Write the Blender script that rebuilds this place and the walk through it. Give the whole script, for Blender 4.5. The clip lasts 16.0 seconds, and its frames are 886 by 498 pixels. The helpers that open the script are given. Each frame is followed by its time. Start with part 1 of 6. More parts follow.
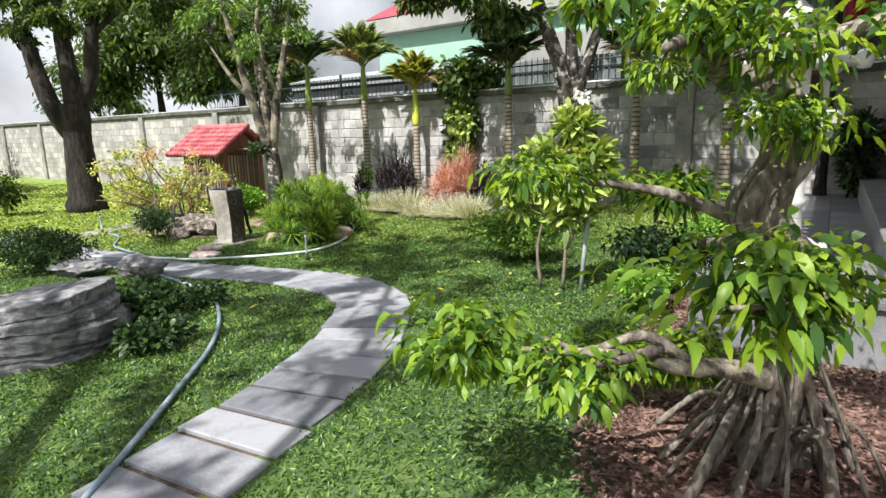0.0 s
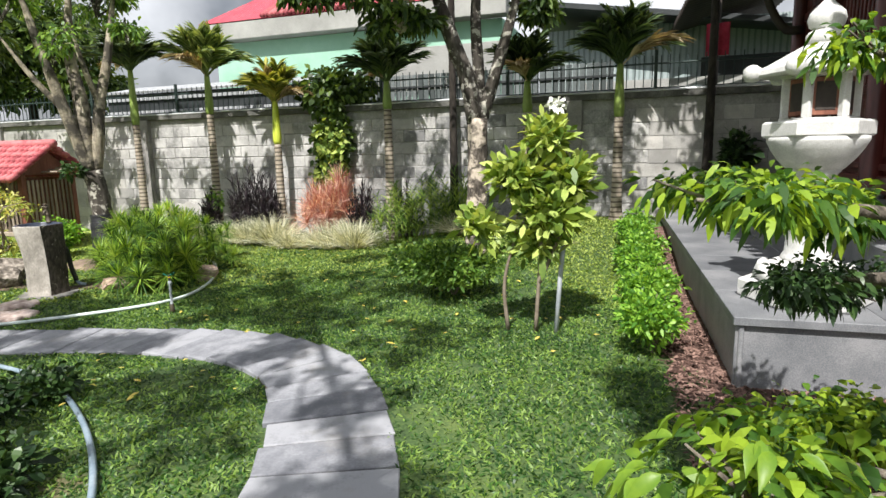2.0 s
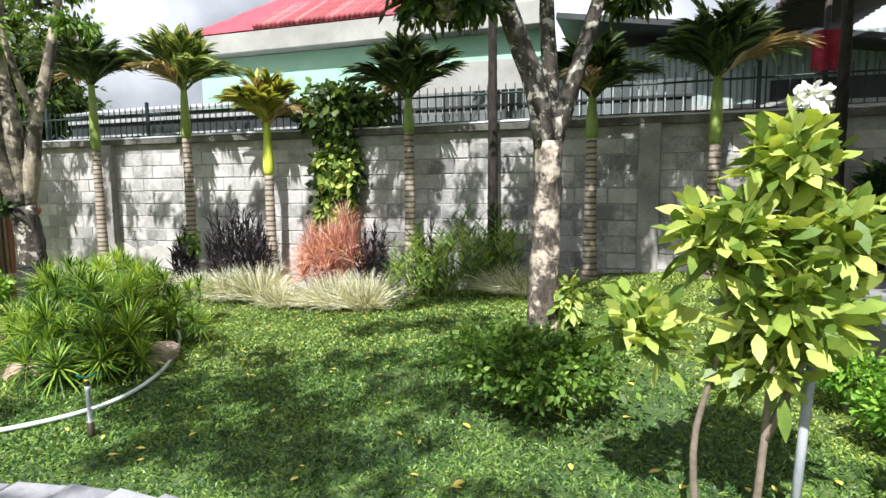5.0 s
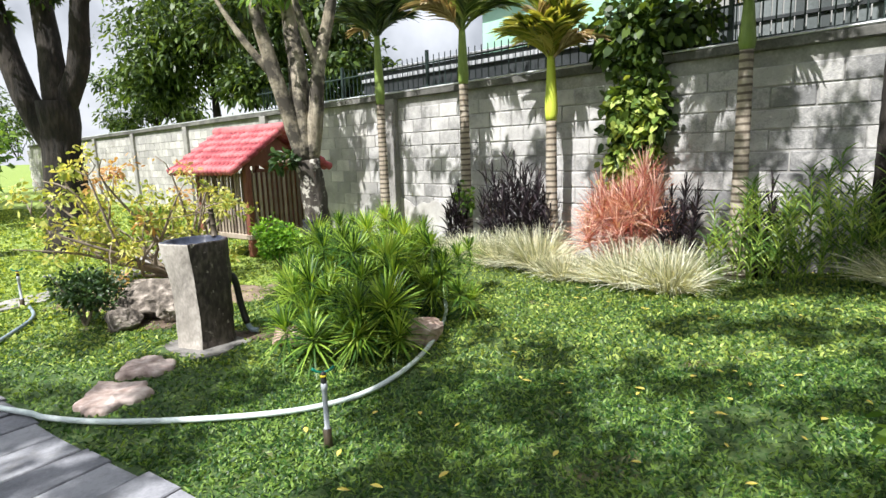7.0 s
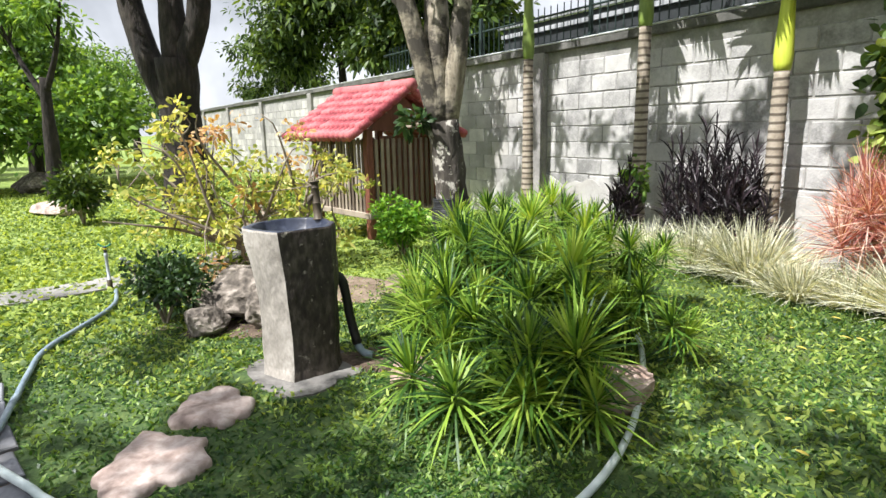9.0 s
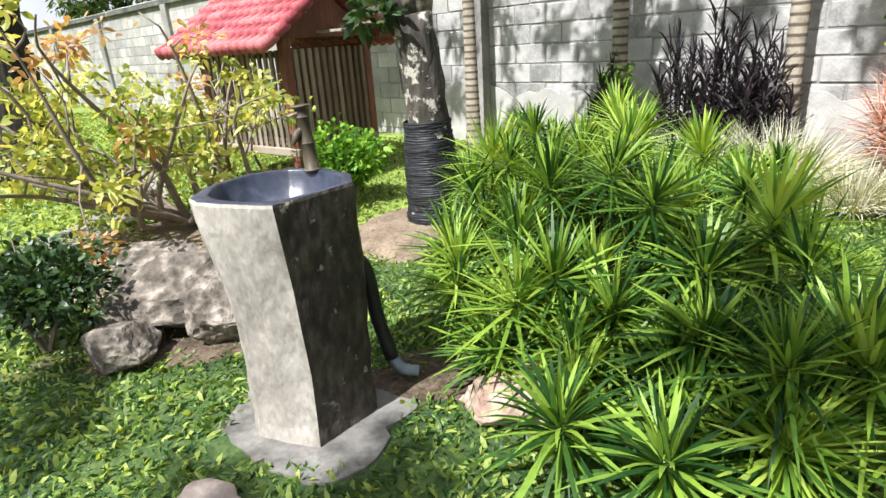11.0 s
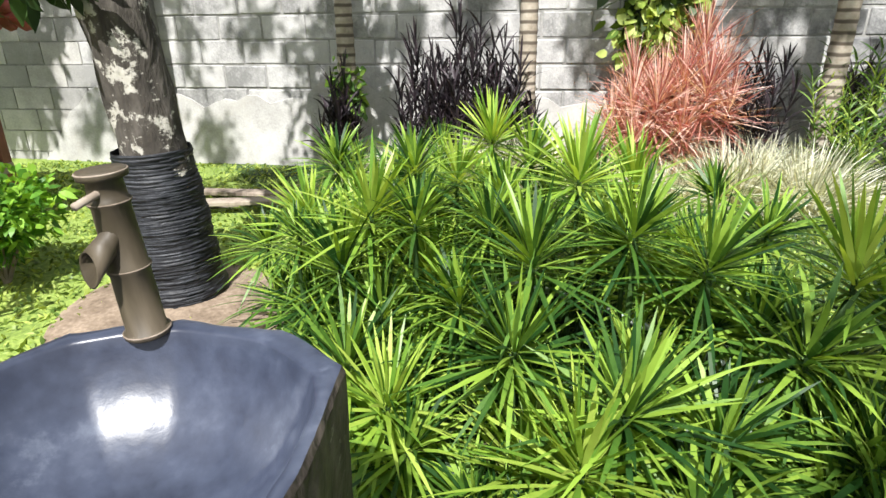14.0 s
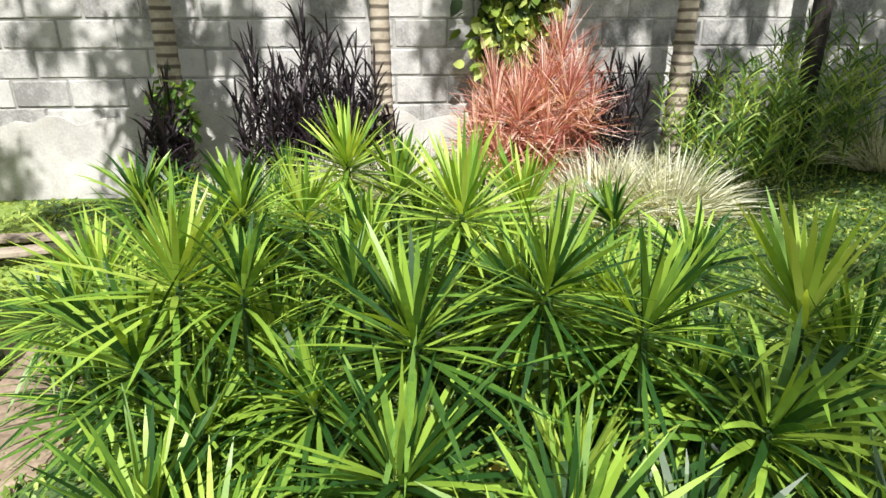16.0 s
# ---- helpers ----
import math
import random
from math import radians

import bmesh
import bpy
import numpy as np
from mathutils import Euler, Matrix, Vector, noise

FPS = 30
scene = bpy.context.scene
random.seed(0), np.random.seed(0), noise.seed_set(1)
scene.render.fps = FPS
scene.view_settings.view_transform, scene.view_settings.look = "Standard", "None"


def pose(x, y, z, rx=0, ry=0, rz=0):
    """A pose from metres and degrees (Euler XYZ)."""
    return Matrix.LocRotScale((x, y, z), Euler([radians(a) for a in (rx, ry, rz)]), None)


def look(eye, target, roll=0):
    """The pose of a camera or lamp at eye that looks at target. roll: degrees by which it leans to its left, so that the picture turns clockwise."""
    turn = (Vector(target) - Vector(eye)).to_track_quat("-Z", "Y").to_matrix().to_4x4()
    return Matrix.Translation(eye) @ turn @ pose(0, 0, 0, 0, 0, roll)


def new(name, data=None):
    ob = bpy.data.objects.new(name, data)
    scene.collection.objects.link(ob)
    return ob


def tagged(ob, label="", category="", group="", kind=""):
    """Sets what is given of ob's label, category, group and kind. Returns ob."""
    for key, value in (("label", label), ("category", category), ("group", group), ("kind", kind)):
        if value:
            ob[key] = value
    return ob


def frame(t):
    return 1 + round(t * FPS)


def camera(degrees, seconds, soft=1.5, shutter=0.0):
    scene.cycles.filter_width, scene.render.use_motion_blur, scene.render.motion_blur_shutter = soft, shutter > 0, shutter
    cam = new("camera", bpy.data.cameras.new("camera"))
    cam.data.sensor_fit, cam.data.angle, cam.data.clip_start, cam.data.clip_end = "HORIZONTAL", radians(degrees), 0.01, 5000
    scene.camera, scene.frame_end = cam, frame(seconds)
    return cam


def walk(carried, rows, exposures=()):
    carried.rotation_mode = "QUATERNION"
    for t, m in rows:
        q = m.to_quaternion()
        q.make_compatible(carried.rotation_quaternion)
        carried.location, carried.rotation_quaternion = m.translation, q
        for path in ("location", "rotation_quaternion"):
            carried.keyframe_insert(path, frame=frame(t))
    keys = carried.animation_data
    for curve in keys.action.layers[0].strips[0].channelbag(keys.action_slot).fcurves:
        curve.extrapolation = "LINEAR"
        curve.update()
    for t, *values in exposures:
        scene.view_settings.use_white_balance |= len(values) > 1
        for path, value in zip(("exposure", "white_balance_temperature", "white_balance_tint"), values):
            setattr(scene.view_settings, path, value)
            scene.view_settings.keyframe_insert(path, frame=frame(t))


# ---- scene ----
cam = camera(74.9, 16.0)
METRES, EYE, TILT, LEAN, TURN = 10.4, 1.6, 0.0, 0.0, 0.0
ROWS = [
    (0.0, 0.0, 0.0, 0.0, -0.27, -11.56, 1.32),
    (0.5, -0.0222, 0.0279, -0.0068, -2.03, -12.0, 1.57),
    (1.0, -0.0459, 0.0621, -0.0078, -5.97, -11.87, 1.61),
    (1.5, -0.0713, 0.0894, -0.0058, -11.86, -10.94, 1.4),
    (2.0, -0.0852, 0.1177, -0.0048, -17.64, -9.76, 1.18),
    (2.5, -0.0928, 0.1529, -0.0019, -23.04, -8.67, 0.91),
    (3.0, -0.0977, 0.1846, 0.0003, -26.52, -7.61, 0.67),
    (5.5, -0.0728, 0.3726, -0.0079, -12.46, -6.55, 0.81),
    (6.0, -0.074, 0.4101, -0.0106, -4.93, -7.48, 1.34),
    (6.5, -0.0761, 0.442, -0.0149, 1.9, -8.74, 1.89),
    (7.0, -0.0788, 0.4794, -0.0183, 8.04, -9.8, 2.04),
    (7.5, -0.0919, 0.5173, -0.0216, 12.91, -10.3, 1.56),
    (8.0, -0.1065, 0.5536, -0.0256, 17.17, -10.41, 1.01),
    (8.5, -0.1243, 0.5906, -0.0287, 20.16, -10.64, 0.82),
    (11.0, -0.255, 0.7168, -0.041, 6.69, -19.88, 3.62),
    (11.5, -0.2748, 0.7384, -0.0431, 0.97, -20.71, 2.95),
    (12.0, -0.2973, 0.7547, -0.0435, -4.79, -20.82, 2.27),
    (12.5, -0.3119, 0.7692, -0.0423, -10.03, -21.03, 1.84),
    (13.0, -0.3199, 0.787, -0.0433, -15.71, -21.47, 1.59),
    (13.5, -0.3213, 0.8052, -0.0443, -22.15, -21.46, 1.04),
    (14.0, -0.3209, 0.8259, -0.043, -28.21, -20.94, 0.54),
    (14.5, -0.3135, 0.8365, -0.0433, -33.26, -19.95, 0.46),
    (15.0, -0.2992, 0.8451, -0.0458, -37.2, -19.15, 0.55),
    (15.5, -0.294, 0.8515, -0.0482, -40.21, -19.11, 0.5),
    (16.0, -0.2967, 0.8605, -0.048, -42.01, -19.64, 0.25),
]
walk(cam, [(t, pose(0, 0, EYE, TILT, LEAN, TURN) @ pose(METRES * x, METRES * y, METRES * z, 90 + pitch, roll, yaw)) for t, x, y, z, yaw, pitch, roll in ROWS],
     [(0.0, 0.84, 6450, 10), (1.0, 0.66, 6450, 10), (1.7, 0.71, 6500, 10), (2.5, 0.90, 6500, 10), (5.5, 1.06, 6320, 11), (8.5, 0.96, 6320, 11), (11.0, 1.02, 6250, 10), (12.5, 1.08, 6200, 10), (15.0, 1.04, 6450, 10), (16.0, 1.01, 6500, 9)])

# the place's own axes: the block wall runs along WU, WV points from the garden to the wall
WU, WV, W0 = Vector((0.8, -0.6, 0)), Vector((0.6, 0.8, 0)), Vector((0.3, 12.35, 0))
WALL_ANGLE = math.atan2(-0.6, 0.8)
WALL_TOP = 2.31
HU, HV, H0 = Vector((0.83, -0.557, 0)), Vector((0.557, 0.83, 0)), Vector((1.65, 3.75, 0))
HOUSE_ANGLE = math.atan2(-0.557, 0.83)

# ---- sky, sun ----
world = bpy.data.worlds.new("sky")
scene.world = world
world.use_nodes = True
wn = world.node_tree.nodes
sky = wn.new("ShaderNodeTexSky")
sky.sky_type, sky.sun_disc = "NISHITA", False
SUN_FROM = Vector((-0.58, -0.82, 1.32)).normalized()
sky.sun_elevation = math.asin(SUN_FROM.z)
sky.sun_rotation = math.atan2(SUN_FROM.x, SUN_FROM.y)
sky.dust_density, sky.air_density = 4.0, 1.0
# thin broken cloud over the sky
coord = wn.new("ShaderNodeTexCoord")
cloud = wn.new("ShaderNodeTexNoise")
cloud.inputs["Scale"].default_value, cloud.inputs["Detail"].default_value = 2.2, 6.0
cramp = wn.new("ShaderNodeValToRGB")
cramp.color_ramp.elements[0].position, cramp.color_ramp.elements[1].position = 0.30, 0.56
cmix = wn.new("ShaderNodeMix")
cmix.data_type = "RGBA"
cmix.inputs["B"].default_value = (26.5, 27.3, 28.8, 1)
wl = world.node_tree.links
wl.new(coord.outputs["Generated"], cloud.inputs["Vector"])
wl.new(cloud.outputs["Fac"], cramp.inputs["Fac"])
wl.new(cramp.outputs["Color"], cmix.inputs["Factor"])
wl.new(sky.outputs["Color"], cmix.inputs["A"])
wl.new(cmix.outputs["Result"], wn["Background"].inputs["Color"])
wn["Background"].inputs["Strength"].default_value = 0.0236
sun_data = bpy.data.lights.new("sun", "SUN")
sun_data.energy, sun_data.angle, sun_data.color = 5.0, radians(0.53), (1.0, 0.97, 0.925)
sun = new("sun", sun_data)
sun.matrix_world = look(SUN_FROM * 60, (0, 0, 0))


# ---- materials ----
def mat(name, cols, scale=4.0, rough=0.8, bump=0.3, bump_scale=40.0, fine=0.35, island=0.0, leaf=0.0, metal=0.0,
        stain=None, stain_scale=0.8, stain_at=(0.5, 0.62), wave=None, obj_random=0.0, stretch=(1, 1, 1), spec=0.4, bump_dist=0.01):
    """Two noises over a ramp of colours, optional stains, rings and per-piece variation."""
    m = bpy.data.materials.new(name)
    m.use_nodes = True
    nt = m.node_tree
    n, lk = nt.nodes, nt.links.new
    bsdf = n["Principled BSDF"]
    co = n.new("ShaderNodeTexCoord")
    mp = n.new("ShaderNodeMapping")
    mp.inputs["Scale"].default_value = stretch
    lk(co.outputs["Object"], mp.inputs["Vector"])
    a = n.new("ShaderNodeTexNoise")
    a.inputs["Scale"].default_value, a.inputs["Detail"].default_value, a.inputs["Roughness"].default_value = scale, 6, 0.65
    lk(mp.outputs["Vector"], a.inputs["Vector"])
    b = n.new("ShaderNodeTexNoise")
    b.inputs["Scale"].default_value, b.inputs["Detail"].default_value = bump_scale, 4
    lk(mp.outputs["Vector"], b.inputs["Vector"])
    fac = n.new("ShaderNodeMath")
    fac.operation = "MULTIPLY_ADD"
    lk(b.outputs["Fac"], fac.inputs[0])
    fac.inputs[1].default_value = fine
    sub = n.new("ShaderNodeMath")
    sub.operation = "SUBTRACT"
    lk(a.outputs["Fac"], sub.inputs[0])
    sub.inputs[1].default_value = fine * 0.5
    lk(sub.outputs[0], fac.inputs[2])
    last = fac.outputs[0]
    if island or obj_random:
        if island:
            g = n.new("ShaderNodeNewGeometry")
            src = g.outputs["Random Per Island"]
        else:
            g = n.new("ShaderNodeObjectInfo")
            src = g.outputs["Random"]
        k = island or obj_random
        r = n.new("ShaderNodeMath")
        r.operation = "MULTIPLY_ADD"
        lk(src, r.inputs[0])
        r.inputs[1].default_value = k
        off = n.new("ShaderNodeMath")
        off.operation = "SUBTRACT"
        lk(last, off.inputs[0])
        off.inputs[1].default_value = k * 0.5
        lk(off.outputs[0], r.inputs[2])
        last = r.outputs[0]
    ramp = n.new("ShaderNodeValToRGB")
    el = ramp.color_ramp.elements
    while len(el) < len(cols):
        el.new(0.5)
    for i, c in enumerate(cols):
        el[i].position = 0.28 + 0.44 * i / max(1, len(cols) - 1)
        el[i].color = (*c, 1)
    lk(last, ramp.inputs["Fac"])
    colour = ramp.outputs["Color"]
    if wave:
        wv = n.new("ShaderNodeTexWave")
        wv.wave_type, wv.bands_direction = "BANDS", wave[2] if len(wave) > 2 else "Z"
        wv.inputs["Scale"].default_value, wv.inputs["Distortion"].default_value = wave[0], 1.5
        lk(mp.outputs["Vector"], wv.inputs["Vector"])
        wr = n.new("ShaderNodeValToRGB")
        wr.color_ramp.elements[0].position, wr.color_ramp.elements[1].position = 0.1, 0.45
        lk(wv.outputs["Fac"], wr.inputs["Fac"])
        mx = n.new("ShaderNodeMix")
        mx.data_type = "RGBA"
        lk(wr.outputs["Color"], mx.inputs["Factor"])
        mx.inputs["A"].default_value = (*wave[1], 1)
        lk(colour, mx.inputs["B"])
        colour = mx.outputs["Result"]
    if stain:
        s = n.new("ShaderNodeTexNoise")
        s.inputs["Scale"].default_value, s.inputs["Detail"].default_value, s.inputs["Roughness"].default_value = stain_scale, 7, 0.7
        lk(co.outputs["Object"] if not obj_random else n.new("ShaderNodeNewGeometry").outputs["Position"], s.inputs["Vector"])
        sr = n.new("ShaderNodeValToRGB")
        sr.color_ramp.elements[0].position, sr.color_ramp.elements[1].position = stain_at
        lk(s.outputs["Fac"], sr.inputs["Fac"])
        mx = n.new("ShaderNodeMix")
        mx.data_type = "RGBA"
        lk(sr.outputs["Color"], mx.inputs["Factor"])
        lk(colour, mx.inputs["A"])
        mx.inputs["B"].default_value = (*stain, 1)
        colour = mx.outputs["Result"]
    lk(colour, bsdf.inputs["Base Color"])
    bsdf.inputs["Roughness"].default_value = rough
    bsdf.inputs["Metallic"].default_value = metal
    bsdf.inputs["Specular IOR Level"].default_value = spec
    if bump:
        bp = n.new("ShaderNodeBump")
        bp.inputs["Strength"].default_value, bp.inputs["Distance"].default_value = bump, bump_dist
        lk(fac.outputs[0], bp.inputs["Height"])
        lk(bp.outputs["Normal"], bsdf.inputs["Normal"])
    if leaf:
        tr = n.new("ShaderNodeBsdfTranslucent")
        tint = n.new("ShaderNodeMix")
        tint.data_type, tint.blend_type = "RGBA", "MULTIPLY"
        tint.inputs["Factor"].default_value = 1.0
        lk(colour, tint.inputs["A"])
        tint.inputs["B"].default_value = (1.9, 1.7, 0.7, 1)
        lk(tint.outputs["Result"], tr.inputs["Color"])
        ms = n.new("ShaderNodeMixShader")
        ms.inputs["Fac"].default_value = leaf
        lk(bsdf.outputs[0], ms.inputs[1])
        lk(tr.outputs[0], ms.inputs[2])
        lk(ms.outputs[0], n["Material Output"].inputs["Surface"])
    return m


def leafy(name, dark, mid, light, rough=0.45, trans=0.3, spread=0.8):
    return mat(name, (dark, mid, light), scale=1.3, rough=rough, bump=0.12, bump_scale=60, fine=0.15, island=spread, leaf=trans, spec=0.35)


M = dict(
    soil=mat("lawn soil", ((0.022, 0.042, 0.014), (0.05, 0.09, 0.024), (0.10, 0.14, 0.038)), scale=3, bump=0.8, bump_scale=60, fine=0.8, stain=(0.16, 0.12, 0.07), stain_scale=0.9, stain_at=(0.60, 0.70), rough=0.95),
    # sunlight on the far lawn is put into this brighter ground colour
    turf=mat("sun-brightened far turf", ((0.10, 0.155, 0.03), (0.18, 0.25, 0.048), (0.28, 0.35, 0.08)), scale=2.2, bump=0.8, bump_scale=55, fine=0.8, rough=0.95),
    grass=leafy("grass blade", (0.020, 0.060, 0.014), (0.060, 0.142, 0.028), (0.185, 0.285, 0.058), rough=0.42, trans=0.3),
    # brighter copy of the grass blade, with full sun painted into its colour
    grasslit=leafy("sun-yellowed copy of grass blade", (0.085, 0.145, 0.028), (0.185, 0.265, 0.052), (0.37, 0.45, 0.11), rough=0.5, trans=0.35),
    whitewash=mat("worn whitewash", ((0.29, 0.28, 0.265), (0.41, 0.40, 0.38), (0.53, 0.52, 0.50)), scale=3, bump=0.5, bump_scale=50, rough=0.95, stain=(0.36, 0.34, 0.31), stain_scale=2.2, stain_at=(0.54, 0.72)),
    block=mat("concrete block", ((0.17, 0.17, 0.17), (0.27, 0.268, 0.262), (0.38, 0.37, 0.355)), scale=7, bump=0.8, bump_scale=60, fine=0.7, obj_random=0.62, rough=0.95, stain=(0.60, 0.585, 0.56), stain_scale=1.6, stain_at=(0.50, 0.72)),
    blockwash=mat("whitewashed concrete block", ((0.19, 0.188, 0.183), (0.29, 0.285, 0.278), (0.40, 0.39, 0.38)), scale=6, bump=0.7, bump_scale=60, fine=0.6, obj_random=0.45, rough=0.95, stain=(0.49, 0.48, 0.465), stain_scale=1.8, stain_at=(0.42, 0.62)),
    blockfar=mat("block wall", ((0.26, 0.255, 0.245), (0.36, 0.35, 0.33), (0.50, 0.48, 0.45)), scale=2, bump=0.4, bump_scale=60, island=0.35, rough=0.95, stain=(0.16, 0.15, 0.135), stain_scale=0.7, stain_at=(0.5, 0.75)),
    mortar=mat("mortar", ((0.17, 0.167, 0.16), (0.27, 0.265, 0.25), (0.40, 0.39, 0.375)), scale=3, bump=0.5, rough=0.95),
    cement=mat("weathered cement", ((0.17, 0.165, 0.155), (0.29, 0.28, 0.265), (0.44, 0.42, 0.40)), scale=4, bump=0.5, rough=0.9, stain=(0.07, 0.068, 0.06), stain_scale=2, stain_at=(0.48, 0.68)),
    padcement=mat("damp rough cement", ((0.10, 0.096, 0.09), (0.185, 0.176, 0.163), (0.29, 0.275, 0.255)), scale=6, bump=0.7, bump_scale=45, rough=0.9, stain=(0.07, 0.064, 0.052), stain_scale=5, stain_at=(0.52, 0.68)),
    coping=mat("mossy coping", ((0.05, 0.05, 0.045), (0.10, 0.098, 0.09), (0.20, 0.195, 0.18)), scale=3, bump=0.5, rough=0.95),
    slab=mat("path slab", ((0.13, 0.135, 0.152), (0.195, 0.20, 0.22), (0.28, 0.285, 0.305)), scale=6, bump=0.35, bump_scale=70, obj_random=0.5, rough=0.85, stain=(0.20, 0.19, 0.175), stain_scale=2.5, stain_at=(0.55, 0.8)),
    granite=mat("grey granite", ((0.11, 0.115, 0.125), (0.165, 0.17, 0.18), (0.24, 0.24, 0.248)), scale=3, bump=0.15, bump_scale=160, fine=0.8, rough=0.55, obj_random=0.25),
    lantern=mat("white granite", ((0.40, 0.40, 0.39), (0.52, 0.515, 0.50), (0.62, 0.61, 0.60)), scale=8, bump=0.4, bump_scale=140, fine=0.6, rough=0.85),
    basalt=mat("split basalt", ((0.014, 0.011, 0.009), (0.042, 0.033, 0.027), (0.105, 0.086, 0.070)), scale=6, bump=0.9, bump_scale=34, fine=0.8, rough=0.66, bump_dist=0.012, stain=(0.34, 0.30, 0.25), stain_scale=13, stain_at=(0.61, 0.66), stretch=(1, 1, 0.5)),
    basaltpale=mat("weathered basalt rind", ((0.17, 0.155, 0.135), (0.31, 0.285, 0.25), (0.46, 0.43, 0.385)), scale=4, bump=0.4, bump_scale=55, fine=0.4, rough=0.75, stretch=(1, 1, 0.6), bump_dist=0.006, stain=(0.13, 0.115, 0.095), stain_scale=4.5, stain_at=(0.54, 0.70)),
    bowl=mat("honed basalt bowl", ((0.016, 0.020, 0.036), (0.034, 0.042, 0.068), (0.070, 0.082, 0.118)), scale=7, bump=0.14, rough=0.33, spec=0.6, stain=(0.10, 0.115, 0.15), stain_scale=7, stain_at=(0.56, 0.72)),
    rock=mat("grey rock", ((0.036, 0.030, 0.024), (0.15, 0.128, 0.105), (0.40, 0.35, 0.30)), scale=5, bump=1.0, bump_scale=22, fine=0.6, rough=0.9, bump_dist=0.03),
    slate=mat("layered slate rock", ((0.050, 0.051, 0.055), (0.13, 0.13, 0.136), (0.30, 0.295, 0.295)), scale=5, bump=1.0, bump_scale=18, fine=0.7, rough=0.85, bump_dist=0.025, stretch=(0.8, 0.8, 1.6), stain=(0.36, 0.355, 0.35), stain_scale=6, stain_at=(0.56, 0.72)),
    rockpale=mat("pale pink flagstone", ((0.22, 0.16, 0.135), (0.38, 0.30, 0.265), (0.54, 0.46, 0.42)), scale=9, bump=0.9, bump_scale=24, fine=0.5, rough=0.9),
    rockpink=mat("pink sandstone", ((0.22, 0.14, 0.105), (0.38, 0.27, 0.22), (0.54, 0.43, 0.37)), scale=5, bump=0.7, bump_scale=24, fine=0.5, rough=0.9),
    bark=mat("grey bark", ((0.020, 0.017, 0.014), (0.05, 0.043, 0.035), (0.10, 0.088, 0.075)), scale=7, bump=1.0, bump_scale=22, fine=0.6, rough=0.95, stretch=(1, 1, 0.35), bump_dist=0.03, stain=(0.40, 0.38, 0.33), stain_scale=9, stain_at=(0.54, 0.58)),
    barkmottled=mat("lichen-mottled bark", ((0.035, 0.029, 0.024), (0.085, 0.072, 0.058), (0.17, 0.145, 0.12)), scale=6, bump=1.0, bump_scale=24, fine=0.6, rough=0.95, stretch=(1, 1, 0.5), bump_dist=0.03, stain=(0.50, 0.43, 0.35), stain_scale=3.2, stain_at=(0.50, 0.57)),
    bonsaibark=mat("bonsai bark", ((0.045, 0.037, 0.029), (0.14, 0.12, 0.095), (0.33, 0.29, 0.24)), scale=9, bump=1.0, bump_scale=30, fine=0.7, rough=0.95, stretch=(1, 1, 0.4), bump_dist=0.03),
    barkdark=mat("dark bark", ((0.008, 0.007, 0.006), (0.020, 0.016, 0.013), (0.048, 0.039, 0.032)), scale=7, bump=1.0, bump_scale=22, fine=0.6, rough=0.95, stretch=(1, 1, 0.3), bump_dist=0.04),
    barkpale=mat("pale bark", ((0.15, 0.125, 0.09), (0.27, 0.235, 0.175), (0.42, 0.37, 0.29)), scale=7, bump=0.9, bump_scale=22, fine=0.6, rough=0.95, stretch=(1, 1, 0.35), bump_dist=0.02, stain=(0.055, 0.048, 0.038), stain_scale=4, stain_at=(0.45, 0.56)),
    twig=mat("twig bark", ((0.12, 0.095, 0.07), (0.20, 0.165, 0.125), (0.30, 0.25, 0.20)), scale=8, bump=0.4, rough=0.9),
    palmtrunk=mat("ringed palm trunk", ((0.20, 0.165, 0.125), (0.33, 0.285, 0.225), (0.46, 0.41, 0.34)), scale=6, bump=0.4, rough=0.9, wave=(4.2, (0.10, 0.08, 0.06))),
    shaftgreen=mat("green crownshaft", ((0.10, 0.16, 0.03), (0.17, 0.24, 0.05), (0.26, 0.33, 0.08)), scale=4, bump=0.1, rough=0.5, stretch=(1, 1, 0.3)),
    shaftlime=mat("lime crownshaft", ((0.33, 0.40, 0.03), (0.45, 0.52, 0.05), (0.55, 0.60, 0.09)), scale=4, bump=0.1, rough=0.5, stretch=(1, 1, 0.3)),
    palm=leafy("palm leaflet", (0.05, 0.085, 0.025), (0.12, 0.18, 0.05), (0.32, 0.38, 0.15), trans=0.25),
    palmdark=leafy("dark palm leaflet", (0.016, 0.032, 0.014), (0.038, 0.066, 0.026), (0.10, 0.145, 0.05), trans=0.2),
    palmlime=leafy("yellowing palm leaflet", (0.08, 0.11, 0.018), (0.20, 0.25, 0.03), (0.42, 0.40, 0.10), trans=0.3),
    straw=leafy("dry palm leaf", (0.22, 0.16, 0.09), (0.36, 0.28, 0.17), (0.48, 0.40, 0.27), trans=0.2, rough=0.8),
    rosette=leafy("needle leaf", (0.016, 0.054, 0.010), (0.074, 0.158, 0.022), (0.225, 0.345, 0.045), rough=0.44, trans=0.25),
    rosettenew=leafy("young needle leaf", (0.12, 0.23, 0.03), (0.22, 0.34, 0.04), (0.34, 0.44, 0.08), rough=0.4, trans=0.3),
    bonsai=leafy("bonsai leaf", (0.035, 0.09, 0.016), (0.10, 0.20, 0.022), (0.25, 0.36, 0.03), trans=0.38, rough=0.42),
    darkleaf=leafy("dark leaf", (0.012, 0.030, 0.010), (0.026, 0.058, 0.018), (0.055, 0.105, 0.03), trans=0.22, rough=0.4),
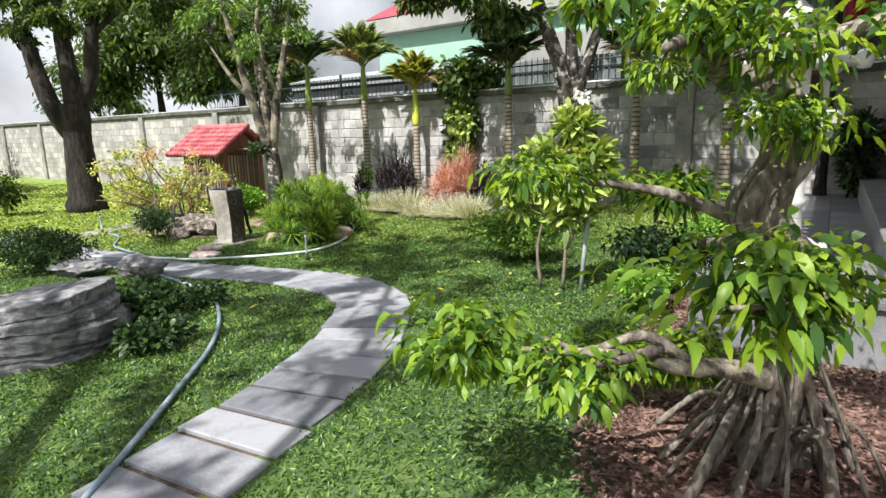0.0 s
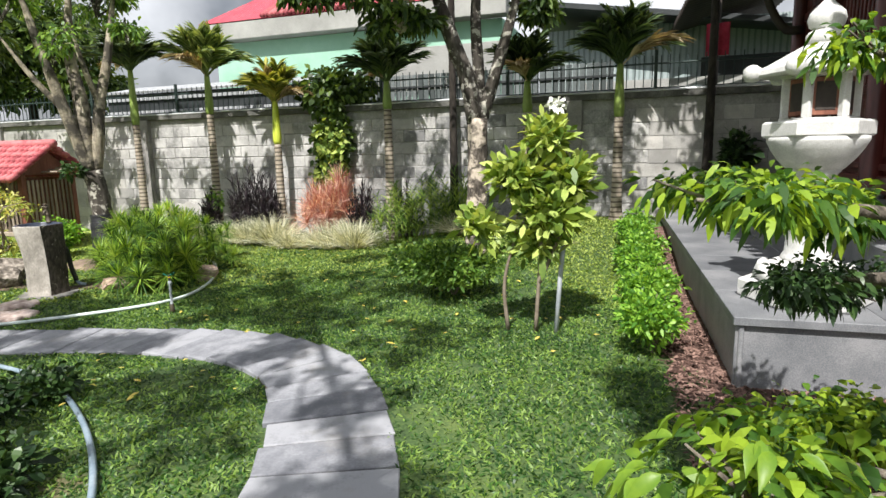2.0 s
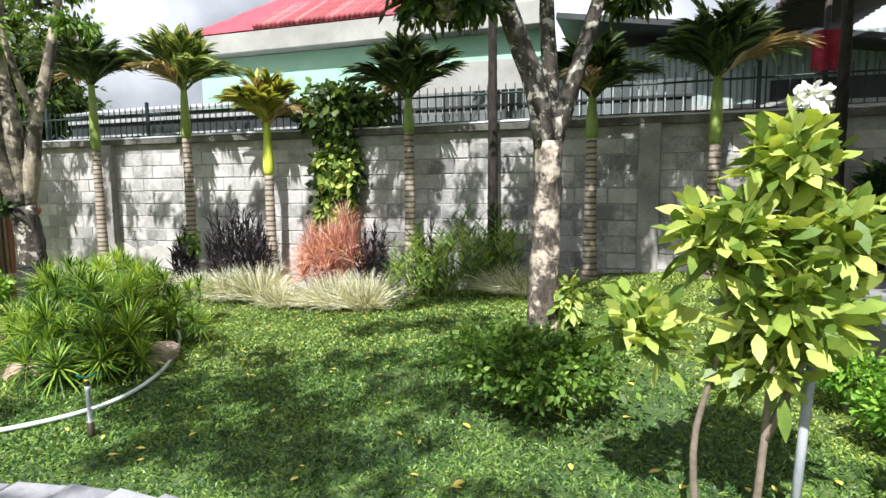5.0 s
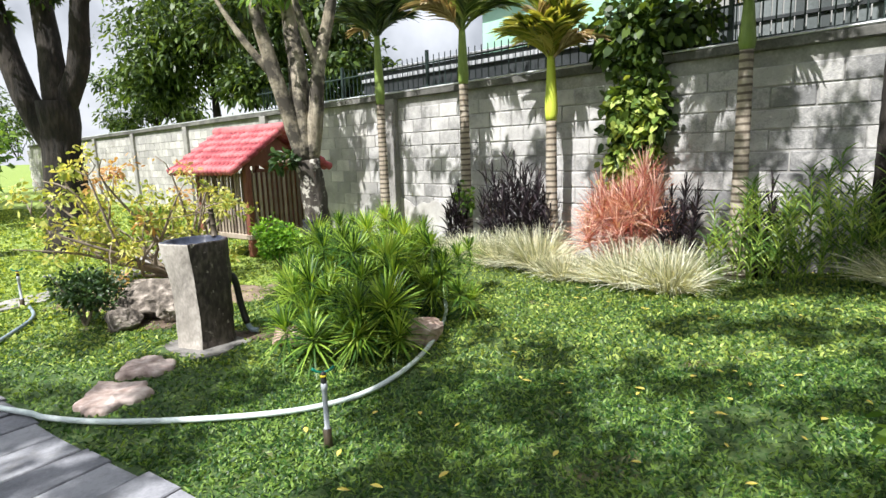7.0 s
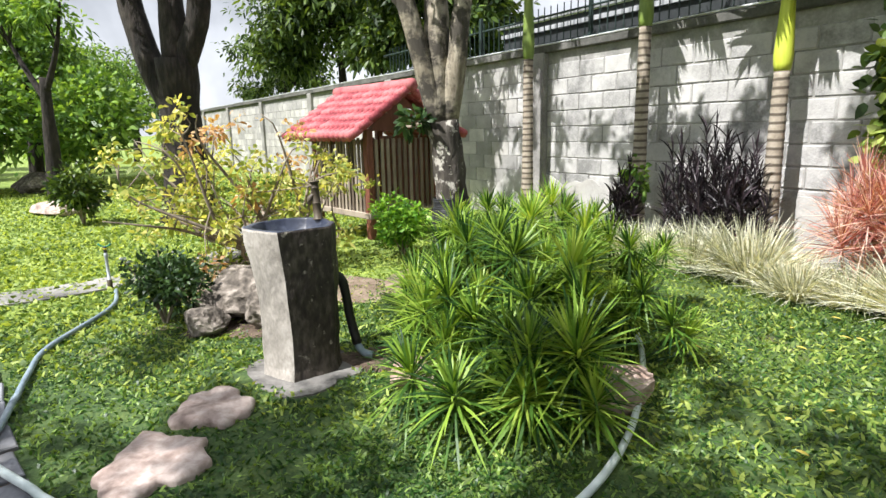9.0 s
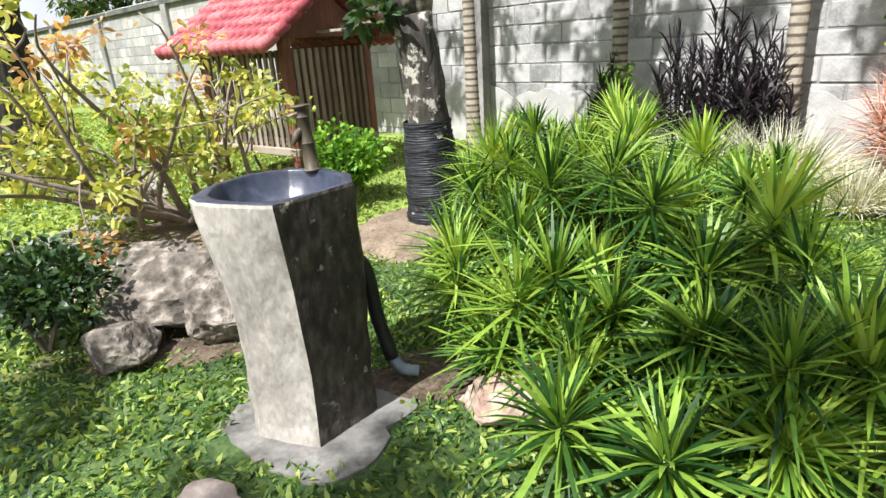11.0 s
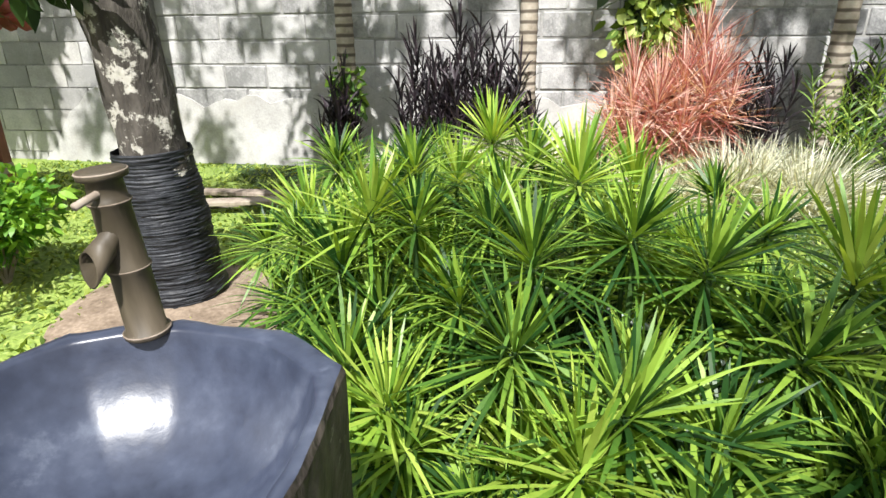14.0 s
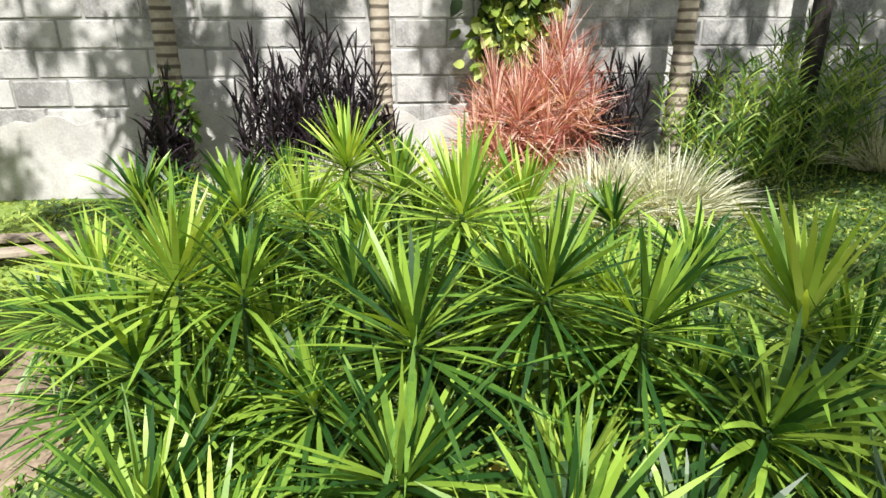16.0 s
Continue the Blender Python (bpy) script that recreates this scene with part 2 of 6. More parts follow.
    treeleaf=leafy("tree leaf", (0.022, 0.045, 0.012), (0.05, 0.09, 0.02), (0.11, 0.17, 0.035), trans=0.32),
    freshleaf=leafy("fresh leaf", (0.05, 0.11, 0.02), (0.10, 0.20, 0.03), (0.20, 0.32, 0.06), trans=0.35),
    hedge=leafy("hedge leaf", (0.06, 0.16, 0.02), (0.14, 0.30, 0.03), (0.26, 0.45, 0.06), trans=0.35),
    shrub=leafy("pale shrub leaf", (0.10, 0.17, 0.03), (0.24, 0.33, 0.06), (0.42, 0.50, 0.14), trans=0.3),
    yellow=leafy("yellow shrub leaf", (0.19, 0.25, 0.05), (0.39, 0.43, 0.105), (0.57, 0.55, 0.20), trans=0.35),
    orange=leafy("orange shrub leaf", (0.36, 0.20, 0.09), (0.48, 0.30, 0.16), (0.58, 0.42, 0.26), trans=0.35),
    purple=leafy("purple grass blade", (0.006, 0.0045, 0.006), (0.014, 0.010, 0.013), (0.036, 0.025, 0.031), trans=0.1),
    red=leafy("red cordyline blade", (0.30, 0.10, 0.085), (0.52, 0.27, 0.23), (0.74, 0.57, 0.51), trans=0.3),
    cream=leafy("cream grass blade", (0.24, 0.26, 0.17), (0.50, 0.51, 0.40), (0.72, 0.72, 0.62), trans=0.25),
    reed=leafy("reed leaf", (0.05, 0.11, 0.02), (0.14, 0.24, 0.04), (0.33, 0.44, 0.10), trans=0.3),
    mulch=mat("bark mulch", ((0.045, 0.024, 0.018), (0.11, 0.060, 0.047), (0.25, 0.155, 0.125)), scale=14, bump=1.0, bump_scale=50, fine=0.7, island=0.6, rough=0.95),
    damp=mat("damp brown soil", ((0.03, 0.02, 0.014), (0.075, 0.052, 0.036), (0.15, 0.11, 0.08)), scale=9, bump=1.0, bump_scale=40, fine=0.7, rough=0.95),
    earth=mat("bare earth", ((0.11, 0.078, 0.052), (0.20, 0.15, 0.108), (0.32, 0.25, 0.185)), scale=5, bump=0.6, rough=0.95),
    hosewhite=mat("pale hose", ((0.50, 0.58, 0.56), (0.62, 0.70, 0.68), (0.70, 0.76, 0.74)), scale=5, bump=0.05, rough=0.45),
    hoseblue=mat("blue-grey hose", ((0.10, 0.14, 0.18), (0.19, 0.25, 0.30), (0.32, 0.38, 0.42)), scale=3, bump=0.05, rough=0.4),
    pipe=mat("grey pvc pipe", ((0.26, 0.29, 0.32), (0.34, 0.37, 0.40), (0.44, 0.46, 0.48)), scale=6, bump=0.1, rough=0.5),
    black=mat("black rubber", ((0.012, 0.012, 0.013), (0.02, 0.02, 0.022), (0.035, 0.035, 0.038)), scale=6, bump=0.2, rough=0.5),
    net=mat("black shade net", ((0.012, 0.013, 0.016), (0.025, 0.027, 0.032), (0.06, 0.065, 0.075)), scale=6, bump=0.8, bump_scale=60, rough=0.55, wave=(32.0, (0.010, 0.010, 0.013))),
    bamboo=mat("aged bamboo", ((0.030, 0.023, 0.014), (0.058, 0.045, 0.028), (0.105, 0.083, 0.055)), scale=6, bump=0.3, rough=0.55, stretch=(1, 1, 0.2)),
    tile=mat("red roof tile", ((0.20, 0.035, 0.045), (0.33, 0.065, 0.078), (0.47, 0.15, 0.155)), scale=5, bump=0.3, rough=0.7, obj_random=0.4),
    tileroof=mat("red tiled roof", ((0.30, 0.035, 0.06), (0.42, 0.06, 0.09), (0.52, 0.12, 0.14)), scale=3, bump=0.3, rough=0.7, wave=(3.2, (0.18, 0.02, 0.03), "X")),
    wood=mat("weathered wood", ((0.10, 0.075, 0.055), (0.19, 0.15, 0.115), (0.32, 0.27, 0.215)), scale=5, bump=0.4, rough=0.85, stretch=(1, 1, 0.15), obj_random=0.4),
    woodred=mat("red-brown wood", ((0.10, 0.035, 0.022), (0.17, 0.06, 0.038), (0.25, 0.10, 0.065)), scale=5, bump=0.3, rough=0.6, stretch=(1, 1, 0.2)),
    lacquer=mat("dark red lacquered wood", ((0.045, 0.010, 0.009), (0.085, 0.018, 0.015), (0.15, 0.035, 0.028)), scale=4, bump=0.15, rough=0.32, stretch=(1, 1, 0.15), spec=0.5),
    eave=mat("dark eave wood", ((0.018, 0.013, 0.011), (0.032, 0.024, 0.02), (0.055, 0.042, 0.035)), scale=4, bump=0.3, rough=0.7),
    iron=mat("dark green iron", ((0.010, 0.022, 0.020), (0.018, 0.034, 0.031), (0.032, 0.052, 0.048)), scale=6, bump=0.1, rough=0.5),
    flash=mat("zinc flashing", ((0.40, 0.41, 0.42), (0.55, 0.56, 0.57), (0.68, 0.69, 0.70)), scale=5, bump=0.1, rough=0.45, metal=0.4),
    mint=mat("mint plaster", ((0.22, 0.40, 0.30), (0.27, 0.46, 0.36), (0.33, 0.52, 0.42)), scale=1.0, bump=0.1, rough=0.9),
    plaster=mat("off-white plaster", ((0.20, 0.20, 0.19), (0.29, 0.29, 0.275), (0.37, 0.37, 0.355)), scale=0.8, bump=0.1, rough=0.9),
    greyblue=mat("grey-blue cladding", ((0.20, 0.25, 0.25), (0.28, 0.33, 0.33), (0.37, 0.42, 0.42)), scale=1.5, bump=0.1, rough=0.7, wave=(2.6, (0.16, 0.20, 0.20), "X")),
    sheet=mat("corrugated sheet", ((0.30, 0.31, 0.33), (0.42, 0.43, 0.45), (0.52, 0.53, 0.55)), scale=1.2, bump=0.1, rough=0.5, metal=0.3, wave=(2.4, (0.22, 0.23, 0.24), "X")),
    slatdark=mat("weathered slat", ((0.05, 0.06, 0.06), (0.09, 0.105, 0.105), (0.15, 0.17, 0.17)), scale=2, bump=0.2, rough=0.7, obj_random=0.5),
    darksheet=mat("dark cladding", ((0.012, 0.015, 0.016), (0.022, 0.026, 0.028), (0.04, 0.046, 0.048)), scale=2, bump=0.1, rough=0.6),
    cloth=mat("red cloth", ((0.22, 0.012, 0.03), (0.32, 0.02, 0.045), (0.40, 0.04, 0.07)), scale=5, bump=0.2, rough=0.9),
    green=mat("green plastic", ((0.0, 0.10, 0.06), (0.0, 0.16, 0.10), (0.02, 0.24, 0.16)), scale=5, bump=0, rough=0.4),
    yellowp=mat("yellow plastic", ((0.5, 0.40, 0.02), (0.6, 0.48, 0.03), (0.65, 0.52, 0.05)), scale=5, bump=0, rough=0.4),
    fallen=leafy("fallen leaf", (0.42, 0.28, 0.03), (0.60, 0.48, 0.06), (0.60, 0.50, 0.25), trans=0.2, rough=0.7),
    petal=mat("white petals", ((0.72, 0.72, 0.66), (0.80, 0.80, 0.75), (0.84, 0.84, 0.80)), scale=9, bump=0.2, rough=0.8),
)


# ---- mesh helpers ----
rng = np.random.default_rng(7)


def mesh(name, parts, material, smooth=False):
    """One mesh from (vertices, [face arrays]) pieces."""
    vs, fs, base = [], [], 0
    for v, f in parts:
        v = np.asarray(v, float).reshape(-1, 3)
        vs.append(v)
        for a in f:
            fs.append(np.asarray(a, np.int64) + base)
        base += len(v)
    v = np.concatenate(vs)
    me = bpy.data.meshes.new(name)
    me.vertices.add(len(v))
    me.vertices.foreach_set("co", v.astype(np.float32).ravel())
    sizes = np.concatenate([np.full(len(a), a.shape[1], np.int64) for a in fs])
    me.loops.add(int(sizes.sum()))
    me.loops.foreach_set("vertex_index", np.concatenate([a.ravel() for a in fs]).astype(np.int32))
    me.polygons.add(len(sizes))
    me.polygons.foreach_set("loop_start", (np.cumsum(sizes) - sizes).astype(np.int32))
    me.update(calc_edges=True)
    me.validate()
    me.polygons.foreach_set("use_smooth", np.full(len(me.polygons), smooth))
    for one in (material if isinstance(material, (list, tuple)) else [material]):
        me.materials.append(one)
    return me


def bm_mesh(name, bm, material, smooth=False):
    me = bpy.data.meshes.new(name)
    bmesh.ops.recalc_face_normals(bm, faces=bm.faces)
    bm.to_mesh(me)
    bm.free()
    if smooth:
        me.polygons.foreach_set("use_smooth", np.ones(len(me.polygons), bool))
    me.materials.append(material)
    return me


def part(name, me, parent, m=None, label=""):
    ob = new(name, me)
    ob.parent = parent
    if m is not None:
        ob.matrix_basis = m
    return tagged(ob, label)


def thing(name, m, label, category, group="", kind=""):
    return tagged(new(name), label, category, group, kind) if m is None else placed(tagged(new(name), label, category, group, kind), m)


def placed(ob, m):
    ob.matrix_basis = m
    return ob


def box(w, d, h, bev=0.008, m=None, taper=1.0):
    """A bevelled box with its base at z = 0, as a bmesh."""
    bm = bmesh.new()
    bmesh.ops.create_cube(bm, size=1)
    for v in bm.verts:
        k = taper if v.co.z > 0 else 1.0
        v.co = Vector((v.co.x * w * k, v.co.y * d * k, (v.co.z + 0.5) * h))
    if bev:
        bmesh.ops.bevel(bm, geom=bm.edges[:], offset=bev, segments=1, affect="EDGES")
    if m is not None:
        bmesh.ops.transform(bm, matrix=m, verts=bm.verts[:])
    return bm


def tube(pts, rad, n=8, cap=True, rough=0.0):
    """A tapered tube along points."""
    p = np.asarray(pts, float)
    k = len(p)
    r = np.asarray(rad, float) * np.ones(k)
    d = np.gradient(p, axis=0)
    d /= np.linalg.norm(d, axis=1)[:, None] + 1e-9
    ref = np.array([0.13, 0.99, 0.05]) if abs(d[0][2]) > 0.7 else np.array([0.05, 0.1, 0.99])
    a = np.cross(d, ref)
    a /= np.linalg.norm(a, axis=1)[:, None] + 1e-9
    b = np.cross(d, a)
    ang = np.linspace(0, 2 * np.pi, n, endpoint=False)
    rr = r[:, None] * (1 + rough * rng.normal(size=(k, n)))
    v = p[:, None] + rr[..., None] * (a[:, None] * np.cos(ang)[None, :, None] + b[:, None] * np.sin(ang)[None, :, None])
    i, j = np.meshgrid(np.arange(k - 1), np.arange(n), indexing="ij")
    q = np.stack([i * n + j, i * n + (j + 1) % n, (i + 1) * n + (j + 1) % n, (i + 1) * n + j], -1).reshape(-1, 4)
    f = [q]
    if cap:
        f += [np.arange(n)[None, ::-1], (np.arange(n) + (k - 1) * n)[None]]
    return v.reshape(-1, 3), f


def curve(pts, n=24):
    """Points evenly along a smooth line through pts."""
    p = np.asarray(pts, float)
    p = np.vstack([2 * p[0] - p[1], p, 2 * p[-1] - p[-2]])
    out = []
    for i in range(1, len(p) - 2):
        for t in np.linspace(0, 1, 12, endpoint=False):
            a, b, c, d = p[i - 1:i + 3]
            out.append(0.5 * (2 * b + (c - a) * t + (2 * a - 5 * b + 4 * c - d) * t * t + (3 * b - a - 3 * c + d) * t ** 3))
    out = np.array(out + [p[-2]])
    s = np.concatenate([[0], np.cumsum(np.linalg.norm(np.diff(out, axis=0), axis=1))])
    t = np.linspace(0, s[-1], n)
    return np.stack([np.interp(t, s, out[:, c]) for c in range(out.shape[1])], 1)


def unit(a):
    return a / (np.linalg.norm(a, axis=-1, keepdims=True) + 1e-9)


LEAF = (0.12, 0.9, 0.85, 0.06)
BLADE = (0.7, 1.0, 0.75, 0.08)


def blades(p, d, length, width, droop=0.25, prof=LEAF, flat=0.0):
    """Many bent leaves: base points, directions, lengths, widths. flat: how far they lie level."""
    n, k = len(p), len(prof)
    t = np.linspace(0, 1, k)
    length, width = length * np.ones(n), width * np.ones(n)
    ref = unit(rng.normal(size=(n, 3)) * (1 - flat) + np.array([0, 0, 1.0]) * (flat + 0.3))
    side = unit(np.cross(d, ref))
    c = p[:, None] + d[:, None] * (length[:, None] * t)[..., None]
    c[..., 2] -= droop * length[:, None] * t ** 2
    w = (width[:, None] * np.array(prof))[..., None] * 0.5
    v = np.stack([c - side[:, None] * w, c + side[:, None] * w], 2).reshape(-1, 3)
    base = (np.arange(n) * k * 2)[:, None, None]
    row = (np.arange(k - 1) * 2)[None, :, None]
    return v, [(base + row + np.array([0, 1, 3, 2])).reshape(-1, 4)]


def ball(n, shell=0.6):
    """Points in a unit ball, thicker towards the outside."""
    d = unit(rng.normal(size=(n, 3)))
    return d * (shell + (1 - shell) * rng.random((n, 1))) * (0.75 + 0.25 * rng.random((n, 1)))


def clump(c, r, n, length, width, up=0.3, droop=0.3, shell=0.55, flat=0.2, prof=LEAF):
    """Leaves over an ellipsoid that point outwards."""
    b = ball(n, shell)
    lump = 1 + 0.22 * np.sin(b[:, :1] * 7 + c[0] * 3) * np.cos(b[:, 1:2] * 6 + c[1])
    p = np.asarray(c) + b * lump * np.asarray(r)
    d = unit(b + rng.normal(size=(n, 3)) * 0.55 + np.array([0, 0, up]))
    s = rng.uniform(0.65, 1.2, n)
    return blades(p, d, length * s, width * s, droop, prof, flat)


def tuft(n, length, width, lean=0.7, droop=0.5, spread=0.05, prof=BLADE, low=0.0):
    """Blades that rise from one root."""
    ang = rng.uniform(0, 2 * np.pi, n)
    tilt = rng.random(n) ** 0.7 * lean
    d = np.stack([np.sin(tilt) * np.cos(ang), np.sin(tilt) * np.sin(ang), np.cos(tilt)], 1)
    p = np.stack([np.cos(ang) * spread * rng.random(n), np.sin(ang) * spread * rng.random(n), np.full(n, low)], 1)
    return blades(p, d, length * rng.uniform(0.6, 1.1, n), width, droop, prof, 0.6)


def lathe(profile, n=32, turn=0.0, squash=1.0):
    """A turned solid from (radius, height) pairs."""
    k = len(profile)
    ang = np.linspace(0, 2 * np.pi, n, endpoint=False) + turn
    pr = np.array(profile, float)
    v = np.stack([pr[:, :1] * np.cos(ang), pr[:, :1] * np.sin(ang) * squash, pr[:, 1:] + 0 * ang], -1).reshape(-1, 3)
    i, j = np.meshgrid(np.arange(k - 1), np.arange(n), indexing="ij")
    q = np.stack([i * n + j, i * n + (j + 1) % n, (i + 1) * n + (j + 1) % n, (i + 1) * n + j], -1).reshape(-1, 4)
    return v, [q, np.arange(n)[None, ::-1], (np.arange(n) + (k - 1) * n)[None]]


def sstep(x, a, b):
    t = np.clip((x - a) / (b - a), 0, 1)
    return t * t * (3 - 2 * t)


def gz(x, y):
    """The height of the ground: level by the path, rising towards the house and the wall beside it."""
    s = (x - 0.3) * 0.8 - (y - 12.35) * 0.6
    d = -((x - 0.3) * 0.6 + (y - 12.35) * 0.8)
    rise = sstep(s, 0.6, 5.0) * (0.14 + 0.36 * (1 - sstep(d, 0.2, 4.6))) * (1 - sstep(d, 7.8, 10.3))
    return rise - 0.07 * sstep(y, 4.5, 7.5) + 0.012 * np.sin(x * 2.1) * np.cos(y * 1.7)


def at_wall(s, d, z=0.0):
    q = W0 + WU * s - WV * d
    return Vector((q.x, q.y, z))


def on_ground(x, y, lift=0.0):
    return Vector((x, y, float(gz(x, y)) + lift))


# ---- ground ----
def build_ground():
    edges = lambda a, b, lo, hi, n: np.concatenate([np.linspace(-1500, lo - 30, 6), np.linspace(lo - 20, lo - 1, 12), np.linspace(a, b, n), np.linspace(hi + 1, hi + 20, 12), np.linspace(hi + 30, 1500, 6)])
    xs, ys = edges(-12, 8, -12, 8, 130), edges(-5, 20, -5, 20, 150)
    x, y = np.meshgrid(xs, ys, indexing="ij")
    v = np.stack([x, y, gz(x, y)], -1).reshape(-1, 3)
    i, j = np.meshgrid(np.arange(len(xs) - 1), np.arange(len(ys) - 1), indexing="ij")
    k = len(ys)
    f = np.stack([i * k + j, (i + 1) * k + j, (i + 1) * k + j + 1, i * k + j + 1], -1).reshape(-1, 4)
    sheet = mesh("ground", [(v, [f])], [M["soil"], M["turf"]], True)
    # the far ground takes the turf colour that has sunlight put in
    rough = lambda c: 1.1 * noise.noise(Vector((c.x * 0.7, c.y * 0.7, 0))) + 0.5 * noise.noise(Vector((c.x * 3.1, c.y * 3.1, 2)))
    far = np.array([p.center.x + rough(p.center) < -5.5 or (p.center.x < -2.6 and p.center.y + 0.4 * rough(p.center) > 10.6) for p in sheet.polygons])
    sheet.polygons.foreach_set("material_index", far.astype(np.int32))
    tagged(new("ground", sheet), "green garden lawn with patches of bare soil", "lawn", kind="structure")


PATH_LINE = curve([(-3.4, -2.0), (-2.3, 0.4), (-1.18, 2.43), (-0.80, 3.3), (-0.63, 4.1), (-0.64, 4.95), (-0.97, 5.67), (-1.5, 6.25), (-2.15, 6.69), (-3.26, 7.18), (-4.4, 7.80), (-6.05, 8.75), (-8.0, 9.7)], 140)


def path_dist(x, y):
    out = np.full(x.shape, 9.0)
    for a in PATH_LINE[::2]:
        out = np.minimum(out, np.hypot(x - a[0], y - a[1]))
    return out


def mulch_edge(y):
    return np.interp(y, [-1, 1.6, 2.4, 3.05, 3.93, 4.5, 5.6, 8.2], [0.9, 0.55, 0.55, 0.77, 1.35, 1.75, 2.55, 4.4])


def in_house(x, y):
    hx, hy = (x - H0.x) * HU.x + (y - H0.y) * HU.y, (x - H0.x) * HV.x + (y - H0.y) * HV.y
    return (hx > -0.02) & (hy > -0.02)


def build_grass():
    """Short broad-bladed turf, thick near the walk and thinner away from it."""
    def field(x0, x1, y0, y1, n, length, width, keep):
        x, y = rng.uniform(x0, x1, n), rng.uniform(y0, y1, n)
        wallside = (x - W0.x) * WV.x + (y - W0.y) * WV.y
        ok = (path_dist(x, y) > 0.335 + 0.03 * np.sin(x * 9 + y * 7)) & (wallside < -0.05) & ~in_house(x, y) & (x < mulch_edge(y) + 0.04 * np.sin(y * 13))
        patch = np.sin(x * 1.9 + 1.3) * np.cos(y * 1.6 - x * 0.8) + 0.5 * np.sin(x * 5.1) * np.sin(y * 4.3)
        ok &= rng.random(n) < np.where(patch > 0.95, 0.35, 1.0) * keep
        ok &= ~((np.abs(x + 3.38) < 0.30) & (np.abs(y - 9.12) < 0.26))
        x, y = x[ok], y[ok]
        m = len(x)
        ang, tilt = rng.uniform(0, 2 * np.pi, m), rng.uniform(0.35, 1.25, m)
        d = np.stack([np.sin(tilt) * np.cos(ang), np.sin(tilt) * np.sin(ang), np.cos(tilt)], 1)
        s = rng.uniform(0.6, 1.25, m)
        return blades(np.stack([x, y, gz(x, y) - 0.004], 1), d, length * s, width * s, 0.35, (0.8, 1.0, 0.08), 0.5)
    near = field(-2.8, 2.2, 1.2, 8.6, 160000, 0.048, 0.0095, 1.0)
    near2 = field(-6.0, 2.6, 7.2, 11.2, 80000, 0.050, 0.011, 1.0)
    nl = field(-6.5, -2.8, 1.5, 7.5, 55000, 0.05, 0.011, 1.0)
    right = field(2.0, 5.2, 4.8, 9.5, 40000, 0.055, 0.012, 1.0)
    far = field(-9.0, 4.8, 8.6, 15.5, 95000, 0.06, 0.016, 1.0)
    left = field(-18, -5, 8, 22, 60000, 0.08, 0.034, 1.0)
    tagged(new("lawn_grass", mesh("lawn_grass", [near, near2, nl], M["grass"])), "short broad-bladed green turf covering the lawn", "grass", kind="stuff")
    tagged(new("far_lawn_grass", mesh("far_lawn_grass", [far, left, right], M["grasslit"])), "far-lawn turf with sunlight put into its yellowish colour", "grass", kind="stuff")


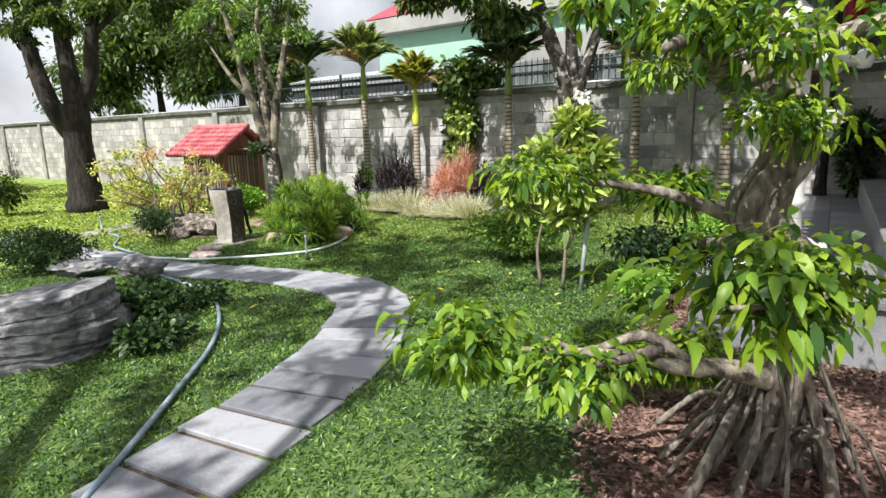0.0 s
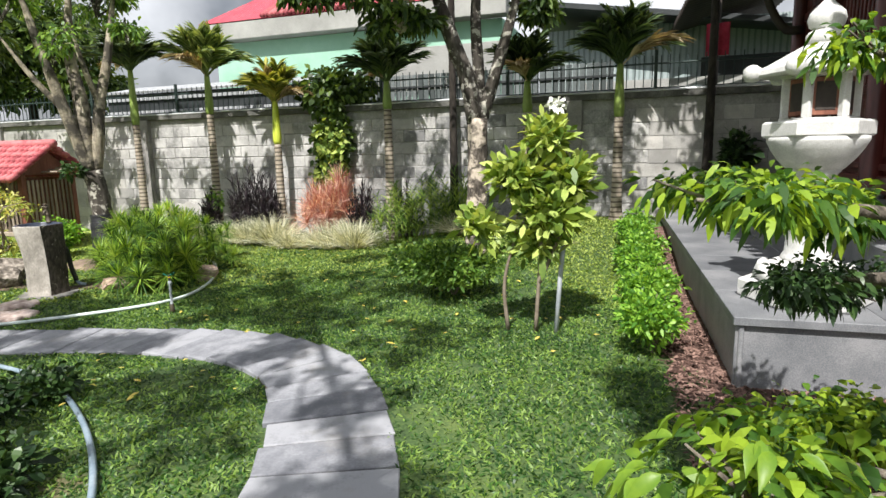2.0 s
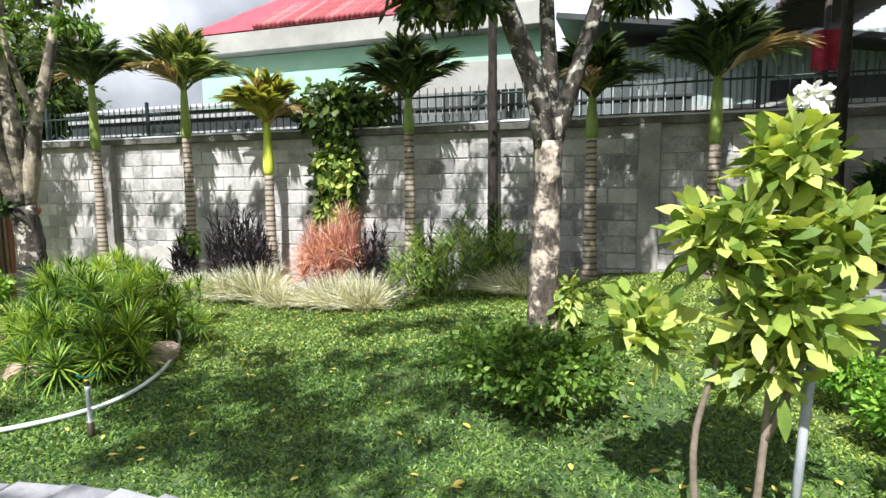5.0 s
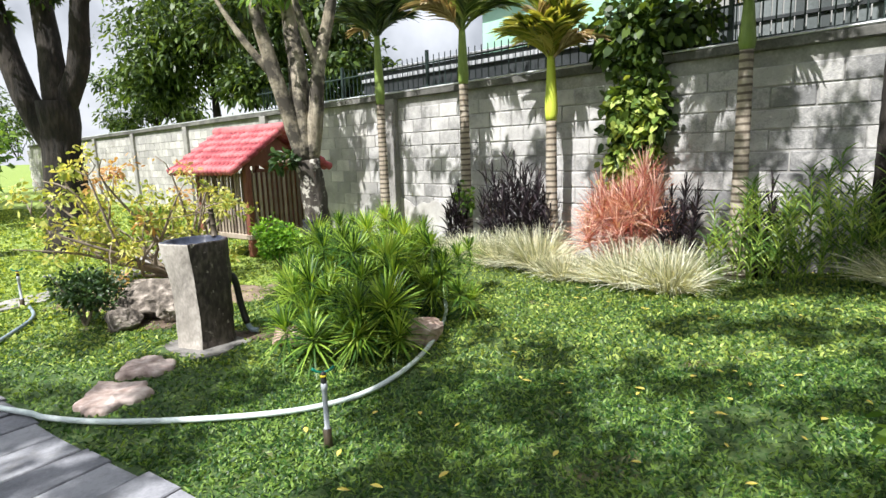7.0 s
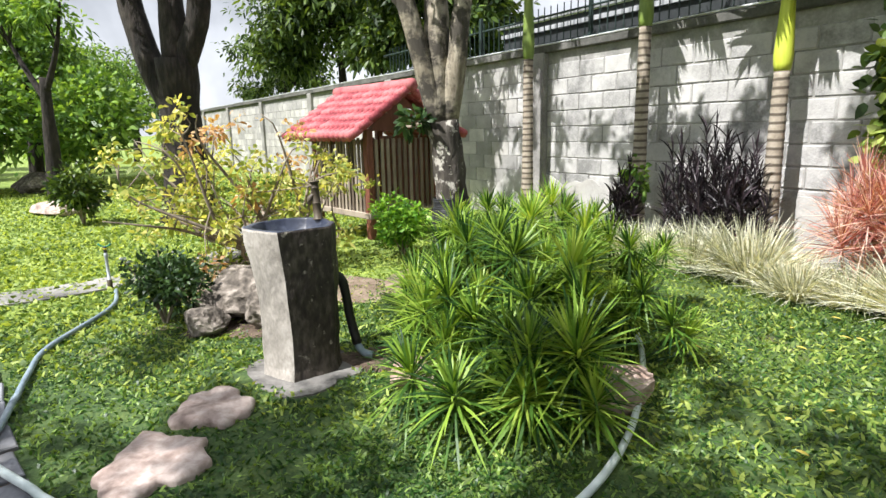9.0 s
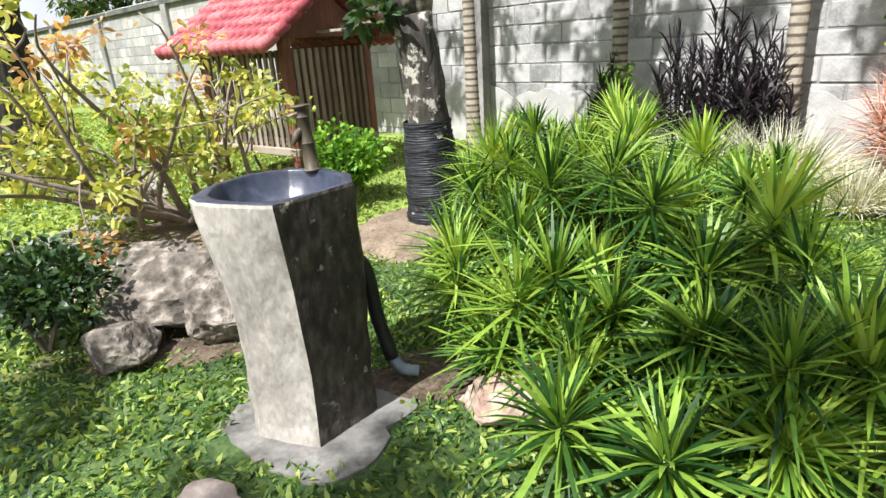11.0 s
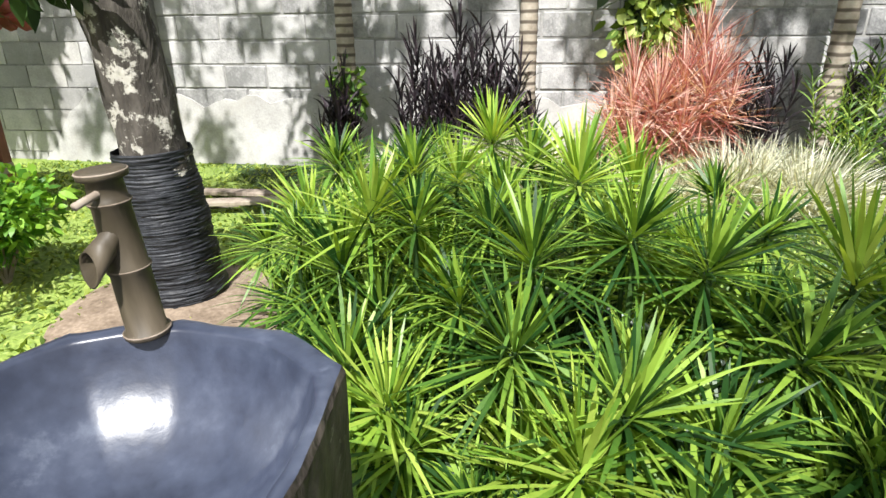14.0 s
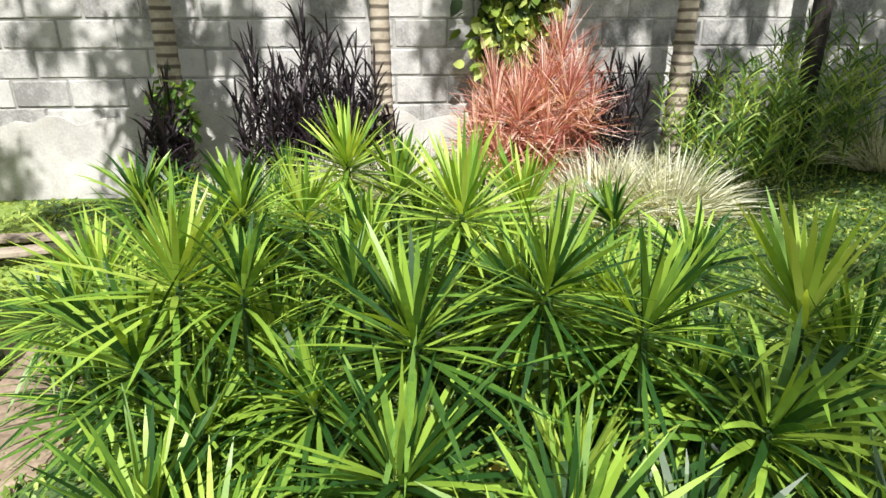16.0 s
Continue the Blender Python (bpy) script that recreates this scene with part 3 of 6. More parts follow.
# ---- the block wall ----
def build_wall():
    turn = Matrix.Rotation(WALL_ANGLE, 4, "Z")
    lo, hi = -34.0, 9.0
    core = box(hi - lo, 0.15, WALL_TOP + 0.4, 0)
    bmesh.ops.transform(core, matrix=Matrix.Translation(((lo + hi) / 2, 0.085, -0.35)), verts=core.verts[:])
    wall = tagged(new("wall_north", bm_mesh("wall_north", core, M["mortar"])), "tall weathered grey concrete block garden wall", "wall", kind="structure")
    wall.matrix_basis = Matrix.Translation(W0) @ turn
    block = [bm_mesh("block", box(0.401 - 0.003 * (k % 3), 0.05, 0.201 - 0.003 * (k % 3), 0.006 + 0.003 * (k % 3)), M["blockwash" if k > 2 else "block"]) for k in range(6)]
    rest = []
    for row in range(12):
        z = -0.19 + row * 0.21
        if z + 0.19 > WALL_TOP - 0.06:
            continue
        off = 0.205 if row % 2 else 0.0
        for i in range(-84, 23):
            s = i * 0.41 + off
            proud = 0.001 + 0.004 * math.sin(i * 12.7 + row * 5.1)
            m = Matrix.Translation((s, -proud + 0.025, z))
            if -4.9 < s < 5.6 and z > 0.05 - 0.2 * (s < 2):
                part("block", block[(i * 5 + row * 3) % 3 + 3 * (s < 0.7 + 0.5 * math.sin(row * 2.3))], wall, m)
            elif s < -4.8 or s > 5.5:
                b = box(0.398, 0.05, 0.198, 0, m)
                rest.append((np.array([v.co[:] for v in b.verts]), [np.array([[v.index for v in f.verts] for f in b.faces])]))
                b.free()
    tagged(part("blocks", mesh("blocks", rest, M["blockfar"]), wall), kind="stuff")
    for i in range(-7, 2):
        s = 0.2 + i * 4.40
        part("pilaster", bm_mesh("pilaster", box(0.26, 0.10, WALL_TOP + 0.3, 0.012), M["cement"]), wall, Matrix.Translation((s, -0.03, -0.34)))
    part("coping", bm_mesh("coping", box(hi - lo, 0.26, 0.10, 0.012), M["coping"]), wall, Matrix.Translation(((lo + hi) / 2, 0.06, WALL_TOP - 0.05)), "dark mossy cement coping")
    for y, z, r in ((-0.065, WALL_TOP + 0.062, 0.012), (0.02, WALL_TOP + 0.075, 0.016)):
        part("flashing", mesh("flashing", [tube(np.stack([np.linspace(lo, hi, 80), np.full(80, y), z + 0.006 * np.sin(np.linspace(0, 60, 80))], 1), r, 6)], M["flash"], True), wall, None, "pale zinc flashing strip")
    # worn whitewashed render along the foot of the wall
    x = np.linspace(-5.6, 0.9, 60)
    top = 0.62 - 0.8 * np.clip(np.abs(x + 2.35) - 2.4, 0, 1) + 0.10 * np.sin(x * 2.3) + 0.05 * np.sin(x * 7.1) + 0.03 * np.sin(x * 19)
    front = np.column_stack([x, np.full(60, -0.018), np.full(60, -0.3)]), np.column_stack([x, np.full(60, -0.018), top]), np.column_stack([x, np.full(60, 0.012), top + 0.004])
    i, j = np.meshgrid(np.arange(2), np.arange(59), indexing="ij")
    f = np.stack([i * 60 + j, i * 60 + j + 1, (i + 1) * 60 + j + 1, (i + 1) * 60 + j], -1).reshape(-1, 4)
    part("render_coat", mesh("render_coat", [(np.concatenate(front), [f])], M["whitewash"]), wall, None, "worn whitewashed render along the wall foot")
    # iron railing on the wall
    rail = thing("railing", Matrix.Translation(W0) @ turn, "dark green iron bar railing along the wall top", "railing", kind="structure")
    bar = mesh("bar", [tube([(0, 0, 0), (0, 0, 0.26), (0, 0, 0.52)], 0.008, 5)], M["iron"])
    for i in range(-62, 66):
        part("bar", bar, rail, Matrix.Translation((i * 0.125 - 1.0, 0.09, WALL_TOP + 0.06)))
    for z in (0.10, 0.46):
        part("rail", mesh("rail", [tube([(-9, 0.09, WALL_TOP + z), (0, 0.09, WALL_TOP + z), (8.5, 0.09, WALL_TOP + z)], 0.014, 6)], M["iron"]), rail)
    post = bm_mesh("post", box(0.05, 0.05, 0.62, 0.006), M["iron"])
    for i in range(-3, 4):
        part("post", post, rail, Matrix.Translation((i * 2.3 + 1.2, 0.09, WALL_TOP + 0.04)))


# ---- path ----
def build_path():
    path = tagged(new("pavement"), "curving garden path of grey stone slabs", "path", kind="structure")
    fine = curve(PATH_LINE, 900)
    s = np.concatenate([[0], np.cumsum(np.linalg.norm(np.diff(fine, axis=0), axis=1))])
    at = lambda q: np.array([np.interp(q, s, fine[:, 0]), np.interp(q, s, fine[:, 1])])
    q = 0.2
    while q < s[-1] - 0.4:
        length = random.uniform(0.265, 0.315)
        a, b, w = at(q + 0.012), at(q + length - 0.012), 0.325 + random.uniform(-0.012, 0.012)
        ta, tb = at(q + 0.02) - at(q - 0.02), at(q + length + 0.02) - at(q + length - 0.02)
        na, nb = np.array([-ta[1], ta[0]]) / np.linalg.norm(ta), np.array([-tb[1], tb[0]]) / np.linalg.norm(tb)
        c = (a + b) / 2
        bm = bmesh.new()
        z = float(gz(c[0], c[1])) + random.uniform(-0.003, 0.004)
        jit = lambda: random.uniform(-0.012, 0.012)
        ring = [(p[0] - c[0] + jit() * 0.4, p[1] - c[1] + jit() * 0.4) for p in (a + na * (w + jit()), a - na * (w + jit()), b - nb * (w + jit()), b + nb * (w + jit()))]
        low = [bm.verts.new((x, y, -0.05)) for x, y in ring]
        top = [bm.verts.new((x, y, 0.022)) for x, y in ring]
        bm.faces.new(top)
        for i in range(4):
            bm.faces.new((low[i], low[(i + 1) % 4], top[(i + 1) % 4], top[i]))
        bmesh.ops.bevel(bm, geom=[e for e in bm.edges if e.verts[0].co.z > 0 and e.verts[1].co.z > 0], offset=0.006, segments=1, affect="EDGES")
        part("slab", bm_mesh("slab", bm, M["slab"]), path, Matrix.Translation((c[0], c[1], z)))
        q += length
    line = curve(PATH_LINE, 160)
    tang = unit(np.gradient(line, axis=0))
    nrm = np.stack([-tang[:, 1], tang[:, 0]], 1)
    v = []
    for off, dz in ((0.325, -0.03), (0.315, 0.006), (-0.315, 0.006), (-0.325, -0.03)):
        e = line + nrm * off
        v.append(np.column_stack([e, gz(line[:, 0], line[:, 1]) + dz]))
    i, j = np.meshgrid(np.arange(159), np.arange(3), indexing="ij")
    f = np.stack([i * 4 + j, i * 4 + j + 1, (i + 1) * 4 + j + 1, (i + 1) * 4 + j], -1).reshape(-1, 4)
    part("bed", mesh("bed", [(np.stack(v, 1).reshape(-1, 3), [f])], M["damp"]), path, None, "dark soil bed between the slabs")
    strip = curve([(-7.0, 9.25), (-6.45, 9.9), (-6.15, 10.7), (-6.0, 11.5), (-6.3, 12.6), (-7.2, 13.6)], 40)
    d = unit(np.gradient(strip, axis=0))
    nrm = np.stack([-d[:, 1], d[:, 0]], 1)
    v = []
    for off, dz in ((0.24, -0.04), (0.24, 0.018), (-0.24, 0.018), (-0.24, -0.04)):
        e = strip + nrm * off
        v.append(np.column_stack([e, gz(e[:, 0], e[:, 1]) + dz]))
    v = np.stack(v, 1).reshape(-1, 3)
    i, j = np.meshgrid(np.arange(39), np.arange(3), indexing="ij")
    f = np.stack([i * 4 + j, i * 4 + j + 1, (i + 1) * 4 + j + 1, (i + 1) * 4 + j], -1).reshape(-1, 4)
    tagged(new("pavement", mesh("pavement", [(v, [f])], M["cement"])), "narrow pale cement footpath crossing the lawn", "path", kind="structure")


# ---- house plinth, steps, wall and eaves ----
def build_house():
    turn = Matrix.Rotation(HOUSE_ANGLE, 4, "Z")
    base = Matrix.Translation(H0) @ turn
    # local x runs along the front edge, y towards the block wall
    plinth = tagged(placed(new("terrace", bm_mesh("terrace", box(7.0, 5.95, 0.70, 0.0, Matrix.Translation((3.55, 3.03, -0.17))), M["cement"])), base), "grey granite terrace plinth beside the house", "terrace", kind="structure")
    slab = {}
    for i in range(9):
        for j in range(9):
            w, d = 0.775, 0.665
            if (w, d) not in slab:
                slab[w, d] = bm_mesh("paving", box(w - 0.004, d - 0.004, 0.05, 0.004), M["granite"])
            part("paving", slab[w, d], plinth, Matrix.Translation((i * w + w / 2 - 0.02, j * d + d / 2 - 0.02, 0.531)))
    face = bm_mesh("facing", box(0.028, 0.665 * 9, 0.52, 0.005), M["granite"])
    part("facing", face, plinth, Matrix.Translation((0.03, 0.665 * 4.5, 0.01)))
    face = bm_mesh("facing", box(0.775 * 9, 0.028, 0.66, 0.005), M["granite"])
    part("facing", face, plinth, Matrix.Translation((0.775 * 4.5, 0.03, -0.13)))
    for i, (x, z0, h) in enumerate(((1.05, 0.581, 0.26), (1.42, 0.841, 0.17))):
        step = bm_mesh("step", box(4.0, 5.7, h, 0.012), M["granite"])
        st = placed(new("stair_step", step), base @ Matrix.Translation((x + 2.0, 3.1, z0)))
        tagged(st, "long grey granite step up to the house", "step", "steps of the house", "structure")
    wall = tagged(placed(new("wall_house", bm_mesh("wall_house", box(0.12, 5.6, 3.5, 0), M["lacquer"])), base @ Matrix.Translation((1.78, 2.95, 1.013))), "dark red lacquered timber house wall", "wall", kind="structure")
    post = mesh("post", [lathe([(0.13, 0), (0.13, 0.04), (0.105, 0.06), (0.10, 3.0), (0.10, 3.3)], 20)], M["lacquer"], True)
    for k in range(5):
        part("post", post, wall, Matrix.Translation((-0.12, 2.7 - k * 1.35, 0)))
        part("post_base", mesh("post_base", [lathe([(0.17, 0), (0.19, 0.03), (0.17, 0.08), (0.13, 0.10)], 20)], M["granite"], True), wall, Matrix.Translation((-0.12, 2.7 - k * 1.35, 0.0)))
    for z, h, t in ((0.05, 0.16, 0.06), (0.26, 0.06, 0.05), (1.0, 0.08, 0.05), (2.1, 0.10, 0.06), (2.6, 0.12, 0.07)):
        part("beam", bm_mesh("beam", box(t, 5.5, h, 0.008), M["lacquer"]), wall, Matrix.Translation((-0.06 - t / 2 + 0.003, 0, z)))
    panel = bm_mesh("panel", box(0.03, 0.36, 0.58, 0.012), M["lacquer"])
    slat = bm_mesh("slat", box(0.03, 0.035, 1.0, 0.006), M["lacquer"])
    upper = bm_mesh("panel", box(0.03, 0.36, 0.36, 0.012), M["lacquer"])
    for k in range(14):
        y = 2.52 - k * 0.40
        part("panel", panel, wall, Matrix.Translation((-0.075, y, 0.37)))
        part("panel", upper, wall, Matrix.Translation((-0.075, y, 2.22)))
        for i in range(4):
            part("slat", slat, wall, Matrix.Translation((-0.075, y - 0.15 + i * 0.1, 1.09)))
    # tiled eaves reaching out over the steps
    roof = tagged(placed(new("roof", bm_mesh("roof", box(4.4, 7.4, 0.10, 0.01), M["eave"])), base @ Matrix.Translation((2.68, 2.4, 4.42)) @ Matrix.Rotation(radians(-14), 4, "Y")), "dark timber eaves under a tiled roof", "roof", kind="structure")
    rafter = bm_mesh("rafter", box(2.6, 0.06, 0.09, 0.006), M["eave"])
    for k in range(16):
        part("rafter", rafter, roof, Matrix.Translation((-0.9, -3.6 + k * 0.47, -0.09)))
    cap = mesh("eave_tile", [tube([(-2.28, 0, 0.12), (-1.2, 0, 0.13), (0, 0, 0.13)], 0.06, 8)], M["eave"], True)
    for k in range(112):
        part("eave_tile", cap, roof, Matrix.Translation((0, -3.6 + k * 0.215, 0)))
    back = tagged(placed(new("wall_house_back", bm_mesh("wall_house_back", box(4.0, 0.12, 3.5, 0), M["lacquer"])), base @ Matrix.Translation((3.85, 5.7, 1.013))), "dark red timber end wall of the house", "wall", kind="structure")
    bracket = curve([(-0.15, 2.55, 2.0), (-0.35, 2.55, 2.02), (-0.55, 2.55, 2.35), (-0.72, 2.55, 2.85)], 14)
    part("bracket", mesh("bracket", [tube(bracket, np.linspace(0.06, 0.045, 14), 8)], M["eave"], True), wall, None, "curved dark timber eave bracket")


# ---- stone lantern ----
def build_lantern():
    lan = thing("stone_lantern", Matrix.Translation((2.31, 3.90, 0.585)) @ Matrix.Rotation(0.35, 4, "Z"), "carved white granite garden lantern on the terrace", "lantern")
    hexa = lambda name, prof, n=6, turn=0.0, smooth=False, label="": part(name, mesh(name, [lathe(prof, n, turn)], M["lantern"], smooth), lan, None, label)
    hexa("base", [(0.36, 0), (0.37, 0.01), (0.37, 0.10), (0.355, 0.115), (0.30, 0.12)])
    hexa("foot", [(0.27, 0.119), (0.29, 0.14), (0.28, 0.18), (0.20, 0.23), (0.155, 0.25)], 28, 0, True)
    for k in range(8):
        a = k * math.pi / 4
        pm = mesh("petal", [lathe([(0.01, 0), (0.06, 0.015), (0.075, 0.05), (0.05, 0.09), (0.01, 0.105)], 10, 0, 0.5)], M["lantern"], True)
        part("petal", pm, lan, Matrix.Rotation(a, 4, "Z") @ Matrix.Translation((0.255, 0, 0.122)) @ Matrix.Rotation(math.pi / 2, 4, "Z"))
    hexa("shaft", [(0.15, 0.24), (0.14, 0.27), (0.125, 0.30), (0.12, 0.46), (0.135, 0.48), (0.135, 0.51), (0.12, 0.53), (0.12, 0.77), (0.15, 0.81)], 28, 0, True)
    hexa("bowl", [(0.15, 0.805), (0.20, 0.86), (0.24, 0.92), (0.265, 0.97), (0.265, 0.995)], 28, 0, True)
    hexa("shelf", [(0.28, 0.992), (0.295, 1.005), (0.295, 1.075), (0.28, 1.088), (0.15, 1.089)])
    hexa("light_floor", [(0.21, 1.086), (0.21, 1.103), (0.15, 1.104)])
    postm = bm_mesh("pillar", box(0.045, 0.045, 0.245, 0.006), M["lantern"])
    window = bm_mesh("window_frame", box(0.012, 0.15, 0.215, 0.004), M["woodred"])
    inner = bm_mesh("pane", box(0.008, 0.10, 0.16, 0.002), M["eave"])
    for k in range(6):
        a = k * math.pi / 3
        part("pillar", postm, lan, Matrix.Rotation(a, 4, "Z") @ Matrix.Translation((0.18, 0, 1.10)))
        w = part("window_frame", window, lan, Matrix.Rotation(a + math.pi / 6, 4, "Z") @ Matrix.Translation((0.145, 0, 1.115)), "red-brown wooden window frame")
        part("pane", inner, w, Matrix.Translation((0.006, 0, 0.028)))
    hexa("light_top", [(0.15, 1.332), (0.215, 1.338), (0.215, 1.355), (0.15, 1.361)])
    hexa("roof", [(0.20, 1.358), (0.345, 1.350), (0.36, 1.364), (0.350, 1.392), (0.28, 1.425), (0.20, 1.470), (0.12, 1.515), (0.09, 1.530)])
    knob = mesh("knob", [lathe([(0.005, -0.05), (0.035, -0.045), (0.055, -0.01), (0.05, 0.03), (0.025, 0.05), (0.004, 0.055)], 14)], M["lantern"], True)
    for k in range(6):
        part("knob", knob, lan, Matrix.Rotation(k * math.pi / 3, 4, "Z") @ Matrix.Translation((0.365, 0, 1.378)))
    hexa("finial", [(0.09, 1.525), (0.10, 1.54), (0.10, 1.575), (0.085, 1.595), (0.065, 1.603), (0.088, 1.622), (0.10, 1.66), (0.088, 1.70), (0.05, 1.74), (0.02, 1.77), (0.004, 1.775)], 24, 0, True)


# ---- plants ----
def limbs(paths, material, n=9, rough=0.05):
    return [tube(curve(p, 14), np.interp(np.linspace(0, 1, 14), np.linspace(0, 1, len(r)), r), n, True, rough) for p, r in paths]


def build_tree(name, at, trunk, trunk_mat, crowns, leaf_mat, size, label, limb_mat=None, thick=9, lump=150, tight=(0.25, 0.5)):
    """A tree: trunk and limbs as tapered tubes, a crown of many leaves in uneven clumps, with thin twigs."""
    tree = thing(name, Matrix.Translation(at), label, "tree")
    part("trunk", mesh("trunk", limbs(trunk[:1], None, thick + 5, 0.05), trunk_mat, True), tree)
    for p in trunk[1:]:
        part("limb", mesh("limb", limbs([p], None, thick, 0.04), limb_mat or trunk_mat, True), tree)
    leaves, sticks = [], []
    for c, r, n in crowns:
        c = np.asarray(c, float)
        k = max(3, n // lump)
        for _ in range(k):
            sub = c + ball(1, 0.3)[0] * np.asarray(r) * 0.85
            leaves.append(clump(sub, np.asarray(r) * rng.uniform(*tight), n // k, size, size * 0.42, up=-0.1, droop=0.35, shell=0.2))
            tips = np.array([c - np.array([0, 0, r[2] * 0.8]), (c + sub) / 2 + rng.normal(size=3) * 0.1, sub])
            sticks.append(tube(curve(tips, 6), np.linspace(0.022, 0.005, 6), 5))
    part("crown", mesh("crown", leaves, leaf_mat), tree)
    tagged(part("branchwork", mesh("branchwork", sticks, trunk_mat), tree), kind="stuff")
    return tree


def build_palm(s, ring, head, shaft, leaves, size, label, d=0.38, dead=0, lean=0.0, bark="palmtrunk", slim=1.0):
    foot = at_wall(s, d)
    foot.z = float(gz(foot.x, foot.y)) - 0.02
    palm = thing("palm_tree", Matrix.Translation(foot), label, "palm", "palms along the wall")
    ring, head = ring - foot.z, head - foot.z
    zs = np.linspace(0, ring, 44)
    r = np.interp(zs / ring, [0, 0.12, 0.5, 1], [0.115, 0.085, 0.07, 0.062]) * (1 + 0.07 * (np.arange(44) % 2)) * slim
    bend = lambda z: lean * np.sin(z / head * 2.2)
    part("trunk", mesh("trunk", [tube(np.stack([bend(zs), 0 * zs, zs], 1), r, 14)], M[bark], True), palm, None, "ringed pale brown trunk" if bark == "palmtrunk" else "dark mottled stem")
    zs = np.linspace(ring - 0.01, head, 12)
    part("crownshaft", mesh("crownshaft", [tube(np.stack([bend(zs), 0 * zs, zs], 1), np.interp(np.linspace(0, 1, 12), [0, 0.15, 1], [0.065, 0.082, 0.045]), 14)], shaft, True), palm, None, "smooth green crownshaft")
    n = 20
    for i in range(n):
        a, up = i * 2.4 + s, 0.74 + 0.74 * ((i * 7) % n + rng.random()) / n
        ln = size * rng.uniform(0.58, 0.80)
        t = np.linspace(0, 1, 12)
        out = ln * (t * math.cos(up) + 0.10 * t * t)
        rise = ln * (t * math.sin(up) - (0.06 + 0.36 * math.cos(up)) * t ** 2.4)
        sp = np.stack([bend(head) + out * math.cos(a), out * math.sin(a), head - 0.06 + rise], 1)
        geo = [tube(sp, np.linspace(0.016, 0.004, 12), 5)]
        k = 36
        q = np.repeat(np.linspace(0.22, 0.99, k), 2)
        p = np.stack([np.interp(q, t, sp[:, c]) for c in range(3)], 1)
        fwd = unit(np.stack([np.interp(q, t, np.gradient(sp[:, c])) for c in range(3)], 1))
        side = unit(np.cross(fwd, [0, 0, 1.0])) * np.tile([1, -1], k)[:, None]
        dd = unit(fwd * 1.05 + side * 0.62 + np.array([0, 0, 0.20]) + rng.normal(size=(2 * k, 3)) * 0.12)
        geo.append(blades(p, dd, size * 0.40 * (1.1 - 0.6 * np.abs(q - 0.5)), 0.044, 0.34, BLADE, 0.5))
        part("frond", mesh("frond", geo, M["straw"] if i < dead else leaves), palm, None, "dry straw-coloured frond" if i < dead else "")
    return palm


def grass_clump(name, x, y, n, length, width, material, label, category, lean=0.9, droop=0.6, spread=0.12, mesh_data=None):
    me = mesh_data or mesh(name, [tuft(n, length, width, lean, droop, spread)], material)
    ob = new(name, me)
    ob.matrix_basis = Matrix.Translation(on_ground(x, y, -0.01)) @ Matrix.Rotation(rng.uniform(0, 6.28), 4, "Z")
    return tagged(ob, label, category)


def bush(name, c, r, n, length, width, material, label, category="bush", stems=6, group="", up=0.4):
    b = thing(name, Matrix.Translation(on_ground(c[0], c[1])), label, category, group)
    geo = []
    for _ in range(7):
        o = ball(1, 0.2)[0] * np.array(r) * 0.55
        geo.append(clump(np.array([0, 0, r[2]]) + o, np.array(r) * rng.uniform(0.45, 0.65), n // 7, length, width, up=up))
    part("foliage", mesh("foliage", geo, material), b)
    st = []
    for i in range(stems):
        e = ball(1)[0] * np.array(r) * 0.7 + np.array([0, 0, r[2] * 1.1])
        st.append(tube(curve([(0, 0, -0.02), e * np.array([0.4, 0.4, 0.5]), e], 7), np.linspace(0.014, 0.004, 7), 5))
    part("stemwork", mesh("stemwork", st, M["twig"]), b)
    return b


def rock(name, x, y, size, material, label, seed, sink=0.12, group="", lift=0.0, rot=0.0, flat=1.0):
    """A broken boulder: an icosphere cut by planes and roughened."""
    r = np.random.default_rng(seed)
    bm = bmesh.new()
    bmesh.ops.create_icosphere(bm, subdivisions=4, radius=1)
    cuts = [(unit(r.normal(size=3)), r.uniform(0.52, 0.80)) for _ in range(15)]
    for v in bm.verts:
        p = np.array(v.co)
        for nrm, k in cuts:
            e = p @ nrm - k
            if e > 0:
                p = p - nrm * e * 0.92
        q = Vector(p * 2.2) + Vector((seed, seed * 0.7, 0))
        p = p * (1 + 0.08 * noise.noise(q) + 0.09 * abs(noise.noise(q * 3)) + 0.045 * noise.noise(q * 7) + 0.02 * noise.noise(q * 17))
        if flat < 1 and p[2] > flat:
            p[2] = flat + (p[2] - flat) * 0.15
        v.co = Vector(p * np.array(size) * 0.5)
    me = bm_mesh(name, bm, material)
    ob = new(name, me)
    ob.matrix_basis = Matrix.Translation(on_ground(x, y, lift + size[2] * (0.5 - sink))) @ Matrix.Rotation(rot, 4, "Z")
    return tagged(ob, label, "rock", group)


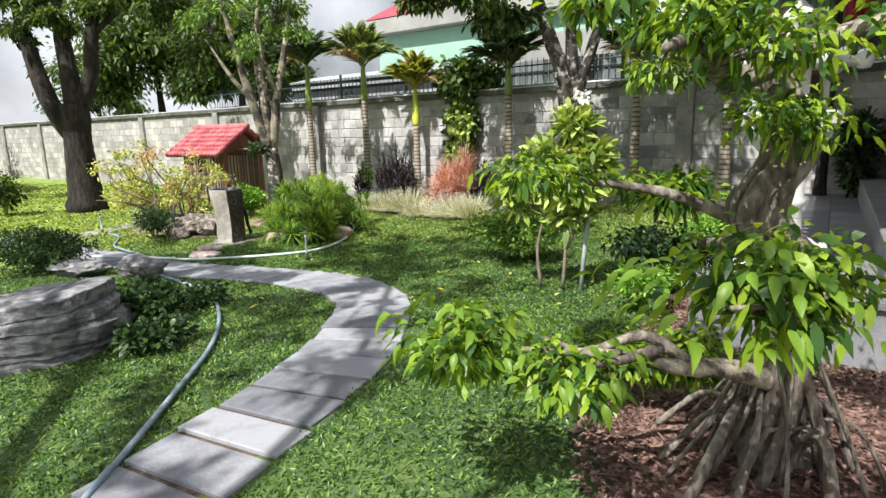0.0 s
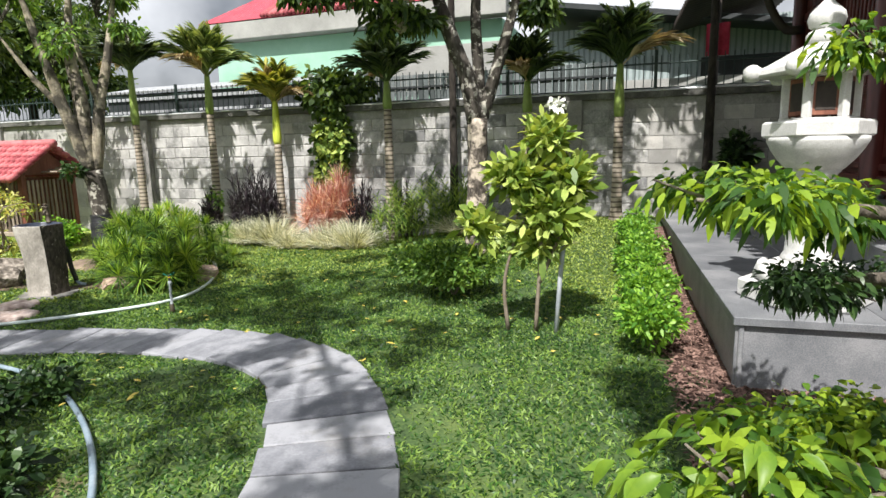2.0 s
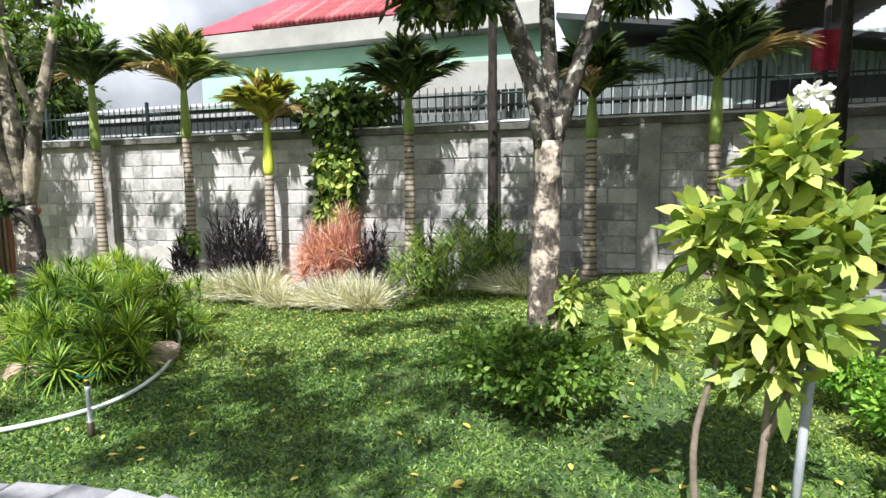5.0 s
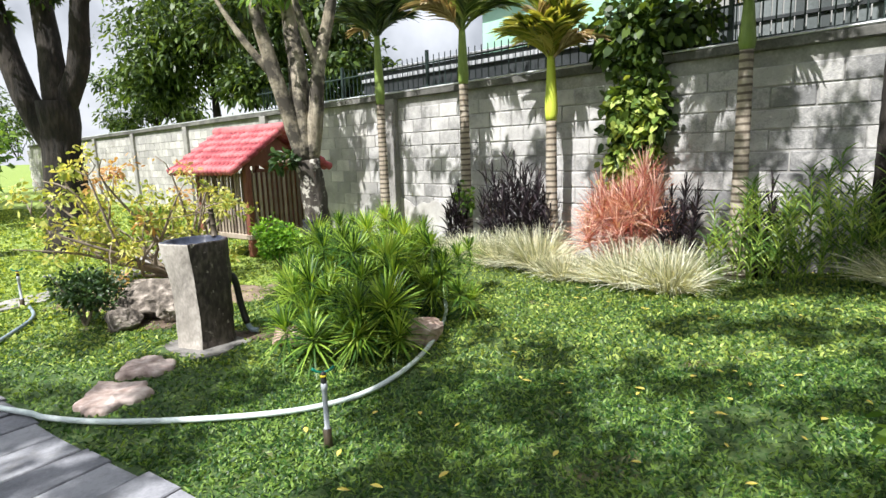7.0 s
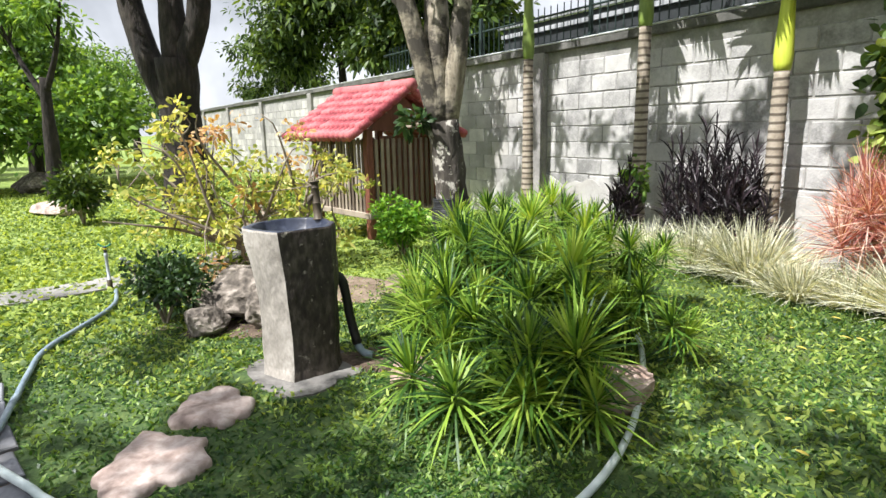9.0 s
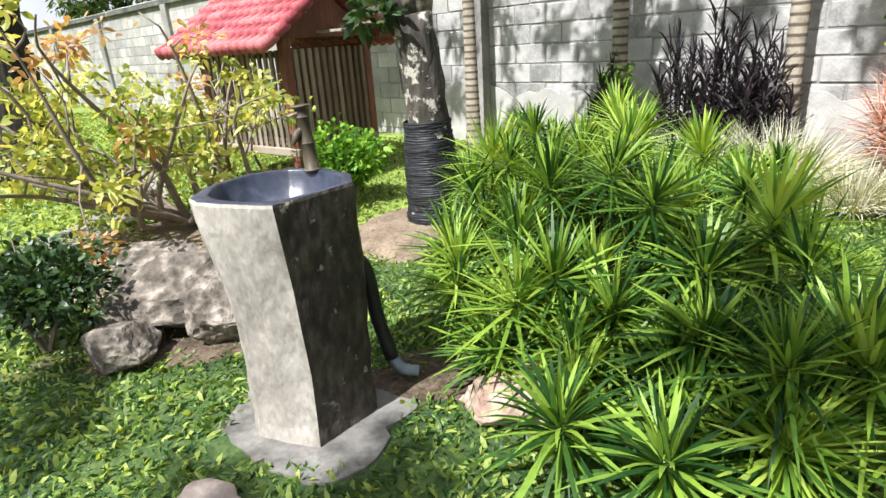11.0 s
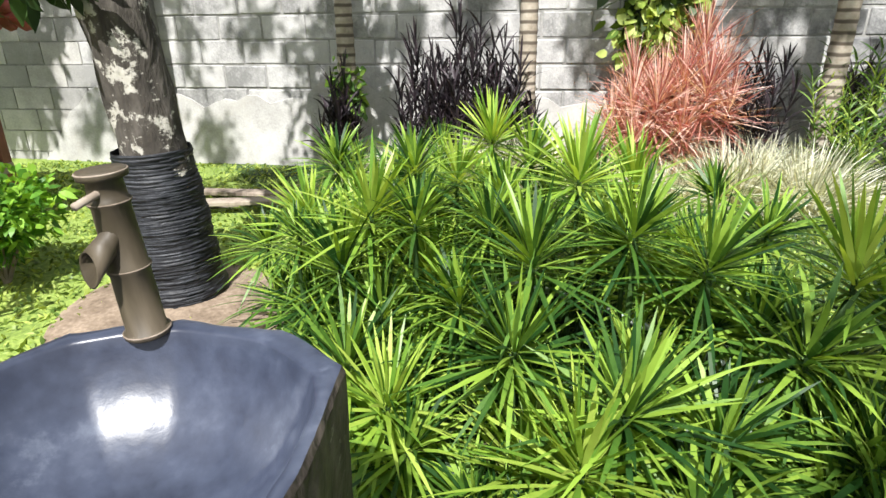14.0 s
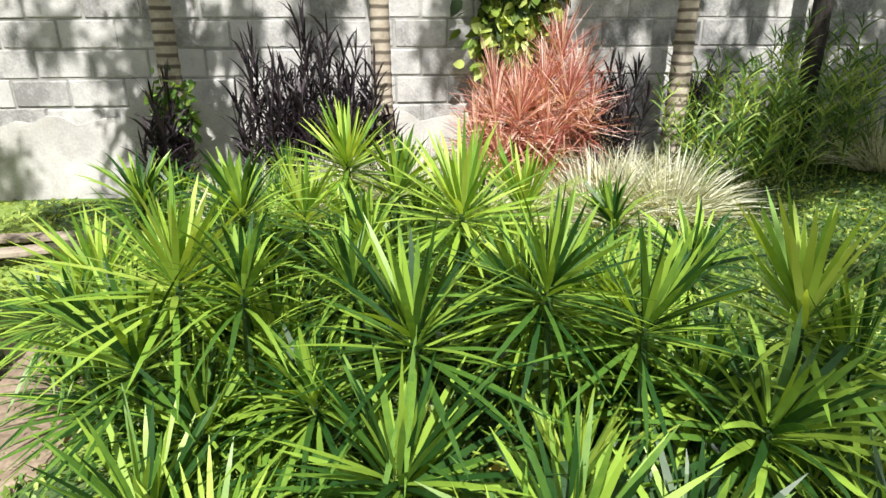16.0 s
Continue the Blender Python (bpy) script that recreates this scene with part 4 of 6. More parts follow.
def layered_boulder(x, y, rx, ry, height, turn):
    """A blocky boulder split into uneven level beds, each with its own broken edge."""
    ang = np.linspace(0, 2 * np.pi, 96, endpoint=False)
    square = (np.abs(np.cos(ang)) ** 3.2 + np.abs(np.sin(ang)) ** 3.2) ** (-1 / 3.2)
    r = np.random.default_rng(31)
    cuts = np.cumsum(np.r_[0, r.uniform(0.5, 2.2, 5)])
    cuts = -0.08 + cuts / cuts[-1] * (height + 0.08)
    rings = []
    for k in range(5):
        lo, hi = cuts[k], cuts[k + 1]
        size = np.interp(k, [0, 1, 3, 4], [1.0, 1.0, 0.95, 0.84]) * r.uniform(0.95, 1.03)
        dx, dy = r.normal(size=2) * 0.015 + np.array([0.02 * k, 0.0])
        for z, inset in ((lo + 0.006, 0.972), (lo + 0.016, 1.0), (hi - 0.012, 0.995), (hi - 0.003, 0.975)):
            px, py = square * np.cos(ang) * rx * size * inset + dx, square * np.sin(ang) * ry * size * inset + dy
            w = np.array([1 + 0.10 * noise.noise(Vector((a * 2.2, b * 2.2, k * 0.35))) + 0.05 * noise.noise(Vector((a * 7, b * 7, z * 9))) + 0.02 * noise.noise(Vector((a * 21, b * 21, z * 21))) for a, b in zip(px, py)])
            dip = 0.10 * (px / rx) * (k / 4) + 0.02 * np.array([noise.noise(Vector((a * 4, b * 4, k))) for a, b in zip(px, py)])
            rings.append(np.column_stack([px * w, py * w, z + dip]))
    crown = rings[-1]
    for k in (0.8, 0.5, 0.2, 0.02):
        lump = np.array([0.035 * noise.noise(Vector((a * 5 * k, b * 5 * k, 3))) for a, b in zip(crown[:, 0], crown[:, 1])])
        rings.append(np.column_stack([crown[:, 0] * k, crown[:, 1] * k, height + (crown[:, 2] - height) * k + lump + 0.015]))
    m = len(rings)
    i, j = np.meshgrid(np.arange(m - 1), np.arange(96), indexing="ij")
    f = np.stack([i * 96 + j, i * 96 + (j + 1) % 96, (i + 1) * 96 + (j + 1) % 96, (i + 1) * 96 + j], -1).reshape(-1, 4)
    ob = new("boulder", mesh("boulder", [(np.concatenate(rings), [f, (np.arange(96) + (m - 1) * 96)[None]])], M["slate"]))
    ob.matrix_basis = Matrix.Translation(on_ground(x, y)) @ Matrix.Rotation(turn, 4, "Z")
    return tagged(ob, "large layered grey boulder on the lawn", "rock")


def flagstone(x, y, rx, ry, seed, turn):
    """A flat stone with a lobed, broken outline and an uneven top."""
    ang = np.linspace(0, 2 * np.pi, 56, endpoint=False)
    out = 1 + 0.11 * np.sin(3 * ang + seed) + 0.09 * np.sin(5 * ang + seed * 2.3) + 0.05 * np.sin(9 * ang + seed * 0.7) + 0.025 * np.sin(17 * ang + seed)
    rings = []
    for k, z in ((0.96, -0.04), (1.0, 0.018), (0.965, 0.034), (0.85, 0.040), (0.6, 0.041), (0.3, 0.043), (0.03, 0.042)):
        px, py = rx * out * k * np.cos(ang), ry * out * k * np.sin(ang)
        lump = np.array([0.014 * noise.noise(Vector((a * 7 + seed, b * 7, 0))) + 0.008 * noise.noise(Vector((a * 22, b * 22 + seed, 0))) for a, b in zip(px, py)])
        rings.append(np.column_stack([px, py, z + lump * (z > 0.02)]))
    i, j = np.meshgrid(np.arange(6), np.arange(56), indexing="ij")
    f = np.stack([i * 56 + j, i * 56 + (j + 1) % 56, (i + 1) * 56 + (j + 1) % 56, (i + 1) * 56 + j], -1).reshape(-1, 4)
    ob = new("stepping_stone", mesh("stepping_stone", [(np.concatenate(rings), [f, (np.arange(56) + 336)[None]])], M["rockpale"], True))
    ob.matrix_basis = Matrix.Translation(on_ground(x, y)) @ Matrix.Rotation(turn, 4, "Z")
    return tagged(ob, "flat pale pink stepping stone set in the turf", "rock", "stepping stones")


def build_rosette_shrub():
    """The low shrub of whorled narrow leaves beside the basin: each whorl is a part."""
    shrub = thing("umbrella_shrub", Matrix.Translation((0, 0, 0)), "dense green shrub of whorled narrow leaves beside the basin", "shrub")
    kinds = []
    for k in range(6):
        n = 88
        geo = []
        ang = np.arange(n) * 2.399
        up = np.interp(np.arange(n), [0, n - 1], [1.45, -0.30]) + rng.normal(size=n) * 0.14
        d = np.stack([np.cos(up) * np.cos(ang), np.cos(up) * np.sin(ang), np.sin(up)], 1)
        base = np.stack([0.012 * np.cos(ang), 0.012 * np.sin(ang), np.interp(np.arange(n), [0, n - 1], [0.03, -0.05])], 1)
        ln = np.interp(np.arange(n), [0, 8, n - 1], [0.13, 0.22, 0.26]) * rng.uniform(0.8, 1.1, n)
        geo.append(blades(base, d, ln, 0.0122, 0.14 if k % 2 else 0.30, (0.55, 1.0, 0.95, 0.65, 0.06), 0.85))
        kinds.append(mesh("whorl", geo, M["rosettenew"] if k == 5 else M["rosette"]))
    count = 0
    spots = []
    for gx, gy, hz in [(x, y, 0) for x in np.arange(-3.05, -1.25, 0.175) for y in np.arange(8.75, 11.5, 0.19)]:
        x, y = gx + rng.uniform(-0.09, 0.09), gy + rng.uniform(-0.09, 0.09)
        e = ((x + 2.2 + 0.22 * (y - 10)) / (0.82 if y < 10.2 else 0.75)) ** 2 + ((y - 10.0) / 1.32) ** 2
        if e > 1.0 or (x < -2.85 and y < 9.35) or (x > -1.74 and y < 9.65) or rng.random() < 0.10:
            continue
        top = 0.22 + 0.52 * (1 - e) ** 0.6 + 0.06 * sstep(np.array(y), 9.2, 10.4)
        spots.append((x, y, float(top) * rng.uniform(0.62, 1.14)))
        if e > 0.30:
            spots.append((x + rng.uniform(-0.1, 0.1), y + rng.uniform(-0.1, 0.1), float(top) * 0.5))
    spots += [(-1.72, 9.85, 0.36), (-1.60, 10.25, 0.42), (-1.50, 10.6, 0.42), (-1.42, 10.9, 0.45), (-1.95, 11.2, 0.62), (-2.4, 11.2, 0.60), (-2.95, 9.85, 0.40), (-2.9, 9.6, 0.30), (-2.55, 8.80, 0.24), (-2.0, 8.72, 0.24), (-2.3, 8.68, 0.22), (-1.98, 8.78, 0.26)]
    stems = []
    for i, (x, y, h) in enumerate(spots):
        z0 = float(gz(x, y))
        k = 5 if rng.random() < 0.26 else i % 5
        lean = Matrix.Rotation(rng.uniform(-0.35, 0.35), 4, "X") @ Matrix.Rotation(rng.uniform(-0.35, 0.35), 4, "Y")
        part("whorl", kinds[k], shrub, Matrix.Translation((x, y, z0 + h)) @ lean @ Matrix.Rotation(i * 1.7, 4, "Z") @ Matrix.Scale(rng.uniform(0.82, 1.12) * (1.15 if y < 9.3 else 1.0), 4))
        root = (x * 0.75 - 2.2 * 0.25, y * 0.75 + 10.0 * 0.25, z0 - 0.02)
        part("stem", mesh("stem", [tube(curve([root, (x, y, z0 + h * 0.5), (x, y, z0 + h)], 6), np.linspace(0.012, 0.007, 6), 5)], M["darkleaf"]), shrub)


# ---- basin, spout, sprinklers, hoses ----
def build_basin():
    cx, cy, z0 = -3.40, 9.16, -0.10
    basin = thing("stone_basin", Matrix.Translation((cx, cy, z0)), "tall split basalt water basin with a carved bowl", "basin")
    rim = np.array([(-3.63, 9.04), (-3.585, 8.985), (-3.46, 8.945), (-3.325, 8.925), (-3.245, 9.04), (-3.165, 9.175), (-3.205, 9.30), (-3.32, 9.40), (-3.46, 9.435), (-3.585, 9.36), (-3.645, 9.20)]) - (cx, cy)
    H = 0.875
    levels = np.concatenate([[0, 0.03], np.linspace(0.08, 0.8, 48), [0.85, H - 0.01, H]])
    fine = 12
    loop = []
    for i in range(len(rim)):
        for t in range(fine):
            loop.append(rim[i] * (1 - t / fine) + rim[(i + 1) % len(rim)] * (t / fine))
    loop = np.array(loop)
    n = len(loop)
    verts = []
    for z in levels:
        k = np.interp(z, [0, 0.1, 0.45, 0.75, H - 0.01, H], [0.93, 0.85, 0.87, 0.97, 1.0, 0.985])
        off = np.array([np.interp(z, [0, 0.3, 0.6, H], [0.035, 0.05, 0.03, 0]), 0.0])
        for p in loop:
            q = Vector((p[0] * 4, p[1] * 4, z * 3))
            w = k * (1 + 0.050 * noise.noise(q) + 0.030 * noise.noise(q * 3.1) + 0.009 * noise.noise(q * 9) + 0.006 * abs(noise.noise(q * 19)) + 0.004 * noise.noise(q * 41))
            verts.append((*(p * w + off * 0.6), z + (0 if z < H - 0.02 else 0.004 * noise.noise(q * 3))))
    lv = len(levels)
    i, j = np.meshgrid(np.arange(lv - 1), np.arange(n), indexing="ij")
    f = np.stack([i * n + j, i * n + (j + 1) % n, (i + 1) * n + (j + 1) % n, (i + 1) * n + j], -1).reshape(-1, 4)
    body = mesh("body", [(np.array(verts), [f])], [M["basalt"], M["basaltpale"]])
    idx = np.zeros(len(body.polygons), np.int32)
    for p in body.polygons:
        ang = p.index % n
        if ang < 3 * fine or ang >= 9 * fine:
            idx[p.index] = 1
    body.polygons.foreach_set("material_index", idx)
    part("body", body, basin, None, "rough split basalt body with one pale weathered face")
    # rim and bowl in one honed surface
    top = np.array(verts[-n:])
    ctr = np.array([-3.415 - cx, 9.18 - cy])
    rings = [top]
    for k, dz in ((0.97, 0.003), (0.895, 0.002), (0.885, -0.002), (0.865, -0.015), (0.80, -0.055), (0.66, -0.10), (0.45, -0.132), (0.22, -0.146), (0.03, -0.148)):
        ang = np.arctan2(top[:, 1] - ctr[1], top[:, 0] - ctr[0])
        rad = np.hypot(top[:, 0] - ctr[0], top[:, 1] - ctr[1])
        mean = np.minimum(0.35 * rad + 0.65 * 0.235 * (1 + 0.06 * np.cos(2 * (ang - 2.3))), rad * 1.05) if k < 0.9 else rad
        rings.append(np.column_stack([ctr[0] + np.cos(ang) * mean * k, ctr[1] + np.sin(ang) * mean * k, np.full(n, H + dz)]))
    v = np.concatenate(rings)
    i, j = np.meshgrid(np.arange(len(rings) - 1), np.arange(n), indexing="ij")
    f = np.stack([i * n + j, i * n + (j + 1) % n, (i + 1) * n + (j + 1) % n, (i + 1) * n + j], -1).reshape(-1, 4)
    part("bowl", mesh("bowl", [(v, [f, (np.arange(n) + (len(rings) - 1) * n)[None]])], M["bowl"], True), basin, None, "smooth blue-grey honed bowl")
    hose = curve([(-3.26 - cx, 9.30 - cy, 0.58), (-3.21 - cx, 9.35 - cy, 0.52), (-3.19 - cx, 9.38 - cy, 0.30), (-3.15 - cx, 9.38 - cy, 0.13)], 16)
    part("drain_hose", mesh("drain_hose", [tube(hose, 0.028, 10)], M["black"], True), basin, None, "black rubber drain hose")
    el = curve([(-3.15 - cx, 9.38 - cy, 0.13), (-3.11 - cx, 9.37 - cy, 0.085), (-3.05 - cx, 9.38 - cy, 0.07)], 10)
    part("drain_pipe", mesh("drain_pipe", [tube(el, 0.022, 10)], M["hoseblue"], True), basin, None, "grey plastic drain pipe")
    spout = thing("bamboo_spout", Matrix.Translation((-3.365, 9.385, z0 + H - 0.002)), "aged bamboo water spout standing on the basin rim", "spout")
    prof = [(0.029, 0), (0.030, 0.004), (0.029, 0.008), (0.0255, 0.010), (0.0245, 0.092), (0.027, 0.096), (0.027, 0.101), (0.0245, 0.105), (0.0225, 0.18), (0.025, 0.184), (0.025, 0.188), (0.0225, 0.191), (0.021, 0.214), (0.029, 0.216), (0.030, 0.222), (0.028, 0.226), (0.012, 0.2255)]
    lean = Matrix.Rotation(-0.06, 4, "Y")
    part("pole", mesh("pole", [lathe(prof, 20)], M["bamboo"], True), spout, lean)
    for z, rr in ((0.0985, 0.0272), (0.006, 0.0302), (0.186, 0.0252), (0.2235, 0.0298)):
        part("node_ring", mesh("node_ring", [lathe([(rr, z - 0.0012), (rr + 0.0006, z), (rr, z + 0.0012)], 20)], M["wood"], True), spout, lean, "pale worn node ring")
    # hollow scoop cut slantwise at its mouth
    axis = np.array([-0.60, -0.40, -0.62]) / np.linalg.norm([-0.60, -0.40, -0.62])
    side = unit(np.cross(axis, [0, 0, 1]))
    over = np.cross(side, axis)
    a = np.linspace(0, 2 * np.pi, 20, endpoint=False)
    rings = []
    for at_len, rr, cut in ((0.0, 0.012, 0.0), (0.03, 0.0155, 0.0), (0.062, 0.0175, 0.016), (0.0615, 0.0148, 0.016), (0.02, 0.012, 0.0)):
        ring = np.outer(np.cos(a), side) * rr + np.outer(np.sin(a), over) * rr + np.outer(at_len - cut * np.sin(a), axis)
        rings.append(ring + np.array([-0.008, -0.006, 0.152]))
    i, j = np.meshgrid(np.arange(4), np.arange(20), indexing="ij")
    f = np.stack([i * 20 + j, i * 20 + (j + 1) % 20, (i + 1) * 20 + (j + 1) % 20, (i + 1) * 20 + j], -1).reshape(-1, 4)
    part("nozzle", mesh("nozzle", [(np.concatenate(rings), [f, (np.arange(20) + 80)[None]])], M["bamboo"], True), spout, None, "hollow slant-cut bamboo nozzle")
    part("crossbar", mesh("crossbar", [tube([(-0.046, -0.038, 0.192), (-0.02, -0.016, 0.200), (0.006, 0.004, 0.208)], 0.005, 8)], M["wood"], True), spout)
    # cement pad under the basin
    pad = np.array([(-3.72, 9.03), (-3.55, 8.90), (-3.34, 8.80), (-3.14, 8.84), (-3.08, 9.08), (-3.04, 9.30), (-3.2, 9.44), (-3.6, 9.42), (-3.70, 9.22)])
    pad = curve(np.vstack([pad, pad[:1]]), 40)[:-1]
    pad = pad + rng.normal(size=pad.shape) * 0.013
    m = len(pad)
    v = np.concatenate([np.column_stack([pad, np.full(m, -0.14)]), np.column_stack([pad * 0.985 + pad.mean(0) * 0.015, np.full(m, -0.056)])])
    f = [np.stack([np.arange(m), (np.arange(m) + 1) % m, (np.arange(m) + 1) % m + m, np.arange(m) + m], 1), (np.arange(m) + m)[None]]
    tagged(new("cement_pad", mesh("cement_pad", [(v, f)], M["padcement"])), "rough grey cement pad under the stone basin", "pad")


def build_sprinkler(x, y, h=0.40):
    sp = thing("sprinkler", Matrix.Translation(on_ground(x, y, -0.03)), "grey pipe lawn sprinkler with a green and yellow head", "sprinkler", "lawn sprinklers")
    part("riser", mesh("riser", [lathe([(0.017, 0), (0.017, 0.13), (0.0135, 0.131), (0.0135, h - 0.07), (0.017, h - 0.065), (0.017, h - 0.035), (0.010, h - 0.03)], 12)], M["pipe"], True), sp)
    part("sleeve", mesh("sleeve", [lathe([(0.022, 0), (0.022, 0.125), (0.018, 0.127)], 12)], M["bamboo"], True), sp)
    part("body", mesh("body", [lathe([(0.012, h - 0.035), (0.016, h - 0.02), (0.012, h), (0.016, h + 0.015), (0.010, h + 0.03)], 12)], M["black"], True), sp)
    part("nut", mesh("nut", [lathe([(0.016, h + 0.002), (0.018, h + 0.008), (0.016, h + 0.014)], 8)], M["yellowp"]), sp)
    for a in (0.4, 0.4 + math.pi):
        p = curve([(0, 0, h + 0.025), (0.03 * math.cos(a), 0.03 * math.sin(a), h + 0.032), (0.055 * math.cos(a), 0.055 * math.sin(a), h + 0.05)], 8)
        part("arm", mesh("arm", [tube(p, np.linspace(0.005, 0.008, 8), 8)], M["green"], True), sp)
    return sp


def hose(name, pts, r, material, label):
    c = curve(pts, 110)
    if c.shape[1] == 2:
        c = np.column_stack([c, gz(c[:, 0], c[:, 1]) + r + 0.012 + 0.012 * (path_dist(c[:, 0], c[:, 1]) < 0.36)])
    return tagged(new(name, mesh(name, [tube(c, r, 10)], material, True)), label, "hose")


# ---- bonsai by the terrace ----
def folded_leaf(length, width, droop, material):
    """One pointed leaf along x, folded along its midrib and bent down to the tip."""
    t = np.linspace(0, 1, 6)
    w = np.array([0.08, 0.75, 1.0, 0.85, 0.45, 0.02]) * width * 0.5
    mid = np.column_stack([length * t, 0 * t, -droop * length * t ** 2])
    v = np.stack([mid + np.column_stack([0 * t, -w, w * 0.45]), mid, mid + np.column_stack([0 * t, w, w * 0.45])], 1).reshape(-1, 3)
    i, j = np.meshgrid(np.arange(5), np.arange(2), indexing="ij")
    f = np.stack([i * 3 + j, (i + 1) * 3 + j, (i + 1) * 3 + j + 1, i * 3 + j + 1], -1).reshape(-1, 4)
    return mesh("leaf", [(v, [f])], material, True)


def build_bonsai():
    at = Vector((1.18, 2.30, float(gz(1.18, 2.3)) - 0.03))
    tree = thing("bonsai_tree", Matrix.Translation(at), "gnarled grey bonsai tree with flat leaf pads", "tree")
    T = lambda pts: [(x - at.x, y - at.y, z - at.z) for x, y, z in pts]
    spine = curve(T([(1.42, 2.36, -0.05), (1.39, 2.30, 0.28), (1.36, 2.24, 0.60), (1.44, 2.28, 0.95), (1.27, 2.32, 1.24), (1.38, 2.32, 1.52), (1.24, 2.28, 1.85)]), 40)
    girth = np.interp(np.linspace(0, 1, 40), [0, 0.1, 0.3, 0.5, 0.7, 0.85, 1], [0.20, 0.15, 0.125, 0.115, 0.11, 0.085, 0.04])
    strands = [tube(spine, girth * 0.86, 18, True, 0.05)]
    for k in range(11):
        turn = k * 2 * math.pi / 11 + np.linspace(0, 2.2 + 0.5 * math.sin(k * 2.1), 40) + 0.25 * np.sin(np.linspace(0, 9, 40) + k)
        out = girth * (0.80 + 0.14 * np.sin(np.linspace(0, 11, 40) + k * 1.9))
        line = spine + np.column_stack([np.cos(turn) * out, np.sin(turn) * out, 0 * out])
        strands.append(tube(line, girth * (0.26 + 0.09 * math.sin(k * 3.3)) * (1 + 0.18 * np.sin(np.linspace(0, 17, 40) + k * 2)), 8, True, 0.07))
    part("trunk", mesh("trunk", strands, M["bonsaibark"], True), tree, None, "twisted grey trunk of fused roots")
    for pts, r in (
        ([(1.36, 2.18, 0.56), (1.12, 2.12, 0.66), (0.88, 2.06, 0.70), (0.62, 2.0, 0.78), (0.30, 2.02, 0.80), (0.02, 2.04, 0.82)], [0.052, 0.040, 0.029, 0.019, 0.011, 0.006]),
        ([(0.92, 2.07, 0.71), (0.78, 2.14, 0.80), (0.55, 2.10, 0.76), (0.35, 2.12, 0.82)], [0.028, 0.022, 0.015, 0.006]),
        ([(0.80, 2.05, 0.78), (0.62, 1.90, 0.80), (0.45, 1.78, 0.83)], [0.026, 0.018, 0.008]),
        ([(1.38, 2.2, 0.95), (1.15, 1.85, 1.08), (0.9, 1.5, 1.12), (0.7, 1.35, 1.16)], [0.024, 0.018, 0.012, 0.006]),
        ([(1.30, 2.38, 1.18), (0.95, 2.46, 1.32), (0.6, 2.5, 1.37), (0.25, 2.52, 1.40)], [0.034, 0.022, 0.013, 0.006]),
        ([(1.25, 2.35, 1.1), (1.3, 2.65, 1.05), (1.28, 2.9, 1.02)], [0.05, 0.035, 0.012]),
        ([(1.3, 2.4, 1.2), (1.38, 2.7, 1.2), (1.36, 2.95, 1.24)], [0.05, 0.03, 0.012]),
        ([(1.1, 2.25, 1.75), (0.8, 1.9, 1.85), (0.6, 1.6, 1.8)], [0.05, 0.035, 0.01]),
        ([(1.1, 2.25, 1.75), (1.4, 2.0, 1.9), (1.6, 1.7, 1.9)], [0.05, 0.035, 0.01]),
    ):
        part("limb", mesh("limb", limbs([(T(pts), r)], None, 10, 0.06), M["barkpale"] if r[0] > 0.051 else M["bonsaibark"], True), tree)
    for k in range(34):
        a = k * 2.4 + 0.3
        rad = 0.36 + 0.16 * math.sin(k * 3.1)
        e = (math.cos(a) * rad + 0.17, math.sin(a) * rad * 0.9, 0.02)
        w = a + 0.7 * math.sin(k * 1.7)
        st = (math.cos(w) * 0.11 + 0.17, math.sin(w) * 0.11 - 0.08, 0.46 + 0.22 * math.sin(k * 2.0))
        part("aerial_root", mesh("aerial_root", [tube(curve([st, (0.5 * (st[0] + e[0]) + 0.03, 0.5 * (st[1] + e[1]), 0.30), e], 9), np.linspace(0.007, 0.012, 9) * (2.3 if k % 5 == 0 else 1.5 if k % 3 == 0 else 0.9), 7, True, 0.10)], M["bonsaibark"], True), tree)
    leaf_kinds = [folded_leaf(0.060 + 0.006 * k, 0.027 + 0.002 * k, 0.25 + 0.12 * k, M["bonsai"]) for k in range(4)]
    for k, (c, r, n, m) in enumerate((
        ((0.06, 2.06, 0.86), (0.34, 0.30, 0.13), 760, "bonsai"), ((0.42, 1.93, 0.78), (0.28, 0.26, 0.11), 460, "bonsai"), ((1.30, 2.25, 1.62), (0.36, 0.28, 0.13), 420, "bonsai"),
        ((0.86, 1.50, 1.17), (0.44, 0.34, 0.16), 1050, "bonsai"), ((0.46, 1.72, 1.97), (0.28, 0.28, 0.09), 300, "bonsai"), ((0.42, 2.52, 1.42), (0.42, 0.34, 0.09), 1000, "bonsai"), ((0.90, 2.90, 0.42), (0.36, 0.28, 0.13), 600, "bonsai"),
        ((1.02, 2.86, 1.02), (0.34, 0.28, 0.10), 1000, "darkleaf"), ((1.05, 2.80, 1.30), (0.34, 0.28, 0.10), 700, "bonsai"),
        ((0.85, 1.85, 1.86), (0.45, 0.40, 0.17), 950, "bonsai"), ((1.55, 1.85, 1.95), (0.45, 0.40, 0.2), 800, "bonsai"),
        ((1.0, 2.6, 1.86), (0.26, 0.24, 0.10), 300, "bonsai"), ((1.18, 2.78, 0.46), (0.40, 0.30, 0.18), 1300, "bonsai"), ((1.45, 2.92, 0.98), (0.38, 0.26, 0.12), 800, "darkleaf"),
    )):
        near, high = k in (0, 1, 3), c[2] > 1.3
        size = 0.044 if m == "darkleaf" else 0.050 if high else 0.062
